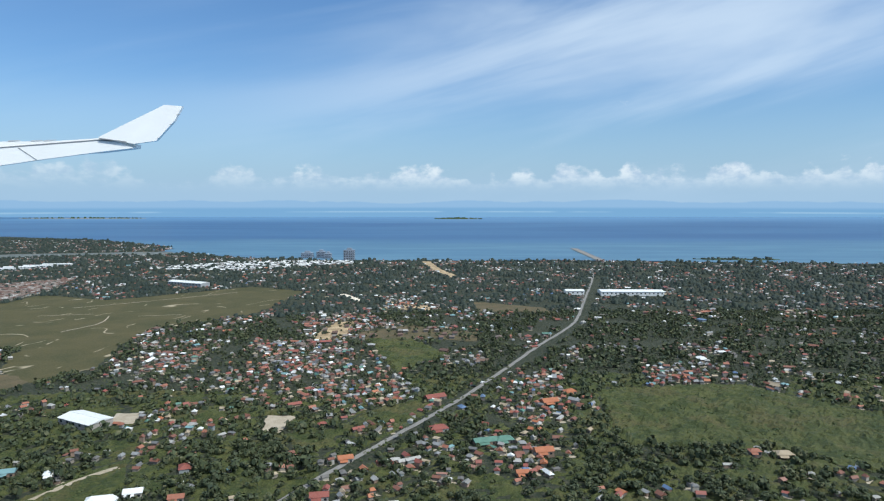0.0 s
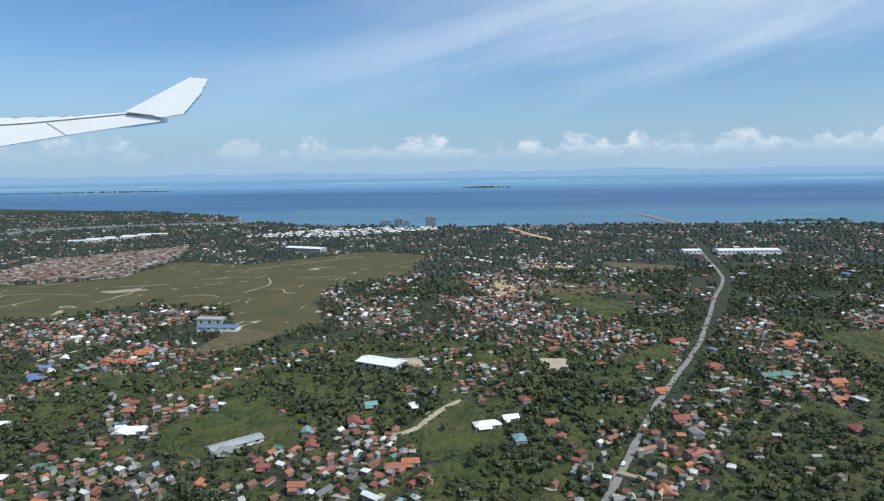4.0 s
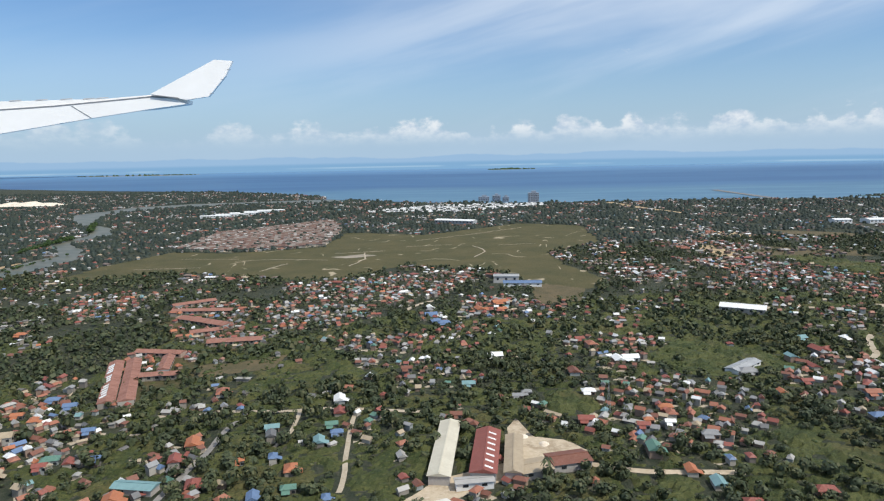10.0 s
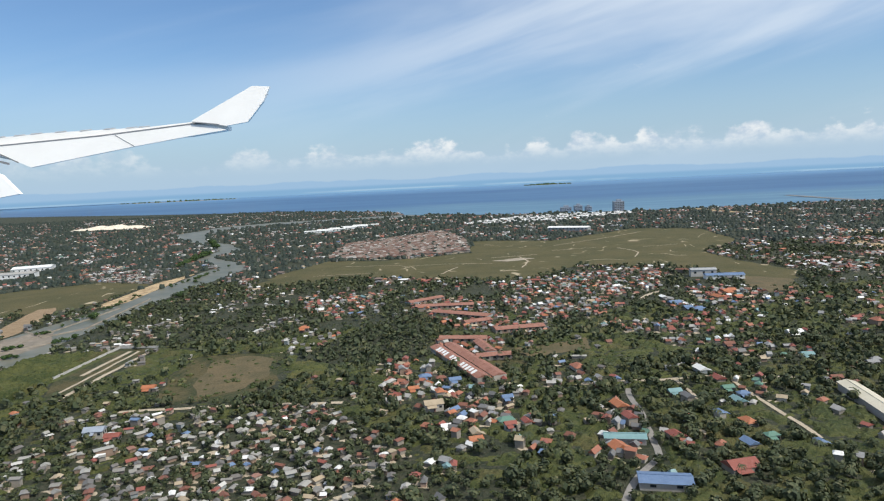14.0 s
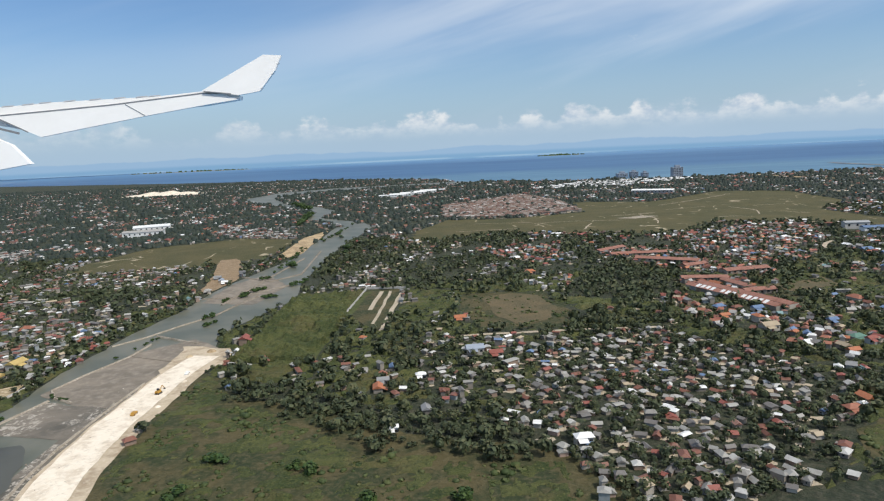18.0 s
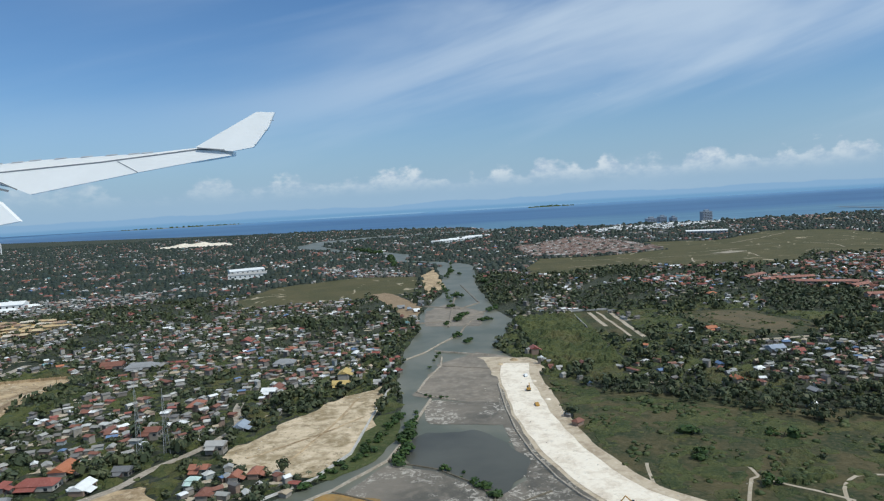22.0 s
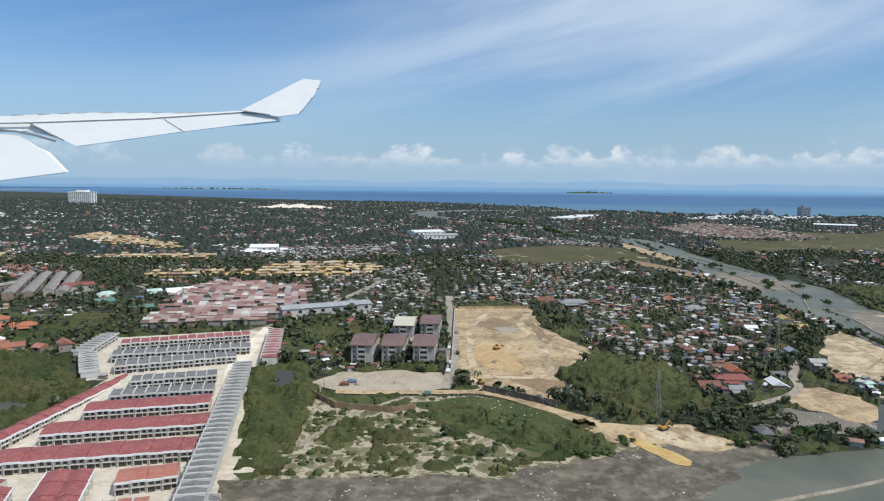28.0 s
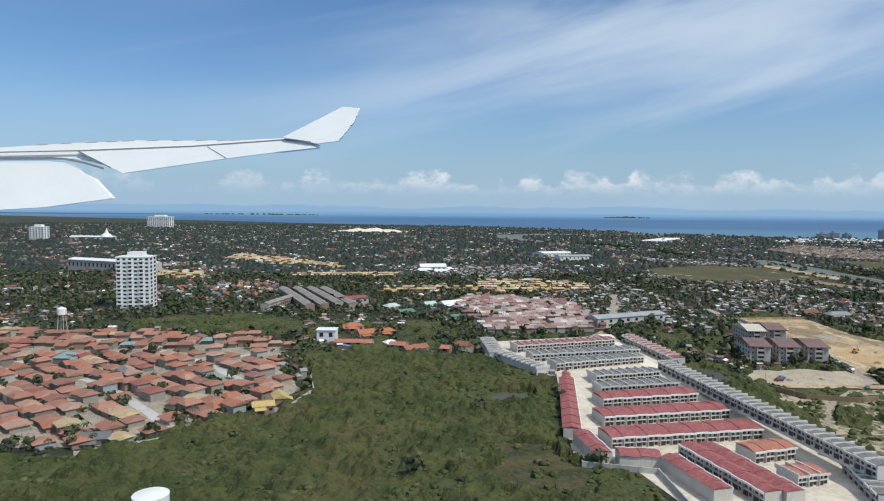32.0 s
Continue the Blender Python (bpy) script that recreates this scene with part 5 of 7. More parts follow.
def garden_wall(pts, height, label, mat="concrete", thick=0.25, panel=4.0):
    """A block wall with posts, each panel a piece of its own."""
    o = thing("boundary_wall", label, "wall", None)
    for a, b in zip(pts, pts[1:]):
        a, b = Vector((*a, 0)), Vector((*b, 0))
        n = max(1, int((b - a).length / panel))
        u, turn = (b - a).length / n, math.degrees(math.atan2(b.y - a.y, b.x - a.x))
        g = Geo()
        g.box(0.15, u - 0.15, -thick / 2, thick / 2, 0, height)
        q = Geo()
        q.box(-0.15, 0.15, -thick * 0.8, thick * 0.8, 0, height + 0.15)
        pm, qm = g.mesh("wall_panel", mat), q.mesh("post", mat)
        for k in range(n):
            c = a.lerp(b, k / n)
            part("wall_panel", pm, o, at=pose(c.x, c.y, 0, 0, 0, turn))
            part("post", qm, o, at=pose(c.x, c.y, 0, 0, 0, turn))
    return o


garden_wall([(-974.4, 38), (-954, 23)], 2.0, "dark grey block wall in front of a building site", "flat")
garden_wall([(-954, 23), (-948, 37), (-933, 82)], 1.2, "pale block wall beside a building site")
garden_wall([(-1032.5, 41), (-1018, 21), (-1001.6, 17.5), (-995, 20)], 1.7, "dark block wall round an apartment yard", "umber")
garden_wall([(-984, 60), (-979, 178)], 1.4, "grey block wall beside a drive")
garden_wall([(-977, 176), (-942, 180)], 1.2, "pale wall behind a building site", "sand")
garden_wall([(-1100, -38), (-1083, -42), (-1082, -60), (-1060, -62), (-1036, -66)], 1.5, "grey block wall round a housing estate")
garden_wall([(-697, 214), (-694, 270), (-670, 268)], 1.2, "pale block wall round an empty lot")
garden_wall([(-1224, -36), (-1208, -26), (-1192, -4), (-1181, 2), (-1176, 22), (-1180, 40)], 1.4, "grey block wall round a tiled village")

# ---- landmark buildings ----
shed("hall", "low hall with a bright blue sheet roof beside a village street", (-455.5, 86.5), (-442, 84), 6.5, 2.2, 1.0, "blue", "flatwall", "hall")
shed("hall", "long low hall with a blue-green sheet roof", (-458, 117.5), (-445.5, 115.5), 4.6, 2.0, 0.9, "teal", "flatwall", "hall")
school = shed("school_building", "long three-storey grey school building", (-322, 428), (-303, 426), 7, 5.2, 1.2, "greyroof", "concrete", "school")
shed("school_building", "school hall with a blue sheet roof", (-316, 412), (-288, 410), 8, 3.0, 1.2, "blue", "white", "school")
shed("factory", "long low factory with a white roof", (191, 780), (266, 778), 22, 5, 1.5, "white", "white", "factory")
shed("factory", "low white factory hall", (150, 786), (172, 786), 16, 5, 1.3, "white", "white", "factory")
for k in range(5):
    shed("greenhouse_shed", "long pale shed among far fields", (-770 + 17 * k, 1040 + 26 * k), (-722 + 17 * k, 1046 + 26 * k), 9, 3.5, 1.0, "white", "white")
shed("mall", "very long pale hall with a white roof", (-1490, 417), (-1396, 381), 14, 10.5, 1.6, "white", "flatwall", "hall")
shed("warehouse", "wide hall with a white roof by the suburb", (-1012, 640), (-975, 655), 30, 5, 1.5, "white", "white", "hall")
shed("warehouse", "wide hall with a white roof by the suburb", (-1000, 590), (-960, 600), 18, 5, 1.5, "pale", "white", "hall")
shed("hall", "hall with two white gabled roofs", (-1160, 440), (-1135, 445), 14, 4.5, 2.5, "white", "white", "hall")
dome = thing("domed_church", "white church with a tall pointed roof", "church", pose(-1749, 978, 0.1))
g = Geo()
g.box(-62, 14, -8, 8, -0.1, 4.5)
part("nave", g.mesh("nave", "white"), dome)
g = Geo()
g.rod((0, 0, 4.5), (0, 0, 11), 11, 4.5, 16)
g.rod((0, 0, 11), (0, 0, 20), 3.4, 0.3, 12)
part("spire", g.mesh("spire", "white"), dome)
g = Geo()
g.gable(-63, 15, -9, 9, 4.5, 6.5)
part("roof", g.mesh("roof", "white"), dome)

mound = thing("quarry_mound", "long pale bank of quarried coral far off", "mound", pose(-1335, 1460, 0))
g = Geo()
for k in range(12):
    a, b2 = -95 + 16 * k, -95 + 16 * (k + 1)
    h0, h1 = (8 * math.sin(math.pi * k / 12) * (1 + 0.3 * math.sin(k * 2.1)), 8 * math.sin(math.pi * (k + 1) / 12) * (1 + 0.3 * math.sin((k + 1) * 2.1)))
    g.poly([(a, -22, 0), (b2, -22, 0), (b2, -6, h1), (a, -6, h0)])
    g.poly([(a, -6, h0), (b2, -6, h1), (b2, 20, h1), (a, 20, h0)])
    g.poly([(a, 20, h0), (b2, 20, h1), (b2, 34, 0), (a, 34, 0)])
part("slope", g.mesh("slope", "coral"), mound)
mark([(-1440, 1400), (-1230, 1400), (-1230, 1500), (-1440, 1500)], BARE)


def mast(x, y, high, label):
    """A lattice radio mast on three legs."""
    o = thing("radio_mast", label, "mast", pose(x, y, 0))
    feet = [(1.1, 0), (-0.55, 0.95), (-0.55, -0.95)]
    for a, b in feet:
        g = Geo()
        g.rod((a, b, 0), (a * 0.2, b * 0.2, high), 0.06, 0.035, 5)
        part("leg", g.mesh("leg", "steel"), o)
    for k in range(8):
        s0, s1 = 1 - 0.8 * k / 8, 1 - 0.8 * (k + 1) / 8
        g = Geo()
        for i in range(3):
            a, b = feet[i], feet[(i + 1) % 3]
            g.rod((a[0] * s0, a[1] * s0, high * k / 8), (b[0] * s1, b[1] * s1, high * (k + 1) / 8), 0.022, 0.022, 4)
        part("brace", g.mesh("brace", "steel"), o)
    g = Geo()
    g.rod((0, 0, high), (0, 0, high + 3), 0.06, 0.03, 5)
    part("antenna", g.mesh("antenna", "steel"), o)


mast(-870, 62, 22, "tall thin lattice radio mast among houses")
mast(-864, 66, 19, "lattice radio mast beside a street")
mast(-926, 17, 13, "lattice radio mast in a thicket")
mast(-300, 168, 12, "thin white mast beside sheds")
mast(-1105, 150, 14, "red and white lattice mast among houses")
tank = thing("storage_tank", "round white storage tank in the marsh", "tank", pose(-1191.7, -65.2, 0))
g = Geo()
g.rod((0, 0, -0.1), (0, 0, 4.2), 3.5, 3.5, 40)
part("shell", g.mesh("shell", "white"), tank)
g = Geo()
g.rod((0, 0, 4.2), (0, 0, 4.75), 3.55, 0.5, 40)
part("lid", g.mesh("lid", "white"), tank)
wt = thing("water_tower", "small white water tower on legs", "water tower", pose(-1309, 120, 0))
for a, b in ((1, 1), (1, -1), (-1, 1), (-1, -1)):
    g = Geo()
    g.rod((a * 1.5, b * 1.5, 0), (a, b, 8), 0.16, 0.16, 6)
    part("leg", g.mesh("leg", "concrete"), wt)
g = Geo()
g.rod((0, 0, 8), (0, 0, 10.6), 2.0, 2.0, 20)
g.rod((0, 0, 10.6), (0, 0, 11.6), 2.05, 0.2, 20)
part("tank", g.mesh("tank", "white"), wt)

M["machine"] = mottled("machine_paint", (0.42, 0.22, 0.04), (0.50, 0.28, 0.05), (0.35, 0.22, 0.10), 1.0, 0.3, 0.5)
M["dark"] = mottled("dark_steel", (0.03, 0.03, 0.03), (0.045, 0.045, 0.045), (0.07, 0.065, 0.06), 1.0, 0.3, 0.6)


def excavator(x, y, turn):
    o = thing("excavator", "orange tracked excavator with a bent boom", "excavator", pose(x, y, 0.25, 0, 0, turn) @ Matrix.Diagonal((0.65, 0.65, 0.65, 1)))
    for s in (-0.95, 0.95):
        g = Geo()
        g.solid([(-1.5, s - 0.3, 0.15), (1.5, s - 0.3, 0.15), (1.8, s - 0.3, 0.5), (1.5, s - 0.3, 0.8), (-1.5, s - 0.3, 0.8), (-1.8, s - 0.3, 0.5)][::-1], [(-1.5, s + 0.3, 0.15), (1.5, s + 0.3, 0.15), (1.8, s + 0.3, 0.5), (1.5, s + 0.3, 0.8), (-1.5, s + 0.3, 0.8), (-1.8, s + 0.3, 0.5)][::-1])
        part("track", g.mesh("track", "dark"), o)
    g = Geo()
    g.box(-1.7, 1.0, -1.1, 1.1, 0.85, 1.7)
    part("body", g.mesh("body", "machine"), o)
    g = Geo()
    g.box(0.1, 1.2, 0.1, 1.05, 1.7, 2.6)
    part("cab", g.mesh("cab", "glass"), o)
    g = Geo()
    g.rod((0.9, -0.3, 1.6), (3.2, -0.3, 3.7), 0.28, 0.22, 6)
    part("boom", g.mesh("boom", "machine"), o)
    g = Geo()
    g.rod((3.2, -0.3, 3.7), (4.8, -0.3, 1.6), 0.2, 0.16, 6)
    part("arm", g.mesh("arm", "machine"), o)
    g = Geo()
    g.solid([(4.4, -0.8, 1.0), (5.2, -0.8, 0.8), (5.0, -0.8, 1.7)], [(4.4, 0.2, 1.0), (5.2, 0.2, 0.8), (5.0, 0.2, 1.7)])
    part("bucket", g.mesh("bucket", "dark"), o)


excavator(-737, 12, 165)
excavator(-966, 91, 40)
excavator(-746, 108, 80)
excavator(-975, 45, 200)
excavator(-928, 4, 30)


def vehicle(x, y, turn, paint, long=3.0, label="parked car beside a lane"):
    o = thing("car", label, "car", pose(x, y, 0.2, 0, 0, turn), "parked vehicles")
    g = Geo()
    g.box(-long / 2, long / 2, -0.62, 0.62, 0.2, 0.65)
    g.solid([(-long * 0.35, -0.58, 0.65), (long * 0.25, -0.58, 0.65), (long * 0.25, 0.58, 0.65), (-long * 0.35, 0.58, 0.65)], [(-long * 0.25, -0.5, 1.05), (long * 0.12, -0.5, 1.05), (long * 0.12, 0.5, 1.05), (-long * 0.25, 0.5, 1.05)])
    part("body", g.mesh("body", paint), o)
    for a in (-0.3, 0.3):
        for s in (-0.6, 0.6):
            g = Geo()
            g.rod((a * long, s - 0.08, 0.22), (a * long, s + 0.08, 0.22), 0.24, 0.24, 10)
            part("wheel", g.mesh("wheel", "dark"), o)


for x, y, turn, paint in ((-984, 92, 88, "white"), (-981, 84, 86, "dark"), (-984, 70, 90, "white"), (-980, 120, 90, "zinc"), (-1025.7, 60, 10, "white"), (-1016, 46, 20, "blue"), (-1018, 43, 5, "rust"), (-986, 81.5, 80, "white"), (-985, 59, 75, "white"), (-927.5, 5, 20, "rust"), (-992, 34, 60, "green"), (-1047, 10, 98, "white"), (-1044, -20, 98, "zinc"), (-858, 76, 60, "white"), (-880, 44, 45, "white"), (-744, 128, 95, "white"), (-746, 90, 92, "machine"), (-1052, 40, 98, "dark"), (-62, 235, 62, "white"), (-40, 280, 60, "zinc"), (-20, 318, 60, "brick"), (-80, 200, 62, "white"), (25, 400, 62, "white")):
    vehicle(x, y, turn, paint)

# ---- houses that stand out ----
NOTABLE = {}


def notable(x, y, wide, deep, paint):
    """A house known by its roof, with walls, windows and a porch."""
    wide, deep = 0.88 * wide, 0.88 * deep
    turn = round(40 * noise.noise(Vector((x * 0.004, y * 0.004, 2.0)))) + (90 if (x * 7 + y * 3) % 5 < 2 and wide < 9 else 0) + 8
    tall = 2.8 if (x + y) % 4 == 0 else 1.6
    o = thing("house", "house with a %s roof among trees" % ROOF_WORD[paint], "house", pose(x, y, 0.05, 0, 0, turn), "houses with bright roofs")
    a, b = wide / 2, deep / 2
    g = Geo()
    g.box(-a + 0.3, a - 0.3, -b + 0.3, b - 0.3, 0, tall)
    part("wall", g.mesh("wall", "walls_one"), o)
    g = Geo()
    g.gable(-a, a, -b, b, tall, tall + 0.20 * deep + 0.3, 0, b * 0.9 if (x * 3 + y) % 3 == 0 else 0.0)
    part("roof", g.mesh("roof", paint), o)
    g = Geo()
    g.solid([(-a * 0.8, -b - 1.4, tall - 0.8), (a * 0.2, -b - 1.4, tall - 0.8), (a * 0.2, -b + 0.3, tall - 0.2), (-a * 0.8, -b + 0.3, tall - 0.2)], [(-a * 0.8, -b - 1.4, tall - 0.7), (a * 0.2, -b - 1.4, tall - 0.7), (a * 0.2, -b + 0.3, tall - 0.1), (-a * 0.8, -b + 0.3, tall - 0.1)])
    part("porch_roof", g.mesh("porch_roof", paint), o)
    if "window" not in NOTABLE:
        g = Geo()
        g.box(-0.5, 0.5, -0.06, 0, 0, 0.8)
        NOTABLE["window"] = g.mesh("window", "glass")
        g = Geo()
        g.box(-0.4, 0.4, -0.06, 0, 0, 1.5)
        NOTABLE["door"] = g.mesh("door", "brownroof")
    for k in (-0.6, 0.6):
        part("window", NOTABLE["window"], o, at=pose(k * a, -b + 0.3, tall - 1.4))
        part("window", NOTABLE["window"], o, at=pose(a - 0.3, k * b * 0.6, tall - 1.4, 0, 0, 90))
    part("door", NOTABLE["door"], o, at=pose(0, -b + 0.3, 0))
    r = 0.45 * max(wide, deep)
    mark([(x - r, y - r), (x + r, y - r), (x + r, y + r), (x - r, y + r)], BUILT)


ROOF_WORD = {"rust": "rusty brown sheet", "brick": "brick-red sheet", "terra": "terracotta", "orange": "bright orange", "zinc": "plain grey zinc", "pale": "pale grey", "slate": "dark grey", "green": "dark green", "teal": "blue-green", "blue": "bright blue", "tan": "sandy tan", "slateblue": "slate-blue", "yellow": "mustard yellow", "mint": "pale mint", "white": "bright white"}
notable(-356, 170, 5.4, 4.0, "rust")
notable(-455, 112, 6.0, 6.4, "orange")
notable(-424, 97, 10.5, 7.4, "brick")
notable(-446, 149, 7.9, 5.4, "orange")
notable(-446, 134, 6.6, 4.5, "brick")
notable(-435, 120, 7.5, 5.1, "brick")
notable(-415, 135, 4.9, 3.4, "blue")
notable(-519, 192, 6.5, 4.4, "blue")
notable(-523, 176, 5.4, 3.6, "orange")
notable(-512, 168, 6.0, 4.0, "orange")
notable(-530, 163, 7.0, 4.7, "pale")
notable(-514, 154, 8.5, 5.8, "tan")
notable(-488, 138, 6.9, 4.7, "green")
notable(-487, 131, 5.0, 3.4, "brick")
notable(-481, 136, 5.1, 3.5, "brick")
notable(-486, 158, 5.2, 3.5, "blue")
notable(-506, 182, 6.1, 4.2, "blue")
notable(-512, 189, 5.3, 3.6, "rust")
notable(-422, 161, 6.2, 4.2, "teal")
notable(-420, 152, 6.0, 4.1, "slate")
notable(-400, 175, 7.4, 5.0, "brick")
notable(-403, 149, 6.7, 4.6, "teal")
notable(-401, 163, 5.5, 3.8, "green")
notable(-394, 111, 4.6, 3.1, "blue")
notable(-406, 117, 5.5, 3.8, "green")
notable(-331, 188, 5.2, 3.5, "zinc")
notable(-350, 203, 6.6, 4.5, "teal")
notable(-377, 221, 6.0, 4.0, "rust")
notable(-336, 242, 9.0, 6.1, "white")
notable(-279, 233, 8.8, 6.0, "white")
notable(-303, 217, 8.2, 5.5, "rust")
notable(-309, 164, 7.0, 4.7, "brick")
notable(-509, 134, 4.2, 2.8, "white")
notable(-499, 128, 5.7, 3.9, "tan")
notable(-499, 122, 5.6, 3.8, "orange")
notable(-472, 136, 3.6, 2.4, "blue")
notable(-448, 118, 5.3, 3.6, "brick")
notable(-426, 135, 4.3, 2.9, "orange")
notable(-293, 137, 8.0, 5.4, "green")
notable(-271, 147, 7.1, 4.9, "zinc")
notable(-281, 116, 6.8, 4.6, "teal")
notable(-286, 124, 6.1, 4.2, "orange")
notable(-253, 111, 7.2, 4.9, "brick")
notable(-276, 105, 6.2, 4.2, "brick")
notable(-281, 157, 4.5, 3.1, "white")
notable(-277, 168, 6.2, 4.2, "terra")
notable(-291, 155, 5.2, 3.5, "brick")
notable(-287, 162, 4.6, 3.1, "orange")
notable(-228, 213, 10.1, 6.9, "zinc")
notable(-127, 237, 13.3, 6.7, "white")
notable(-183, 239, 9.0, 6.1, "brick")
notable(-204, 162, 7.8, 5.3, "blue")
notable(-163, 198, 7.8, 5.3, "terra")
notable(-228, 184, 5.3, 3.6, "orange")
notable(-273, 235, 9.1, 6.2, "white")
notable(-290, 268, 6.0, 4.0, "brick")
notable(-302, 192, 6.6, 4.5, "white")
notable(-327, 192, 5.1, 3.5, "zinc")
notable(-324, 352, 12.3, 6.2, "orange")
notable(-365, 311, 6.7, 4.6, "blue")
notable(-369, 346, 6.7, 4.6, "white")
notable(-408, 129, 7.2, 4.9, "orange")
notable(-398, 156, 5.4, 3.6, "blue")
notable(-402, 188, 8.0, 5.4, "white")
notable(-415, 112, 6.3, 4.3, "blue")
notable(-452, 198, 8.8, 6.0, "terra")
notable(-179, 262, 8.0, 5.4, "teal")
notable(-201, 229, 6.3, 4.3, "teal")
notable(-197, 218, 6.9, 4.7, "brick")
notable(-157, 202, 7.8, 5.3, "orange")
notable(-210, 199, 5.7, 3.9, "brick")
notable(-177, 208, 6.0, 4.0, "white")
notable(-324, 337, 7.1, 4.9, "orange")
notable(-338, 334, 8.9, 6.1, "orange")
notable(-368, 326, 9.0, 6.1, "blue")
notable(-360, 306, 8.5, 5.8, "blue")
notable(-191, 165, 6.0, 4.1, "teal")
notable(-277, 174, 6.5, 4.4, "orange")
notable(-100, 239, 7.0, 4.7, "terra")
notable(-97, 194, 6.1, 4.2, "tan")
notable(-136, 168, 6.1, 4.2, "teal")
notable(-194, 182, 7.1, 4.9, "terra")
notable(-46, 238, 8.5, 5.8, "brick")
notable(-44, 226, 7.3, 5.0, "zinc")
notable(-72, 178, 7.0, 4.7, "orange")
notable(-128, 161, 7.1, 4.8, "orange")
notable(-158, 258, 7.0, 4.7, "white")
notable(-287, 255, 7.9, 5.4, "terra")
notable(-115, 222, 8.5, 5.8, "teal")
notable(-117, 241, 8.2, 5.6, "white")
notable(-176, 243, 7.2, 4.9, "brick")
notable(21, 228, 8.8, 6.0, "brick")
notable(33, 262, 6.3, 4.3, "orange")
notable(20, 298, 13.1, 6.5, "green")
notable(-60, 321, 5.3, 3.6, "brick")
notable(-185, 411, 4.6, 3.1, "tan")
notable(29, 300, 10.3, 7.0, "green")
notable(-2, 315, 11.2, 7.6, "brick")
notable(45, 283, 9.9, 6.7, "orange")
notable(-42, 277, 7.9, 5.4, "orange")
notable(-4, 367, 14.0, 7.0, "brick")
notable(60, 359, 11.1, 7.6, "orange")
notable(11, 348, 6.4, 4.3, "blue")
notable(151, 282, 8.9, 6.1, "tan")
notable(138, 282, 6.3, 4.3, "terra")
notable(-108, 267, 7.6, 5.2, "brick")
notable(75, 378, 8.8, 6.0, "orange")
notable(-669, 103, 6.0, 4.1, "orange")
notable(-668, 110, 5.1, 3.5, "zinc")
notable(-635, 139, 8.2, 5.6, "slateblue")
notable(-627, 136, 6.3, 4.3, "brick")
notable(-640, 191, 6.7, 4.6, "orange")
notable(-609, 57, 6.0, 4.0, "white")
notable(-666, 124, 4.3, 2.9, "blue")
notable(-655, 114, 4.5, 3.1, "white")
notable(-652, 83, 5.1, 3.5, "zinc")
notable(-521, 79, 6.3, 4.3, "orange")
notable(-529, 72, 6.0, 4.1, "terra")
notable(-510, 76, 5.7, 3.9, "green")
notable(-498, 68, 6.3, 4.3, "teal")
notable(-530, 202, 4.8, 3.2, "zinc")
notable(-661, 70, 3.7, 2.5, "white")
notable(-595, 291, 7.1, 4.8, "orange")
notable(-734, 166, 6.7, 4.6, "brick")
for x, y, w_, d_, tone in ((-804, 130, 4.4, 2.8, "pale"), (-802, 137, 2.6, 2.0, "zinc"), (-801, 142, 3.0, 2.2, "rust"), (-802, 147, 3.2, 2.2, "white"), (-801, 152, 2.6, 2.0, "slate"), (-800, 158, 3.4, 2.2, "pale"), (-800, 166, 3.0, 2.2, "brick"), (-804, 171, 3.6, 2.4, "rust"), (-808, 176, 4.4, 2.6, "brick"), (-813, 180, 3.6, 2.4, "terra"), (-798, 143, 2.4, 1.8, "white"), (-733, 152, 3.0, 2.0, "white"), (-735, 147, 2.6, 1.8, "pale"), (-731, 145, 2.8, 1.8, "zinc"), (-732, 137, 2.6, 2.0, "rust"), (-729, 134, 3.0, 2.0, "pale"), (-728, 141, 2.4, 1.8, "white"), (-718, 139, 4.6, 2.6, "rust"), (-801, 322, 6, 4, "zinc"), (-790, 304, 5, 3.4, "white"), (-792, 279, 5, 3.4, "pale"), (-787, 331, 5, 4, "slate"), (-795, 312, 6, 3.6, "slateblue")):
    notable(x, y, w_, d_, tone)
notable(-887, 55, 9.0, 6.0, "orange")
notable(-902, 41, 8.1, 5.5, "rust")
notable(-897, 45, 5.3, 3.6, "brick")
notable(-877, 43, 8.0, 5.4, "white")
notable(-837, 43, 4.8, 3.6, "terra")
notable(-832, 45, 6.0, 4.0, "terra")
notable(-847, 39, 4.4, 3.0, "mint")
notable(-842, 33, 5.8, 4.2, "rust")
notable(-871, 53, 6.0, 4.2, "slate")
notable(-847, 85, 7.6, 5.1, "slateblue")
notable(-849, 65, 7.0, 4.7, "pale")
notable(-819, 143, 8.5, 5.8, "yellow")
notable(-819, 130, 8.2, 5.5, "yellow")
notable(-916, 189, 16.9, 8.5, "zinc")
notable(-931, 196, 11.6, 7.9, "rust")
notable(-882, 230, 7.8, 5.3, "brick")
notable(-854, 204, 7.2, 4.9, "terra")
notable(-846, 122, 6.7, 4.6, "white")
notable(-845, 130, 8.2, 5.5, "rust")
notable(-871, 114, 9.8, 6.6, "terra")
notable(-875, 83, 7.7, 5.3, "rust")
notable(-894, 37, 6.0, 4.0, "zinc")
notable(-851, 174, 11.7, 8.0, "zinc")
notable(-1156, 432, 16.7, 8.3, "white")
notable(-1141, 434, 14.5, 7.3, "white")
notable(-890, 48, 12.7, 6.3, "brick")
notable(-902, 0, 6.5, 4.4, "slate")
notable(-849, 50, 6.5, 4.0, "terra")
notable(-1131, 218, 17.0, 8.5, "white")
notable(-1165, 204, 11.0, 7.5, "mint")
notable(-1156, 182, 10.4, 7.1, "green")
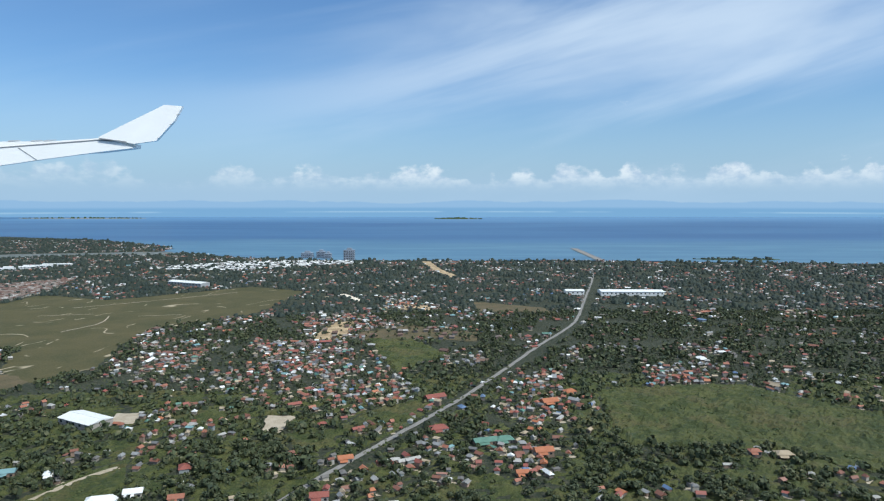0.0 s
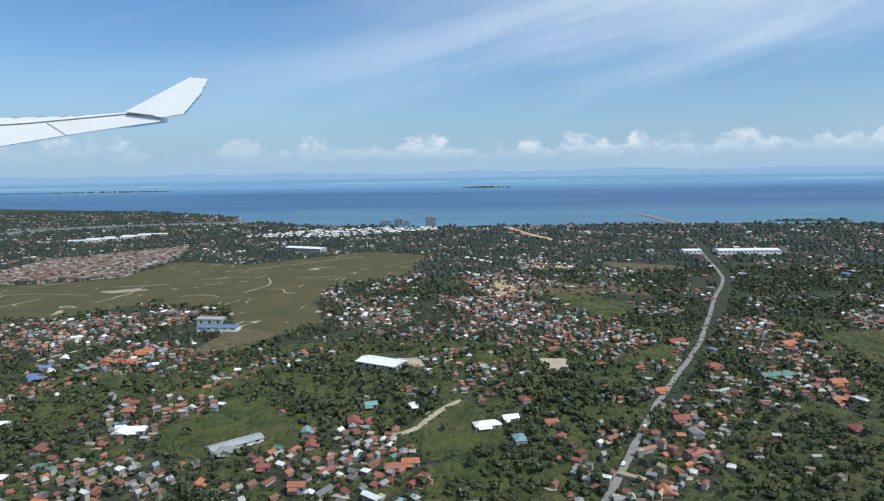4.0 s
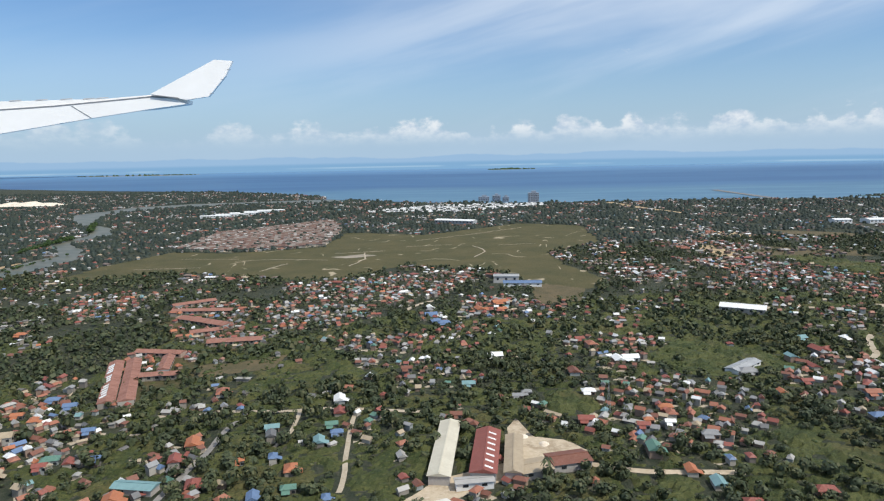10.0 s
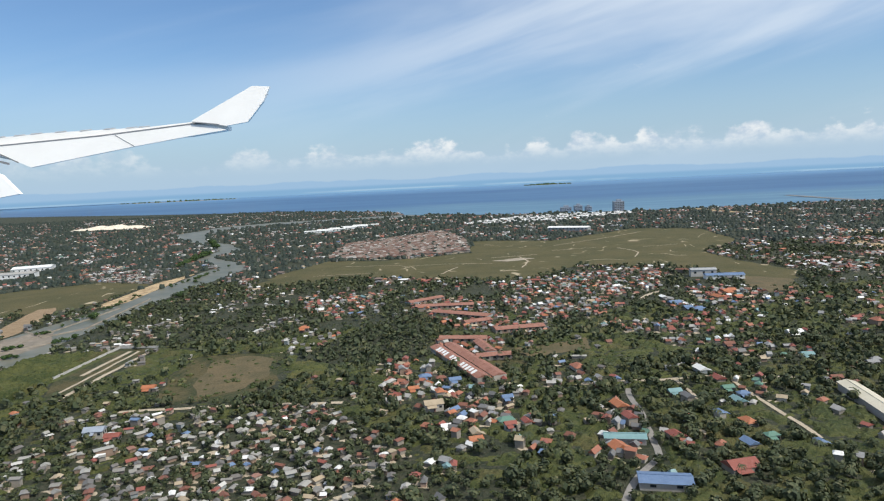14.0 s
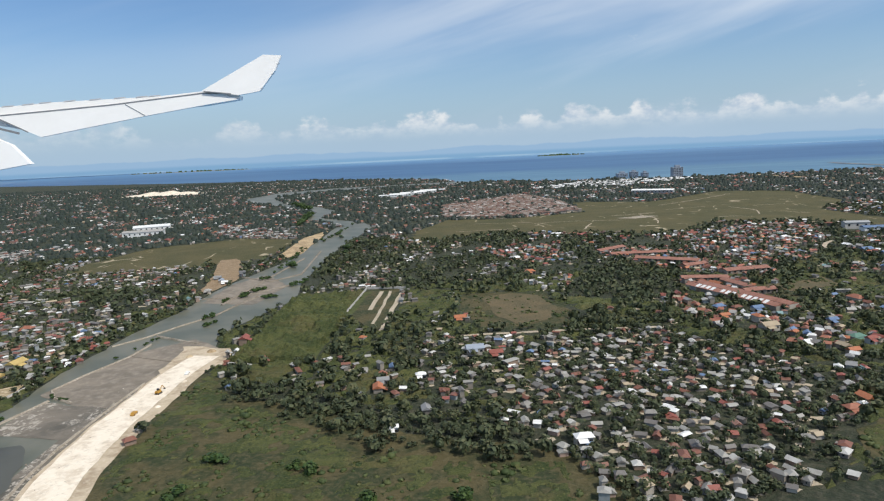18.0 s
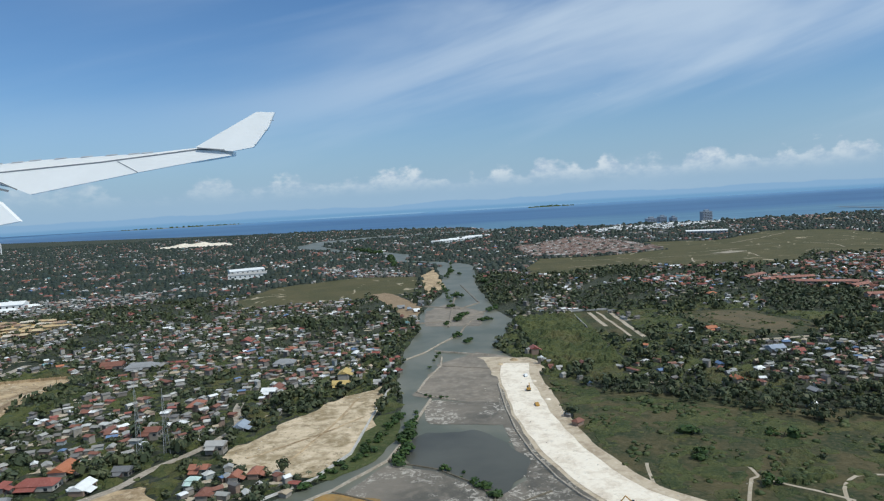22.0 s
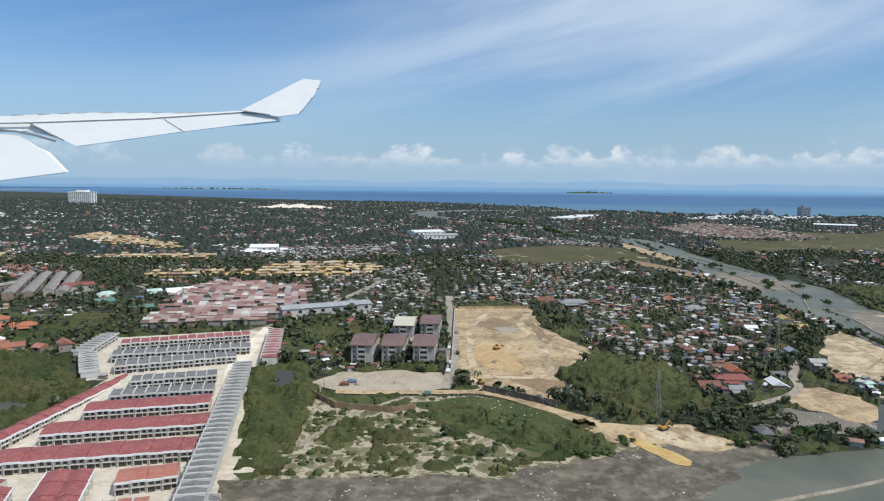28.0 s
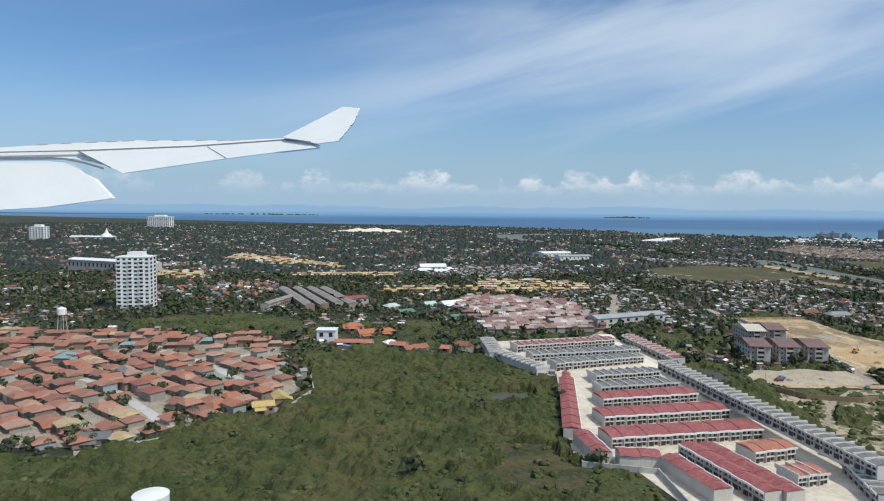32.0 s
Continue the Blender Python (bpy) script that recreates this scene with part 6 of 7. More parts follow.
notable(-1129, 167, 8.1, 5.5, "green")
notable(-1134, 456, 14.1, 7.1, "white")
notable(-1155, 454, 16.1, 8.0, "slate")
notable(-1157, 96, 6.5, 4.4, "white")
notable(-1177, 129, 10.6, 7.2, "orange")
notable(-1169, 118, 11.6, 7.9, "orange")
notable(-1161, 123, 9.4, 6.4, "orange")
notable(-1146, 85, 12.4, 6.2, "terra")
notable(-1126, 86, 8.3, 5.7, "terra")
notable(-1144, 215, 9.0, 6.1, "mint")
notable(-1187, -1, 7.6, 5.1, "yellow")
notable(-1184, 8, 7.9, 5.4, "yellow")
notable(-1224, -26, 8.7, 5.9, "slate")
notable(-1273, 57, 9.4, 6.4, "teal")
notable(-1246, 41, 9.7, 6.6, "slate")
# ---- the aircraft wing ----
# It travels with the camera. As nothing but the camera may move, it stands once, far out over the sea and large,
# so that it keeps nearly the same direction from every place on the path. Its parts are given from the winglet's tip.
wing = thing("aircraft_wing", "white airliner wing with an upturned winglet and lowered flaps", "aircraft wing", pose(-1783, 4620, 770))
M["wing"] = mottled("wing_paint", (0.78, 0.765, 0.73), (0.83, 0.815, 0.78), (0.80, 0.785, 0.75), 300, 60, 0.4)
M["seam"] = mottled("panel_seam", (0.16, 0.17, 0.18), (0.20, 0.21, 0.22), (0.25, 0.25, 0.26), 50, 10, 0.6)
M["wing_metal"] = mottled("bare_wing_metal", (0.40, 0.41, 0.42), (0.48, 0.49, 0.50), (0.56, 0.56, 0.57), 200, 40, 0.35)


def plate(name, outline, y0, y1, mat, label="", lean=0.5):
    """A thick panel with the outline given in the wing's own span and height, leaning away towards its top."""
    g = Geo()
    g.solid([(x, y0 + lean * z, z) for x, z in outline], [(x, y1 + lean * z, z) for x, z in outline])
    me = g.mesh(name, mat)
    bm = bmesh.new()
    bm.from_mesh(me)
    bmesh.ops.recalc_face_normals(bm, faces=bm.faces)
    bm.to_mesh(me)
    bm.free()
    return part(name, me, wing, label)


def line_of(name, pts, wide, y, label=""):
    """A thin dark seam along the given points."""
    plate(name, list(pts) + [(x, z - wide) for x, z in reversed(pts)], y, y + 6, "seam", label)


plate("main_panel", [(-3674, -392), (-2065, -273), (-1590, -249), (-1166, -246), (-854, -243), (-520, -221), (-401, -240), (-284, -266), (-284, -293), (-530, -323), (-1000, -345), (-1705, -448), (-1858, -410), (-1990, -386), (-3674, -410)], -10, 60, "wing")
plate("aileron", [(-1964, -333), (-1171, -294), (-522, -240), (-401, -246), (-286, -294), (-530, -324), (-913, -378), (-1609, -488), (-1700, -450)], -40, -12, "wing", "white trailing-edge aileron")
plate("winglet", [(-531, -222), (-322, -102), (-126, 11), (0, 0), (-37, -106), (-134, -246), (-281, -267), (-412, -243)], -60, -30, "wing", "swept white winglet")
plate("flap", [(-3674, -410), (-2083, -412), (-1994, -421), (-1909, -456), (-1847, -498), (-1761, -533), (-1605, -664), (-2049, -727), (-2600, -764), (-3799, -764)], -110, -70, "wing", "lowered white flap")
line_of("hinge_line", [(-3600, -372), (-1964, -326), (-1171, -287), (-522, -234), (-401, -240)], 9, -42, "dark hinge line")
line_of("spoiler_gap", [(-1060, -290), (-913, -374)], 5, -42)
line_of("aileron_gap", [(-1964, -329), (-1705, -446)], 8, -42, "dark gap between aileron and wing")
line_of("flap_gap", [(-3674, -396), (-2083, -384), (-1990, -390), (-1858, -414), (-1709, -454)], 14, -124, "dark gap above the flap")
line_of("winglet_seam", [(-520, -226), (-412, -240), (-330, -252)], 7, -62, "dark joint at the winglet's foot")
for x, z in ((-20, -60), (-56, -130), (-120, -226)):
    plate("static_wick", [(x - 8, z), (x + 16, z + 1), (x + 16, z - 1), (x - 8, z - 2)], -62, -58, "seam")
for x, z in ((-2250, -283), (-2080, -271), (-1900, -262), (-1760, -255), (-1640, -249), (-1469, -245), (-1290, -243), (-1122, -241), (-967, -240), (-877, -238)):
    plate("slat_bracket", [(x - 40, z - 6), (x + 40, z - 1), (x + 40, z + 5), (x - 36, z + 2)], -13, -6, "wing_metal", "grey bracket on the leading edge")

# ---- far islands ----


def low_island(label, x, y, wide, high):
    o = thing("island", label, "island", pose(x, y, 0.3))
    g = Geo()
    n = 40
    rim = [(wide / 2 * math.cos(2 * math.pi * k / n), wide * 0.06 * math.sin(2 * math.pi * k / n)) for k in range(n)]
    g.solid([(a, b, -1) for a, b in rim], [(a * 0.98, b * 0.98, 0.5) for a, b in rim])
    part("beach", g.mesh("beach", "sand"), o)
    g = Geo()
    for k in range(60):
        a = wide * 0.47 * rng.uniform(-1, 1)
        s = high * rng.uniform(0.5, 1.0) * (1 - 0.6 * abs(a) / (wide * 0.5))
        g.rod((a, 0, 0), (a + 2, 0, s), 9, 5, 7)
    tagged(part("trees", g.mesh("trees", "mangrove"), o), kind="stuff")


low_island("low wooded island far out at sea", 110, 4420, 330, 14)
low_island("long low island far out at sea", -2500, 4560, 900, 12)
patch("islet", "low wooded islet off the shore", "mangrove", [(493, 1290), (560, 1310), (666, 1283), (640, 1262), (520, 1268)], 0.6, WOOD, 4)
ribbon("pier", "grey stone pier reaching into the sea", "asphalt", [(306, 1262), (312, 1420), (318, 1580)], 16, 1.2, None, 1.5, "pier")
ribbon("shore_road", "pale strip of a straight road to the shore", "sand", [(20, 980), (-10, 1100), (-30, 1240)], 16, 0.14)

# ---- houses, trees and bushes over the plain ----


def near_line(x):
    return np.clip(-80 + (np.asarray(x) + 1132) * 0.2385, -85, 190)


def in_sight(x, y):
    return (x > -1180 - 0.76 * (y + 192)) & (x < 0.76 * y + 40) & (y > near_line(x) - 25)


def wave(x, y, size, seed):
    """Smooth random field between 0 and 1, by a sum of waves of about the given size."""
    r = np.random.default_rng(seed)
    out = np.zeros(np.shape(x))
    for k in range(14):
        a, f, p = r.uniform(0, 2 * np.pi), r.uniform(0.6, 1.9) * 2 * np.pi / size, r.uniform(0, 2 * np.pi)
        out += np.sin((np.cos(a) * x + np.sin(a) * y) * f + p)
    return 0.5 + 0.5 * np.clip(out / 6.0, -1, 1)


def jittered(x0, x1, y0, y1, step, seed):
    r = np.random.default_rng(seed)
    gx, gy = np.meshgrid(np.arange(x0, x1, step), np.arange(y0, y1, step), indexing="ij")
    x, y = gx.ravel() + r.uniform(-0.45, 0.45, gx.size) * step, gy.ravel() + r.uniform(-0.45, 0.45, gx.size) * step
    keep = in_sight(x, y)
    return x[keep], y[keep]


# crowded quarters of the suburb: coloured roofs, then grey tin roofs


def quarter(code, *ring):
    """Sets the density of building in one quarter, where the land is still free."""
    before = ZONE.copy()
    mark(smooth_ring(ring, 14), code)
    ZONE[(before != FREE) & (ZONE == code)] = before[(before != FREE) & (ZONE == code)]


quarter(DENSE, (-299, 227), (-292, 284), (-271, 269), (-268, 227), (-249, 200), (-237, 182), (-246, 154), (-263, 142), (-281, 150), (-299, 142), (-311, 154), (-303, 175))
quarter(DENSE, (-361, 386), (-311, 372), (-280, 366), (-277, 312), (-312, 322), (-345, 318))
quarter(DENSE, (-380, 356), (-360, 347), (-355, 302), (-371, 306))
quarter(DENSE, (-537, 226), (-504, 202), (-494, 170), (-485, 147), (-493, 127), (-514, 122), (-510, 150), (-536, 168))
quarter(DENSE, (-463, 220), (-442, 194), (-448, 172), (-466, 182))
quarter(DENSE, (-478, 440), (-400, 460), (-335, 490), (-363, 362), (-438, 290), (-470, 312))
quarter(DENSE, (-624, 412), (-564, 410), (-558, 327), (-598, 326))
quarter(DENSE, (-452, 159), (-436, 158), (-447, 94), (-466, 95))
quarter(DENSE, (-511, 107), (-490, 103), (-492, 84), (-521, 86))
quarter(DENSE, (-155, 529), (-80, 510), (-26, 486), (-22, 358), (-64, 329), (-113, 369))
quarter(DENSE, (43, 419), (80, 434), (63, 304), (37, 248), (12, 270))
quarter(DENSE, (139, 450), (241, 449), (193, 368), (122, 368))
quarter(DENSE, (-140, 672), (-34, 605), (-61, 506), (-131, 552))
quarter(DENSE, (-290, 608), (-150, 468), (-142, 406), (-204, 435))
quarter(DENSE, (-309, 270), (-255, 278), (-247, 208), (-287, 193))
quarter(DENSE, (-206, 239), (-143, 232), (-157, 163), (-216, 163))
quarter(DENSE, (-172, 456), (-83, 435), (-104, 383), (-178, 384))
quarter(DENSE, (-9, 306), (20, 306), (-74, 163), (-96, 163))
quarter(DENSE, (-431, 280), (-390, 289), (-338, 203), (-377, 203))
quarter(CROWD, (-661, 164), (-609, 156), (-587, 112), (-546, 148), (-510, 103), (-557, 26), (-610, 42), (-654, 103))
quarter(CROWD, (-592, 150), (-569, 156), (-541, 131), (-532, 86), (-570, 88))
quarter(CROWD, (-975, 234), (-972, 332), (-900, 290), (-810, 222), (-806, 143), (-830, 136), (-861, 117), (-908, 126))
quarter(CROWD, (-926, 132), (-860, 170), (-822, 150), (-850, 92), (-870, 64), (-893, 62), (-922, 92))
quarter(CROWD, (-1090, 300), (-1040, 330), (-992, 320), (-988, 200), (-1010, 128), (-1040, 172), (-1062, 225))
quarter(CROWD, (-960, 420), (-900, 440), (-850, 400), (-830, 300), (-900, 300), (-960, 340))
quarter(CROWD, (-1200, 480), (-1050, 520), (-1000, 430), (-1090, 380), (-1180, 420))
quarter(DENSE, (-1340, 330), (-1260, 330), (-1250, 250), (-1330, 250))
quarter(CROWD, (-900, 640), (-800, 620), (-800, 520), (-900, 560))
patch("shanty_quarter", "", None, [(-622, 90), (-600, 150), (-560, 165), (-530, 130), (-520, 80), (-554, 40), (-584, 20), (-612, 30)], 0, SHANTY, 0)
patch("field", "rough brown-green lot behind crowded houses", "meadow", [(-541, 44), (-535, 62), (-524, 66), (-505, 68), (-497, 58), (-496, 40), (-520, 34)], 0.065, GRASS, 3)
patch("village", "pale trodden ground of a tiled village", "gravel", [(-1345, 122), (-1290, 116), (-1216, 108), (-1196, 84), (-1193, 52), (-1181, 24), (-1187, 4), (-1200, -10), (-1222, -30), (-1300, -30), (-1360, 40)], 0.07, VILLAGE, 2)
for p0, p1, units in (((-1180, 92), (-1164, 91), 4), ((-1157, 88), (-1150, 86.5), 2), ((-1183, 124), (-1175, 124), 2), ((-1136, 82), (-1132, 81), 1)):
    tile_terrace(p0, p1, 4.6, units, "short terrace with bright orange roofs at the marsh's edge", "orangeroof", 2.0)
shed("house", "tall white three-storey house at the marsh's edge", (-1189, 102), (-1181, 102), 6.5, 5.2, 0.25, "white", "white", "house")
patch("scrub", "light green scrub between a village and a high-rise block", "marsh", [(-1282, 128), (-1236, 116), (-1206, 118), (-1196, 126), (-1206, 158), (-1236, 178), (-1275, 168), (-1292, 150)], 0.08, SCRUB, 5)
patch("pink_quarter", "", None, [(-1129, 205), (-1120, 262), (-1060, 235), (-1054, 165), (-1066, 130), (-1115, 124)], 0, PINK, 0)
patch("far_estate", "dusty ground of a far housing estate", "dirt", [(-653, 645), (-657, 800), (-532, 951), (-496, 818), (-491, 660), (-582, 622)], 0.09, PINK, 0)
for p0, p1 in (((-1247, 272), (-1212, 194)), ((-1238, 274), (-1205, 199)), ((-1229, 275), (-1198, 206)), ((-1220, 276), (-1189, 202)), ((-1233, 192), (-1226, 232))):
    tile_terrace(p0, p1, 5.2, 14, "long terrace of tall narrow houses with grey-brown roofs", "dustroof", 3.4)
shed("hall", "hall with a dull red roof beside terraces", (-1193, 214), (-1181, 224), 9, 3.6, 1.2, "brick", "flatwall", "hall")
for pts in ([(-1113, 322), (-1108, 352), (-1075, 374), (-1042, 356), (-1026, 334), (-1034, 300), (-1062, 286), (-1106, 280)], [(-1398, 352), (-1340, 364), (-1350, 400), (-1412, 432)], [(-1393, 560), (-1340, 520), (-1250, 470), (-1240, 492), (-1330, 580), (-1400, 640)], [(-1275, 378), (-1180, 386), (-1180, 412), (-1275, 410)], [(-1180, 276), (-1111, 298), (-1111, 318), (-1180, 298)]):
    patch("building_lots", "yellow soil of new building lots", "yellow_sand", pts, 0.11, TERRACE, 4)
patch("white_quarter", "", None, [(-500, 1090), (-452, 1170), (-330, 1245), (-178, 1250), (-160, 1190), (-334, 1070)], 0, CHALKY, 0)


def in_rows(code, turn, along, across, gap, seed, slip=0.06):
    """Places in straight rows over one quarter of the plan, with some left out."""
    r = np.random.default_rng(seed)
    u, v = np.meshgrid(np.arange(-1500, 1500, along), np.arange(-1500, 1500, across), indexing="ij")
    u, v = u.ravel() + r.uniform(-slip, slip, u.size) * along, v.ravel() + r.uniform(-slip, slip, v.size) * across
    x, y = -900 + u * math.cos(turn) - v * math.sin(turn), 500 + u * math.sin(turn) + v * math.cos(turn)
    keep = (zone_at(x, y) == code) & in_sight(x, y) & (r.random(x.size) > gap)
    return x[keep], y[keep]


for line in ([(-1300, 112), (-1258, 88), (-1225, 62), (-1197.5, 27)], [(-1330, 80), (-1282, 54), (-1244, 24), (-1210, -14)], [(-1225, 62), (-1206, 78)]):
    ribbon("village_street", "pale concrete street through a tiled village", "concrete", line, 3.4, 0.12, BARE)


def open_land(x, y):
    """0 on grassy clearings of the suburb, 1 elsewhere."""
    return np.clip((0.78 - wave(x, y, 75, 14)) * 14, 0, 1)


sx, sy = jittered(-2400, 1300, -120, 1900, 4.6, 21)
sz = zone_at(sx, sy)
thick = wave(sx, sy, 90, 3) * 0.65 + wave(sx, sy, 34, 4) * 0.35
chance = np.select([sz == FREE, sz == SHANTY, sz == CHALKY, sz == DENSE, sz == CROWD], [np.clip((thick - 0.46) * 2.4, 0.055, 0.70) * np.where(sy > 520, 0.50, 0.58) * open_land(sx, sy), np.clip(thick * 1.5 + 0.12, 0.5, 0.92), 0.30, np.clip(thick * 1.7 - 0.36, 0.13, 0.74), np.clip(thick * 1.9 - 0.38, 0.14, 0.80)], 0.0)
keep = rng.random(sx.size) < chance
slant, level = in_rows(VILLAGE, -0.72, 6.0, 8.0, 0.15, 71, 0.14), in_rows(VILLAGE, 0.13, 6.0, 8.0, 0.15, 70, 0.14)
vx, vy = np.concatenate([slant[0][slant[1] < 72], level[0][level[1] >= 78]]), np.concatenate([slant[1][slant[1] < 72], level[1][level[1] >= 78]])
px, py = in_rows(PINK, 0.20, 3.7, 6.8, 0.12, 72)
ex, ey = in_rows(TERRACE, 0.12, 4.6, 15.0, 0.18, 73)
late = (ex < -300) | (rng.random(ex.size) < 0.35)
ex, ey = ex[late], ey[late]
hx, hy = np.concatenate([sx[keep], vx, px, ex]), np.concatenate([sy[keep], vy, py, ey])
hz = zone_at(hx, hy)
dn = hy - near_line(hx)
n = hx.size
turn = np.floor(wave(hx, hy, 300, 9) * 6) * 0.5 + rng.normal(0, 0.12, n) + rng.integers(0, 2, n) * np.pi / 2
turn = np.select([hz == VILLAGE, hz == PINK, hz == TERRACE], [np.where(hy < 75, -0.72, 0.13) + rng.normal(0, 0.09, n) + (rng.random(n) < 0.18) * np.pi / 2, np.full(n, 0.20), np.full(n, 0.12)], turn)
wid, dep, hei = rng.uniform(2.8, 5.4, n), rng.uniform(2.4, 4.0, n), rng.uniform(1.1, 1.6, n) + (rng.random(n) < 0.08) * 1.3
wid = np.where(rng.random(n) < 0.05, wid * 2.0, wid)
large = np.where((hy > 450) & (rng.random(n) < 0.16), rng.uniform(1.3, 2.4, n), 1.0)
wid, dep = wid * large * 0.84, dep * large * 0.84
wid = np.select([hz == VILLAGE, hz == PINK, hz == TERRACE, hz == SHANTY], [rng.uniform(4.4, 5.8, n), np.full(n, 3.5), rng.uniform(3.4, 4.3, n), rng.uniform(2.2, 4.6, n)], wid)
dep = np.select([hz == VILLAGE, hz == PINK, hz == TERRACE, hz == SHANTY], [rng.uniform(4.4, 5.2, n), np.full(n, 3.3), np.full(n, 5.0), rng.uniform(1.8, 3.4, n)], dep)
hei = np.select([hz == VILLAGE, hz == PINK, hz == TERRACE, hz == SHANTY], [1.7 + (rng.random(n) < 0.2) * 1.3, np.full(n, 2.5), np.full(n, 1.9), rng.uniform(0.9, 1.35, n)], hei)
wid, dep = np.where(hz == CHALKY, rng.uniform(4, 10, n), wid), np.where(hz == CHALKY, rng.uniform(3, 5, n), dep)
style = np.select([(hz == SHANTY) | (hz == CROWD), hz == VILLAGE, hz == PINK, hz == TERRACE, hz == CHALKY], [1, 2, 3, 4, 5], 0)
# a grey tin-roofed side of the suburb around the shanty quarter
style = np.where((style == 0) & (hz != DENSE) & (hy < 450) & ((wave(hx, hy, 260, 12) > 0.62) | ((hx < -540) & (hz != DENSE) & (rng.random(n) < 0.72))), 1, style)

style = np.where((style == 3) & (hy > 600) | (style == 4) & (hx > -300), 6, style)
style = np.where((style == 0) & (hy > 450) & (rng.random(n) < 0.42), np.where(rng.random(n) < 0.28, 5, 6), style)
small = np.where(style == 1, 0.70, np.where((hz == DENSE) | (hz == FREE), 0.76, 1.0))
wid, dep = wid * small, dep * small
turn = turn + np.where(style == 1, rng.normal(0, 0.35, n), 0.0)

# houses beside the path stand as things of their own
order = np.argsort(dn + rng.uniform(0, 60, n))
single = np.zeros(n, bool)
single[order[:190]] = True
ROOFS = ["mixed_one", "greys_one", "reds_one", "reds_one", "reds_one", "greys_one", "greys_one"]
HOUSE_LABEL = ["small suburban house with a weathered sheet roof among trees", "small house with a grey tin roof in a crowded quarter", "village house with an orange tiled hip roof"]


def house(kind, roof):
    """A small house about 5 by 4 m, in one of four plans."""
    o = thing("house", HOUSE_LABEL[min(kind[1], 2)], "house", None, "houses of the suburb")
    a, b, h = ((2.4, 1.8, 1.9), (2.8, 2.0, 3.4), (2.1, 1.7, 1.7), (3.0, 1.9, 2.0))[kind[0]]
    g = Geo()
    g.box(-a, a, -b, b, 0, h)
    if kind[0] == 3:
        g.box(-a * 0.5, a * 0.3, -b - 1.6, -b, 0, h - 0.3)
    part("wall", g.mesh("wall", "walls_one"), o)
    g = Geo()
    g.gable(-a - 0.5, a + 0.5, -b - 0.55, b + 0.55, h, h + 1.15, 0, 1.6 if kind[0] in (1, 3) or kind[1] == 2 else 0.0)
    part("roof", g.mesh("roof", roof), o)
    if kind[0] in (0, 3):
        g = Geo()
        g.solid([(-a, -b - 1.7, h - 0.75), (a * 0.5, -b - 1.7, h - 0.75), (a * 0.5, -b, h - 0.25), (-a, -b, h - 0.25)], [(-a, -b - 1.7, h - 0.68), (a * 0.5, -b - 1.7, h - 0.68), (a * 0.5, -b, h - 0.18), (-a, -b, h - 0.18)])
        part("lean_to_roof", g.mesh("lean_to_roof", roof), o)
    g = Geo()
    g.box(-0.4, 0.4, -b - 0.06, -b, 0, 1.5)
    part("door", g.mesh("door", "brownroof"), o)
    g = Geo()
    g.box(-0.45, 0.45, -0.06, 0, 0, 0.8)
    me = g.mesh("window", "glass")
    for px in (-a * 0.62, a * 0.62):
        part("window", me, o, at=pose(px, -b, h - 1.3))
    part("window", me, o, at=pose(a, 0, h - 1.3, 0, 0, 90))
    return o


made = {}
for i in np.flatnonzero(single):
    key = (int(rng.integers(0, 4)), int(style[i]))
    m = pose(hx[i], hy[i], 0.05, 0, 0, math.degrees(turn[i])) @ Matrix.Diagonal((wid[i] / 4.9, dep[i] / 3.7, 0.62, 1))
    if key in made:
        copy_thing(made[key], m @ Matrix.Diagonal((*(1 / k for k in made[key].scale), 1)))
    else:
        made[key] = house(key, ROOFS[key[1]])
        made[key].matrix_basis = m

# the others, quarter by quarter
WALL_V = np.array([(-0.5, -0.5, 0), (0.5, -0.5, 0), (0.5, 0.5, 0), (-0.5, 0.5, 0), (-0.5, -0.5, 1), (0.5, -0.5, 1), (0.5, 0.5, 1), (-0.5, 0.5, 1)])
ROOF_V = np.array([(-0.59, -0.66, 1), (0.59, -0.66, 1), (0.59, 0.66, 1), (-0.59, 0.66, 1), (-0.59, 0, 1), (0.59, 0, 1)])
HOUSE_T = np.array([(0, 1, 5), (0, 5, 4), (1, 2, 6), (1, 6, 5), (2, 3, 7), (2, 7, 6), (3, 0, 4), (3, 4, 7), (8, 9, 13), (8, 13, 12), (9, 10, 13), (10, 11, 12), (10, 12, 13), (11, 8, 12), (8, 11, 10), (8, 10, 9)])
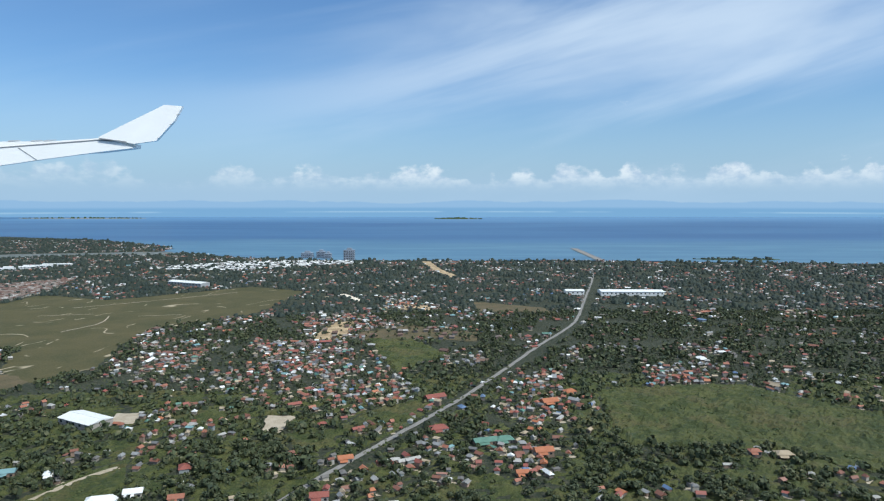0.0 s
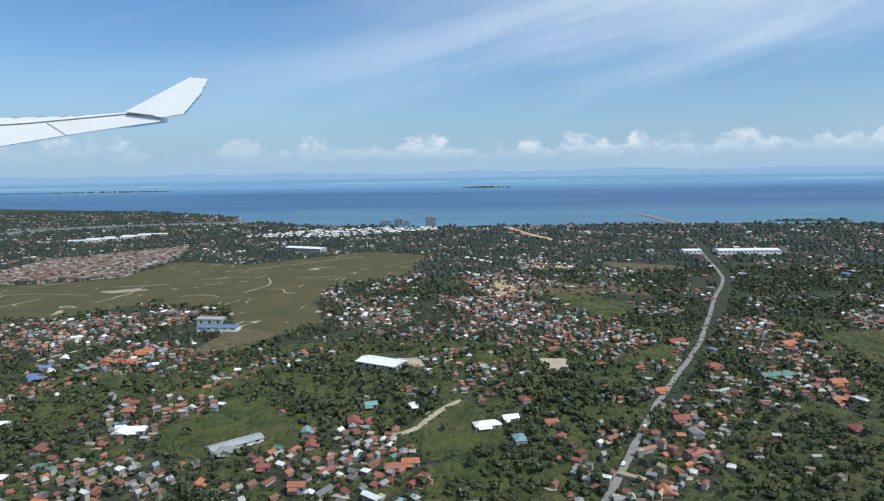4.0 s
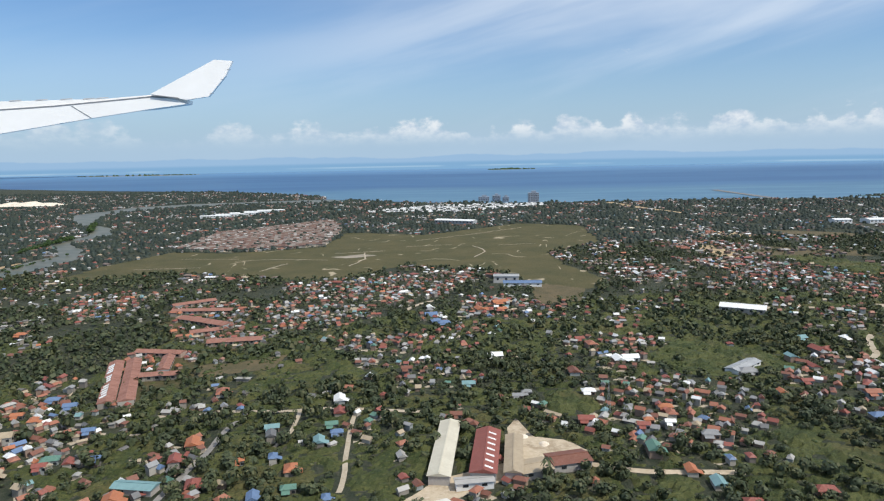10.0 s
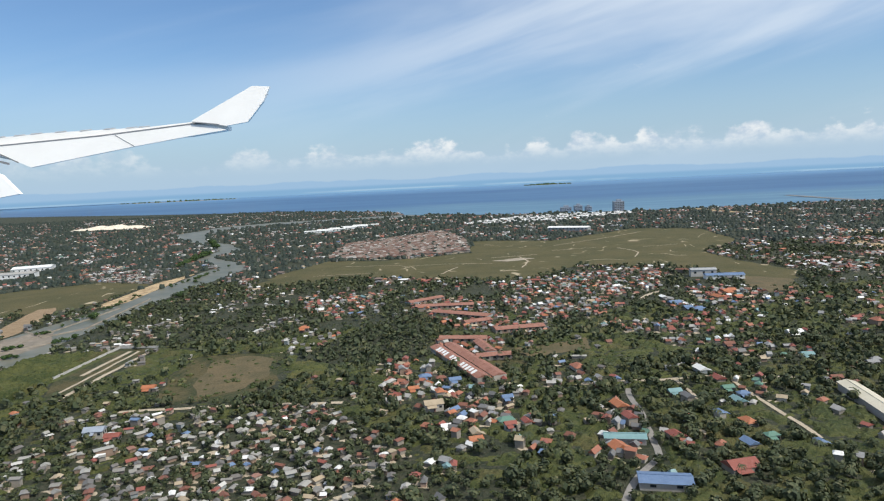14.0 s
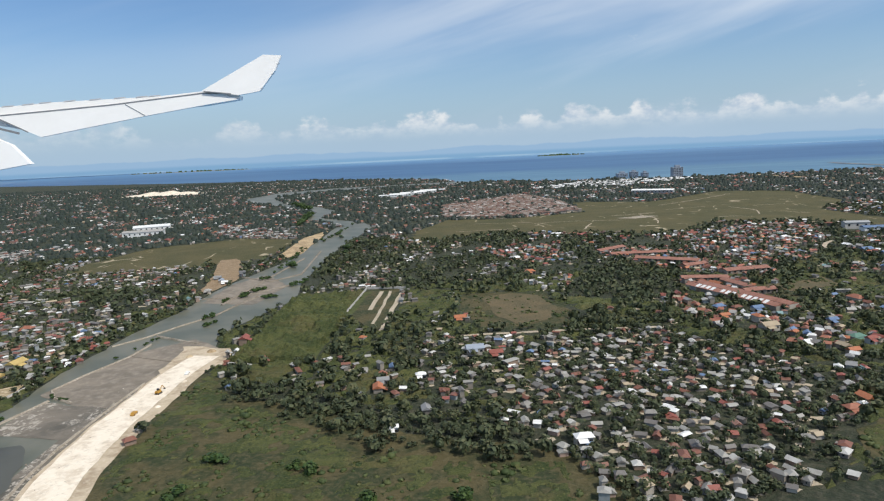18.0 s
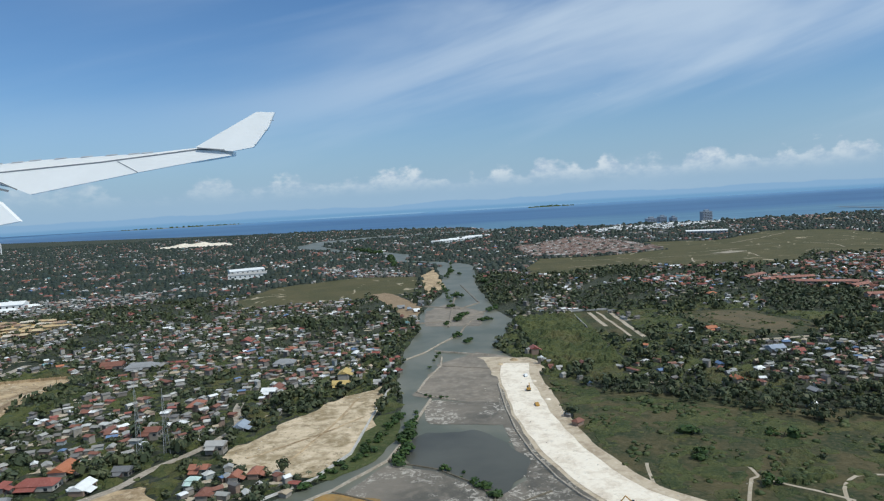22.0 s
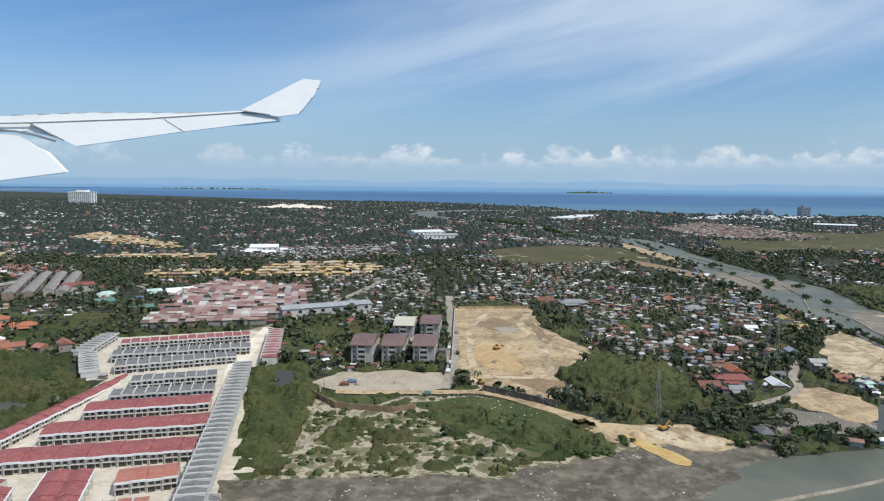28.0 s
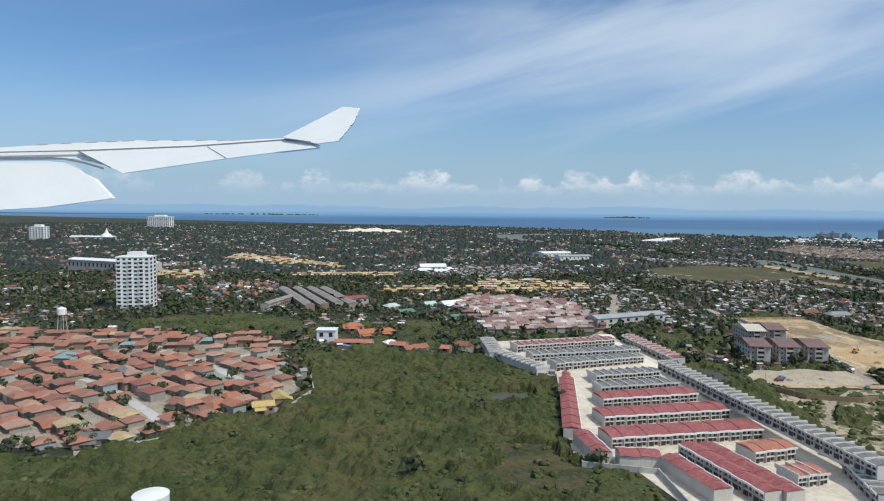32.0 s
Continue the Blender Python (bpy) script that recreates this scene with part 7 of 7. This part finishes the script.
for k, (roof, label) in enumerate((("mixed", "many small houses with red, grey, white and blue roofs"), ("greys", "crowded small houses with grey and white tin roofs"), ("reds", "village houses with orange tiled roofs"), ("pinks", "rows of small houses with faded red roofs"), ("sands", "new sand-coloured houses under construction"), ("chalk", "white-roofed halls and houses by the shore"), ("faded", "rows of small houses with faded grey-brown roofs"))):
    s = np.flatnonzero((style == k) & ~single)
    hip = (rng.random(s.size) < (0.75 if k == 2 else 0.06 if k == 1 else 0.3)) * 0.28
    rise = rng.uniform(0.25, 0.75, s.size) if k == 1 else rng.uniform(0.6, 1.2, s.size)
    roofs = np.repeat(ROOF_V[None], s.size, 0)
    roofs[:, 4, 0] += hip
    roofs[:, 5, 0] -= hip
    v = np.concatenate([np.repeat(WALL_V[None], s.size, 0), roofs], 1)
    v[:, :, 0] *= wid[s, None]
    v[:, :, 1] *= dep[s, None]
    v[:, :, 2] *= hei[s, None]
    v[:, 12:14, 2] += rise[:, None]
    c, q = np.cos(turn[s])[:, None], np.sin(turn[s])[:, None]
    v[:, :, 0], v[:, :, 1] = v[:, :, 0] * c - v[:, :, 1] * q + hx[s, None], v[:, :, 0] * q + v[:, :, 1] * c + hy[s, None]
    tri = HOUSE_T[None] + 14 * np.arange(s.size)[:, None, None]
    bulk("houses", v.reshape(-1, 3), tri.reshape(-1, 3), np.tile([0] * 8 + [1] * 8, s.size), ("walls", roof), label, "houses")
for i in range(n):
    r = 0.5 * max(wid[i], dep[i]) - 0.8
    a, b = int((hx[i] - r - X0) / CELL), int((hy[i] - r - Y0) / CELL)
    ZONE[a:a + max(1, int(2 * r / CELL)), b:b + max(1, int(2 * r / CELL))] = BUILT

# trodden yards beside the houses
yd = np.flatnonzero(((hz == DENSE) | (hz == CROWD) | (hz == FREE)) & (dn < 420) & (rng.random(n) < 0.62) | (hz == SHANTY) & (rng.random(n) < 0.6))
ang = 2 * np.pi * np.arange(9) / 9
rad = rng.uniform(1.2, 2.9, (yd.size, 1)) * rng.uniform(0.55, 1.35, (yd.size, 9))
cx, cy = hx[yd] + rng.normal(0, 1.8, yd.size), hy[yd] + rng.normal(0, 1.8, yd.size) - 1.0
ring = np.stack([cx[:, None] + rad * np.cos(ang), cy[:, None] + rad * 0.7 * np.sin(ang), np.repeat(rng.uniform(0.015, 0.05, (yd.size, 1)), 9, 1)], 2)
fan = np.array([(0, k, k + 1) for k in range(1, 8)])
bulk("yards", ring.reshape(-1, 3), (fan[None] + 9 * np.arange(yd.size)[:, None, None]).reshape(-1, 3), None, ("dirt",), "bare trodden yards between small houses", "yards")

# crowns: a dark core with tufts of leaves standing off it
PHI = (1 + 5 ** 0.5) / 2
ICO_V = np.array([(-1, PHI, 0), (1, PHI, 0), (-1, -PHI, 0), (1, -PHI, 0), (0, -1, PHI), (0, 1, PHI), (0, -1, -PHI), (0, 1, -PHI), (PHI, 0, -1), (PHI, 0, 1), (-PHI, 0, -1), (-PHI, 0, 1)]) / math.hypot(1, PHI)
ICO_T = np.array([(0, 11, 5), (0, 5, 1), (0, 1, 7), (0, 7, 10), (0, 10, 11), (1, 5, 9), (5, 11, 4), (11, 10, 2), (10, 7, 6), (7, 1, 8), (3, 9, 4), (3, 4, 2), (3, 2, 6), (3, 6, 8), (3, 8, 9), (4, 9, 5), (2, 4, 11), (6, 2, 10), (8, 6, 7), (9, 8, 1)])


def dome(r, flat):
    """A coarse round top of 14 triangles, open below."""
    a, b = 2 * np.pi * np.arange(6) / 6, 2 * np.pi * (np.arange(5) + 0.3) / 5
    low = np.stack([np.cos(a), np.sin(a), 0.1 + 0 * a], 1) * r.uniform(0.8, 1.15, (6, 1))
    top = np.stack([0.62 * np.cos(b), 0.62 * np.sin(b), 1.0 + 0 * b], 1) * r.uniform(0.75, 1.15, (5, 1)) + (r.uniform(-0.15, 0.15), r.uniform(-0.15, 0.15), 0)
    t = [(k, (k + 1) % 6, 6 + k % 5) for k in range(6)] + [(6 + k, (k + 1) % 6, 6 + (k + 1) % 5) for k in range(5)] + [(6, 7, 8), (6, 8, 9), (6, 9, 10)]
    return np.concatenate([low, top]) * (1, 1, flat), np.array(t)


def crown(r, tufts, flat, size, core=0.72, trunk=True, lift=0.30, coarse=False):
    """A crown of radius about 1 standing on z = 0, its tufts gathered on a few uneven boughs."""
    v, t, base = [], [], 0
    top = lift + 0.75 * flat
    if coarse:
        c, q = dome(r, flat * 1.1)
        v.append(c * core + (0, 0, top * 0.45)), t.append(q)
        base += len(c)
    elif core:
        v.append(ICO_V * (core * r.uniform(0.75, 1.2, (12, 1))) * (1, 1, flat) + (0, 0, top))
        t.append(ICO_T)
        base += 12
    boughs = r.normal(0, 1, (5, 3))
    boughs /= np.linalg.norm(boughs, axis=1)[:, None]
    for k in range(tufts):
        d = r.normal(0, 0.55, 3) + boughs[k % 5] * r.uniform(0.6, 1.3)
        d /= np.linalg.norm(d)
        d[2] = abs(d[2]) * 1.1 - 0.22
        p = d * r.uniform(0.62, 1.12) * (1, 1, flat) + (0, 0, top)
        e1 = np.cross(d + r.normal(0, 0.6, 3), (0.3, 0.2, 1.0))
        e1 /= np.linalg.norm(e1)
        e2 = np.cross(d + r.normal(0, 0.25, 3), e1)
        s = size * r.uniform(0.6, 1.35)
        v.append(np.array([p - e1 * s - e2 * s * 0.6, p + e1 * s * 0.8 - e2 * s, p + e1 * s + e2 * s * 0.7, p - e1 * s * 0.7 + e2 * s]))
        t.append(np.array([(0, 1, 2), (0, 2, 3)]) + base)
        base += 4
    if trunk:
        v.append(np.array([(-0.09, -0.09, -0.1), (0.09, -0.09, -0.1), (0, 0.1, -0.1), (0, 0, top)]))
        t.append(np.array([(0, 1, 3), (1, 2, 3), (2, 0, 3)]) + base)
    return np.concatenate(v), np.concatenate(t)


def palm(r):
    """A palm with drooping fronds on a thin stem, about 1 across the crown's half."""
    v, t, base = [np.array([(-0.07, -0.07, -0.1), (0.07, -0.07, -0.1), (0, 0.08, -0.1), (0.1, 0, 2.3)])], [np.array([(0, 1, 3), (1, 2, 3), (2, 0, 3)])], 4
    for k in range(11):
        a, up = 2 * math.pi * k / 11 + r.uniform(-0.2, 0.2), r.uniform(0.0, 0.5)
        d, s = np.array([math.cos(a), math.sin(a), 0]), np.array([-math.sin(a), math.cos(a), 0])
        o = np.array([0.1, 0, 2.3])
        mid, tip = o + d * 0.6 + (0, 0, up * 0.6 + 0.1), o + d * 1.15 + (0, 0, up * 0.3 - 0.45)
        v.append(np.array([o, mid + s * 0.2 - (0, 0, 0.06), mid - s * 0.2 - (0, 0, 0.06), tip]))
        t.append(np.array([(0, 2, 1), (1, 2, 3)]) + base)
        base += 4
    return np.concatenate(v), np.concatenate(t)


def strew(name, kinds, x, y, size, tall, mat, label, category, seed):
    """Lays turned and scaled copies of the given crowns into one mesh."""
    r = np.random.default_rng(seed)
    pick = r.integers(0, len(kinds), x.size)
    vs, ts, base = [], [], 0
    for k, (v, t) in enumerate(kinds):
        s = np.flatnonzero(pick == k)
        if not s.size:
            continue
        a = r.uniform(0, 2 * np.pi, s.size)
        c, q, z = np.cos(a)[:, None] * size[s, None], np.sin(a)[:, None] * size[s, None], (size[s] * tall * r.uniform(0.8, 1.25, s.size))[:, None]
        w3 = np.stack([v[None, :, 0] * c - v[None, :, 1] * q + x[s, None], v[None, :, 0] * q + v[None, :, 1] * c + y[s, None], v[None, :, 2] * z], 2)
        vs.append(w3.reshape(-1, 3))
        ts.append((t[None] + len(v) * np.arange(s.size)[:, None, None]).reshape(-1, 3) + base)
        base += len(v) * s.size
    if vs:
        bulk(name, np.concatenate(vs), np.concatenate(ts), None, (mat,), label, category, smooth=True)


kr = np.random.default_rng(5)
LUSH = [crown(kr, 62, f, 0.21, 0.62) for f in (0.65, 0.9, 1.1, 0.75, 1.0, 0.6)]
FINE = [crown(kr, 32, f, 0.30, 0.60) for f in (0.65, 0.9, 1.15, 0.75, 1.0, 0.6)]
MID = [crown(kr, 8, f, 0.48, 0.74, False, 0.30, True) for f in (0.7, 0.9, 1.1, 0.6, 1.0)]


FAR = [dome(kr, f) for f in (0.9, 1.1, 1.3, 1.0, 1.2, 0.8)]
PALMS = [palm(kr) for k in range(3)]
BUSH = [crown(kr, 5, f, 0.34, 0.86, False, -0.25) for f in (0.55, 0.7, 0.5, 0.62)]

tx, ty = jittered(-2500, 1400, -120, 2000, 3.2, 31)
td = ty - near_line(tx)
tz = zone_at(tx, ty)
dense = wave(tx, ty, 90, 3) * 0.65 + wave(tx, ty, 34, 4) * 0.35
cover = 0.92 * np.clip(0.92 - (dense - 0.40) * 1.5, 0.36, 0.86) * np.clip(1.5 - wave(tx, ty, 60, 8), 0.6, 1.0) * (0.12 + 0.88 * open_land(tx, ty))
chance = np.select([tz == FREE, tz == WOOD, tz == SHANTY, tz == VILLAGE, (tz == PINK) & (ty > 600), tz == PINK, tz == TERRACE, tz == SCRUB, tz == CHALKY, tz == DENSE, tz == CROWD], [cover, 0.9, 0.78, 0.11, 0.75, 0.16, 0.14, 0.008, 0.45, 0.46, 0.52], 0.0)
chance = chance * np.where(td < 130, 0.94, np.where(td < 480, 0.84, np.where(td < 900, 0.42, 0.19)))
keep = rng.random(tx.size) < chance
tx, ty, td = tx[keep], ty[keep], td[keep]
ts = (1.0 + np.where((tz[keep] == SHANTY) | (tz[keep] == CROWD) | (tz[keep] == DENSE), 1.3, 2.0) * rng.random(tx.size) ** 1.9) * np.where(td < 130, 0.85, np.where(td < 480, 0.80, np.where(td < 900, 1.20, 1.62)))
is_palm = (rng.random(tx.size) < 0.05) & (td < 300)
bands = (td < 130) & ~is_palm, (td >= 130) & (td < 480) & ~is_palm, (td >= 480)
# some trees beside the path stand as things of their own
lone = np.flatnonzero(bands[0])
lone = lone[np.argsort(td[lone] + rng.uniform(0, 50, lone.size))[:225]]
own = np.zeros(tx.size, bool)
own[lone] = True
models = []
for v, t in LUSH:
    o = thing("tree", "broad-leaved tree with a dense dark green crown", "tree", None, "trees of the suburb")
    me = bpy.data.meshes.new("crown")
    me.from_pydata(v[:-4].tolist(), [], t[:-3].tolist())
    me.materials.append(M["leaf"])
    part("crown", me, o)
    g = Geo()
    g.rod((0, 0, -0.05), (0.02, 0.0, 0.8), 0.11, 0.06)
    g.rod((0.02, 0, 0.4), (0.35, 0.1, 0.85), 0.05, 0.02)
    g.rod((0.0, 0, 0.45), (-0.3, 0.15, 0.9), 0.05, 0.02)
    part("trunk", g.mesh("trunk", "bark"), o)
    models.append(o)
for k, i in enumerate(lone):
    m = pose(tx[i], ty[i], 0, 0, 0, float(rng.uniform(0, 360))) @ Matrix.Diagonal((ts[i], ts[i], ts[i] * 1.05, 1))
    if k < len(models):
        models[k].matrix_basis = m
    else:
        mo = models[k % len(models)]
        copy_thing(mo, m @ Matrix.Diagonal((*(1 / q for q in mo.scale), 1)))
for name, kinds, near, seed in (("nearest_trees", LUSH, bands[0] & ~own & (td < 62), 40), ("near_trees", FINE, bands[0] & ~own & (td >= 62), 41)):
    strew(name, kinds, tx[near], ty[near], ts[near], 1.05, "leaf", "dense dark green tropical trees between the houses", "trees", seed)
strew("middle_trees", MID, tx[bands[1]], ty[bands[1]], ts[bands[1]], 1.0, "leaf", "dense green tropical trees between the houses", "trees", 42)
strew("far_trees", FAR, tx[bands[2]], ty[bands[2]], ts[bands[2]], 0.95, "hazed_leaf", "far dark green tree cover of the plain, tinted with painted haze", "trees", 43)
strew("palms", PALMS, tx[is_palm], ty[is_palm], ts[is_palm] * 0.85, 1.25, "leaf", "coconut palms with drooping fronds", "palms", 44)

# low thickets: an uneven canopy over the scrub, with gaps


def grain(x, y, size, seed):
    """Smooth value noise between 0 and 1."""
    table = np.random.default_rng(seed).random((256, 256))
    i, j = np.floor(x / size).astype(int), np.floor(y / size).astype(int)
    u, v = x / size - i, y / size - j
    u, v = u * u * (3 - 2 * u), v * v * (3 - 2 * v)
    a, b = table[i % 256, j % 256] * (1 - u) + table[(i + 1) % 256, j % 256] * u, table[i % 256, (j + 1) % 256] * (1 - u) + table[(i + 1) % 256, (j + 1) % 256] * u
    return a * (1 - v) + b * v


def thicket(x0, x1, y0, y1, step, gaps, high, code=SCRUB, reach=400):
    gx, gy = np.meshgrid(np.arange(x0, x1, step), np.arange(y0, y1, step), indexing="ij")
    gx, gy = gx + (grain(gx, gy, step * 1.3, 81) - 0.5) * step * 0.8, gy + (grain(gx, gy, step * 1.3, 82) - 0.5) * step * 0.8
    inside = in_sight(gx, gy) & (gy - near_line(gx) < reach)
    for dx, dy in ((0, 0), (1.5, 0), (-1.5, 0), (0, 1.5), (0, -1.5)):
        inside &= zone_at(gx + dx, gy + dy) == code
    rough = grain(gx, gy, 9.0, 83) * 0.34 + grain(gx, gy, 3.6, 84) * 0.38 + grain(gx, gy, 1.6, 85) * 0.28
    z = np.where(inside, (rough - gaps) * high * 2.2, -0.3)
    z = np.where(z > 0, 0.15 + z * (0.6 + 0.8 * grain(gx, gy, 1.2, 86)), -0.3)
    up = z > 0
    cell = up[:-1, :-1] | up[1:, :-1] | up[:-1, 1:] | up[1:, 1:]
    ids = np.arange(gx.size).reshape(gx.shape)
    a, b, c, d = ids[:-1, :-1][cell], ids[1:, :-1][cell], ids[1:, 1:][cell], ids[:-1, 1:][cell]
    tri = np.concatenate([np.stack([a, b, c], 1), np.stack([a, c, d], 1)])
    used, back = np.unique(tri, return_inverse=True)
    v = np.stack([gx.ravel()[used], gy.ravel()[used], z.ravel()[used]], 1)
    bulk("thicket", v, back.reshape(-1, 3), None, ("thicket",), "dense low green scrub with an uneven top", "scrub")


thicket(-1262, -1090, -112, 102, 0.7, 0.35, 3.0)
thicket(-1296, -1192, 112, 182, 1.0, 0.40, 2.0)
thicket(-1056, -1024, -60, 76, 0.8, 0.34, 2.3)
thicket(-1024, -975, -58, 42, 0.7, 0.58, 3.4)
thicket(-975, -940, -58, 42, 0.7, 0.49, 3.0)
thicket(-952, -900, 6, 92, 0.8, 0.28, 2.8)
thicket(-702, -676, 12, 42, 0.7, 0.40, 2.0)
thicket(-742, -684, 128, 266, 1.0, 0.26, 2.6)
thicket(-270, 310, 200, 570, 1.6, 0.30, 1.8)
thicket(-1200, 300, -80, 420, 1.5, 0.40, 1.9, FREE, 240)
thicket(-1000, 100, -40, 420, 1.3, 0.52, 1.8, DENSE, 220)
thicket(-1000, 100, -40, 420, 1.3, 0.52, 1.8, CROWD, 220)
thicket(-736, -590, -40, 140, 0.9, 0.50, 0.7, GRASS, 220)
thicket(-545, -490, 20, 72, 0.9, 0.46, 0.7, GRASS, 220)

# loose stones and rubble on bare ground
STONES = [crown(kr, 0, f, 0.3, 1.0, False, -0.35) for f in (0.7, 0.9, 0.6)]
qx, qy = jittered(-1040, -690, -72, 190, 0.9, 91)
qn = grain(qx, qy, 11.0, 92) * 0.6 + grain(qx, qy, 3.0, 93) * 0.4
keep = (zone_at(qx, qy) == BARE) & (rng.random(qx.size) < np.clip((qn - 0.48) * 1.3, 0.012, 0.32))
qx, qy = qx[keep], qy[keep]
strew("rubble", STONES, qx, qy, rng.uniform(0.10, 0.38, qx.size), 0.8, "rubble", "loose pale stones and rubble on bare ground", "rubble", 94)

# bushes in scrub and fields
bx, by = jittered(-1500, 500, -120, 620, 1.7, 51)
bz = zone_at(bx, by)
clump = wave(bx, by, 22, 6)
chance = np.select([(bz == SCRUB) & (bx < -1080), bz == SCRUB, bz == GRASS, bz == FREE], [np.clip(clump * 0.9 - 0.10, 0.15, 0.60), np.clip(clump * 0.7 - 0.20, 0.04, 0.45), np.clip(clump * 1.5 - 0.80, 0.03, 0.34), 0.02 + 0.05 * (1 - open_land(bx, by))], 0.0)
keep = (rng.random(bx.size) < chance) & (by - near_line(bx) < 260)
bx, by = bx[keep], by[keep]
strew("bushes", BUSH, bx, by, rng.uniform(0.5, 1.5, bx.size) * (0.7 + 0.6 * wave(bx, by, 40, 17)), 0.8, "bush", "low green bushes and tall grass", "bushes", 45)

# mangroves along the banks
mr = np.random.default_rng(61)
mx, my, ms = [], [], []

def belt(x0, y0, x1, y1, count, size):
    """Mangroves strung between two points."""
    k = mr.random(count)
    mx.append(x0 + (x1 - x0) * k + mr.normal(0, 0.9, count)), my.append(y0 + (y1 - y0) * k + mr.normal(0, 0.9, count)), ms.append(size * mr.uniform(0.6, 1.15, count))


for x, y, s in ((-711, 37, 2.0), (-706, 55, 2.2), (-680, 47, 1.6), (-664, 32, 1.7), (-702, 19, 1.5), (-656, 19, 1.9), (-642, 32, 1.8), (-685, 50, 1.4)):
    belt(x - 0.8, y, x + 0.8, y, 4, s)
belt(-793, 90, -799, 68, 20, 1.3)
belt(-799, 68, -804, 54, 16, 1.3)
belt(-804, 54, -814, 40, 12, 1.2)
belt(-787, 88, -791, 67, 14, 1.5)
belt(-791, 67, -792, 47, 18, 1.9)
belt(-881, -37, -867, -25, 26, 1.9)
belt(-867, -25, -845, -7, 34, 2.0)
belt(-845, -7, -836, -4, 16, 1.8)
belt(-836, -4, -836, -20, 22, 1.7)
belt(-836, -20, -826, -29, 18, 1.8)
belt(-847, 8, -846, 9, 3, 1.6)
belt(-818, 35, -817, 36, 4, 1.6)
belt(-762, 365, -757, 355, 6, 2.4)
belt(-766, 259, -764, 262, 5, 1.9)
belt(-759, 280, -757, 282, 3, 1.6)
belt(-753, 255, -744, 258, 8, 1.8)
belt(-763, 197, -760, 209, 4, 1.3)
belt(-743, 288, -736, 300, 8, 2.0)
for x, y, k, r in ((-761, 275, 5, 1.7), (-764, 200, 4, 1.5), (-767, 313, 5, 1.8), (-768, 214, 5, 1.5), (-772, 251, 4, 1.5), (-756, 536, 6, 2.0), (-750, 515, 5, 1.8)):
    belt(x - 1.5, y - 2, x + 1.5, y + 2, k, r)
belt(-763, 490, -752, 625, 26, 1.7)
belt(-778, 178, -782, 150, 7, 0.9)
belt(-780, 41, -780, 40, 3, 1.3)
belt(-777, 36, -776, 35, 2, 0.9)
belt(-772, 30, -769, 27, 5, 1.3)
belt(-769, 24, -768, 23, 4, 1.7)
belt(-786, 110, -775, 104, 6, 0.8)
belt(-735, 470, -728, 400, 14, 2.2)
belt(-770, 450, -765, 330, 16, 2.0)
belt(-905, -2, -880, 4, 22, 1.5)
belt(-941, -3, -940, -6, 5, 1.2)
belt(-915, -8, -908, -6, 5, 1.2)
belt(-955, -14, -950, -12, 4, 1.1)
belt(-820, 640, -830, 760, 40, 4.0)
belt(-850, 840, -900, 950, 30, 4.5)
strew("mangroves", LUSH, np.concatenate(mx), np.concatenate(my), np.concatenate(ms), 0.75, "mangrove", "dark green mangroves standing along the pond banks", "mangroves", 46)

# ---- the lie of the land ----


def ease(k):
    k = np.clip(k, 0.0, 1.0)
    return k * k * (3 - 2 * k)


def lift(x, y):
    """Height of the western rise over the plain, in metres."""
    return 3.8 * ease((y + 25) / 96) * ease((-850 - x) / 90) * (1 - ease((y - 260) / 180))


def on_land(p):
    """Sets plan points down on the rise; what stands on it lies nearer than it would on the level."""
    p = np.array(p, float)
    h = lift(p[:, 0], p[:, 1])
    p[:, 1] -= (p[:, 1] + 178) * h / 64
    p[:, 2] += h
    return p


def lay_mesh(me, cut):
    n = len(me.vertices)
    co = np.empty(n * 3, np.float32)
    me.vertices.foreach_get("co", co)
    co = co.reshape(-1, 3)
    if co[:, 0].min() > -850 or co[:, 1].max() < -25 or co[:, 1].min() > 440:
        return
    if cut:
        lo, hi = co.min(0), co.max(0)
        bm = bmesh.new()
        bm.from_mesh(me)
        for axis, lines in ((0, RISE_X), (1, RISE_Y)):
            for at in lines:
                if lo[axis] < at < hi[axis]:
                    spot, normal = [0, 0, 0], [0, 0, 0]
                    spot[axis], normal[axis] = at, 1
                    bmesh.ops.bisect_plane(bm, geom=bm.verts[:] + bm.edges[:] + bm.faces[:], plane_co=spot, plane_no=normal)
        bm.to_mesh(me)
        bm.free()
        co = np.empty(len(me.vertices) * 3, np.float32)
        me.vertices.foreach_get("co", co)
        co = co.reshape(-1, 3)
    me.vertices.foreach_set("co", on_land(co).astype(np.float32).ravel())
    me.update()


def lay_object(o):
    at = o.matrix_basis.translation
    if at.length > 1.0:
        x, y, z = on_land([tuple(at)])[0]
        o.matrix_basis = Matrix.Translation((x - at.x, y - at.y, z - at.z)) @ o.matrix_basis
    elif o.type == "MESH":
        lay_mesh(o.data, len(o.data.polygons) < 400)
    else:
        for c in o.children:
            lay_object(c)


for o in list(scene.objects):
    if o.parent is None and o.type in ("MESH", "EMPTY"):
        lay_object(o)
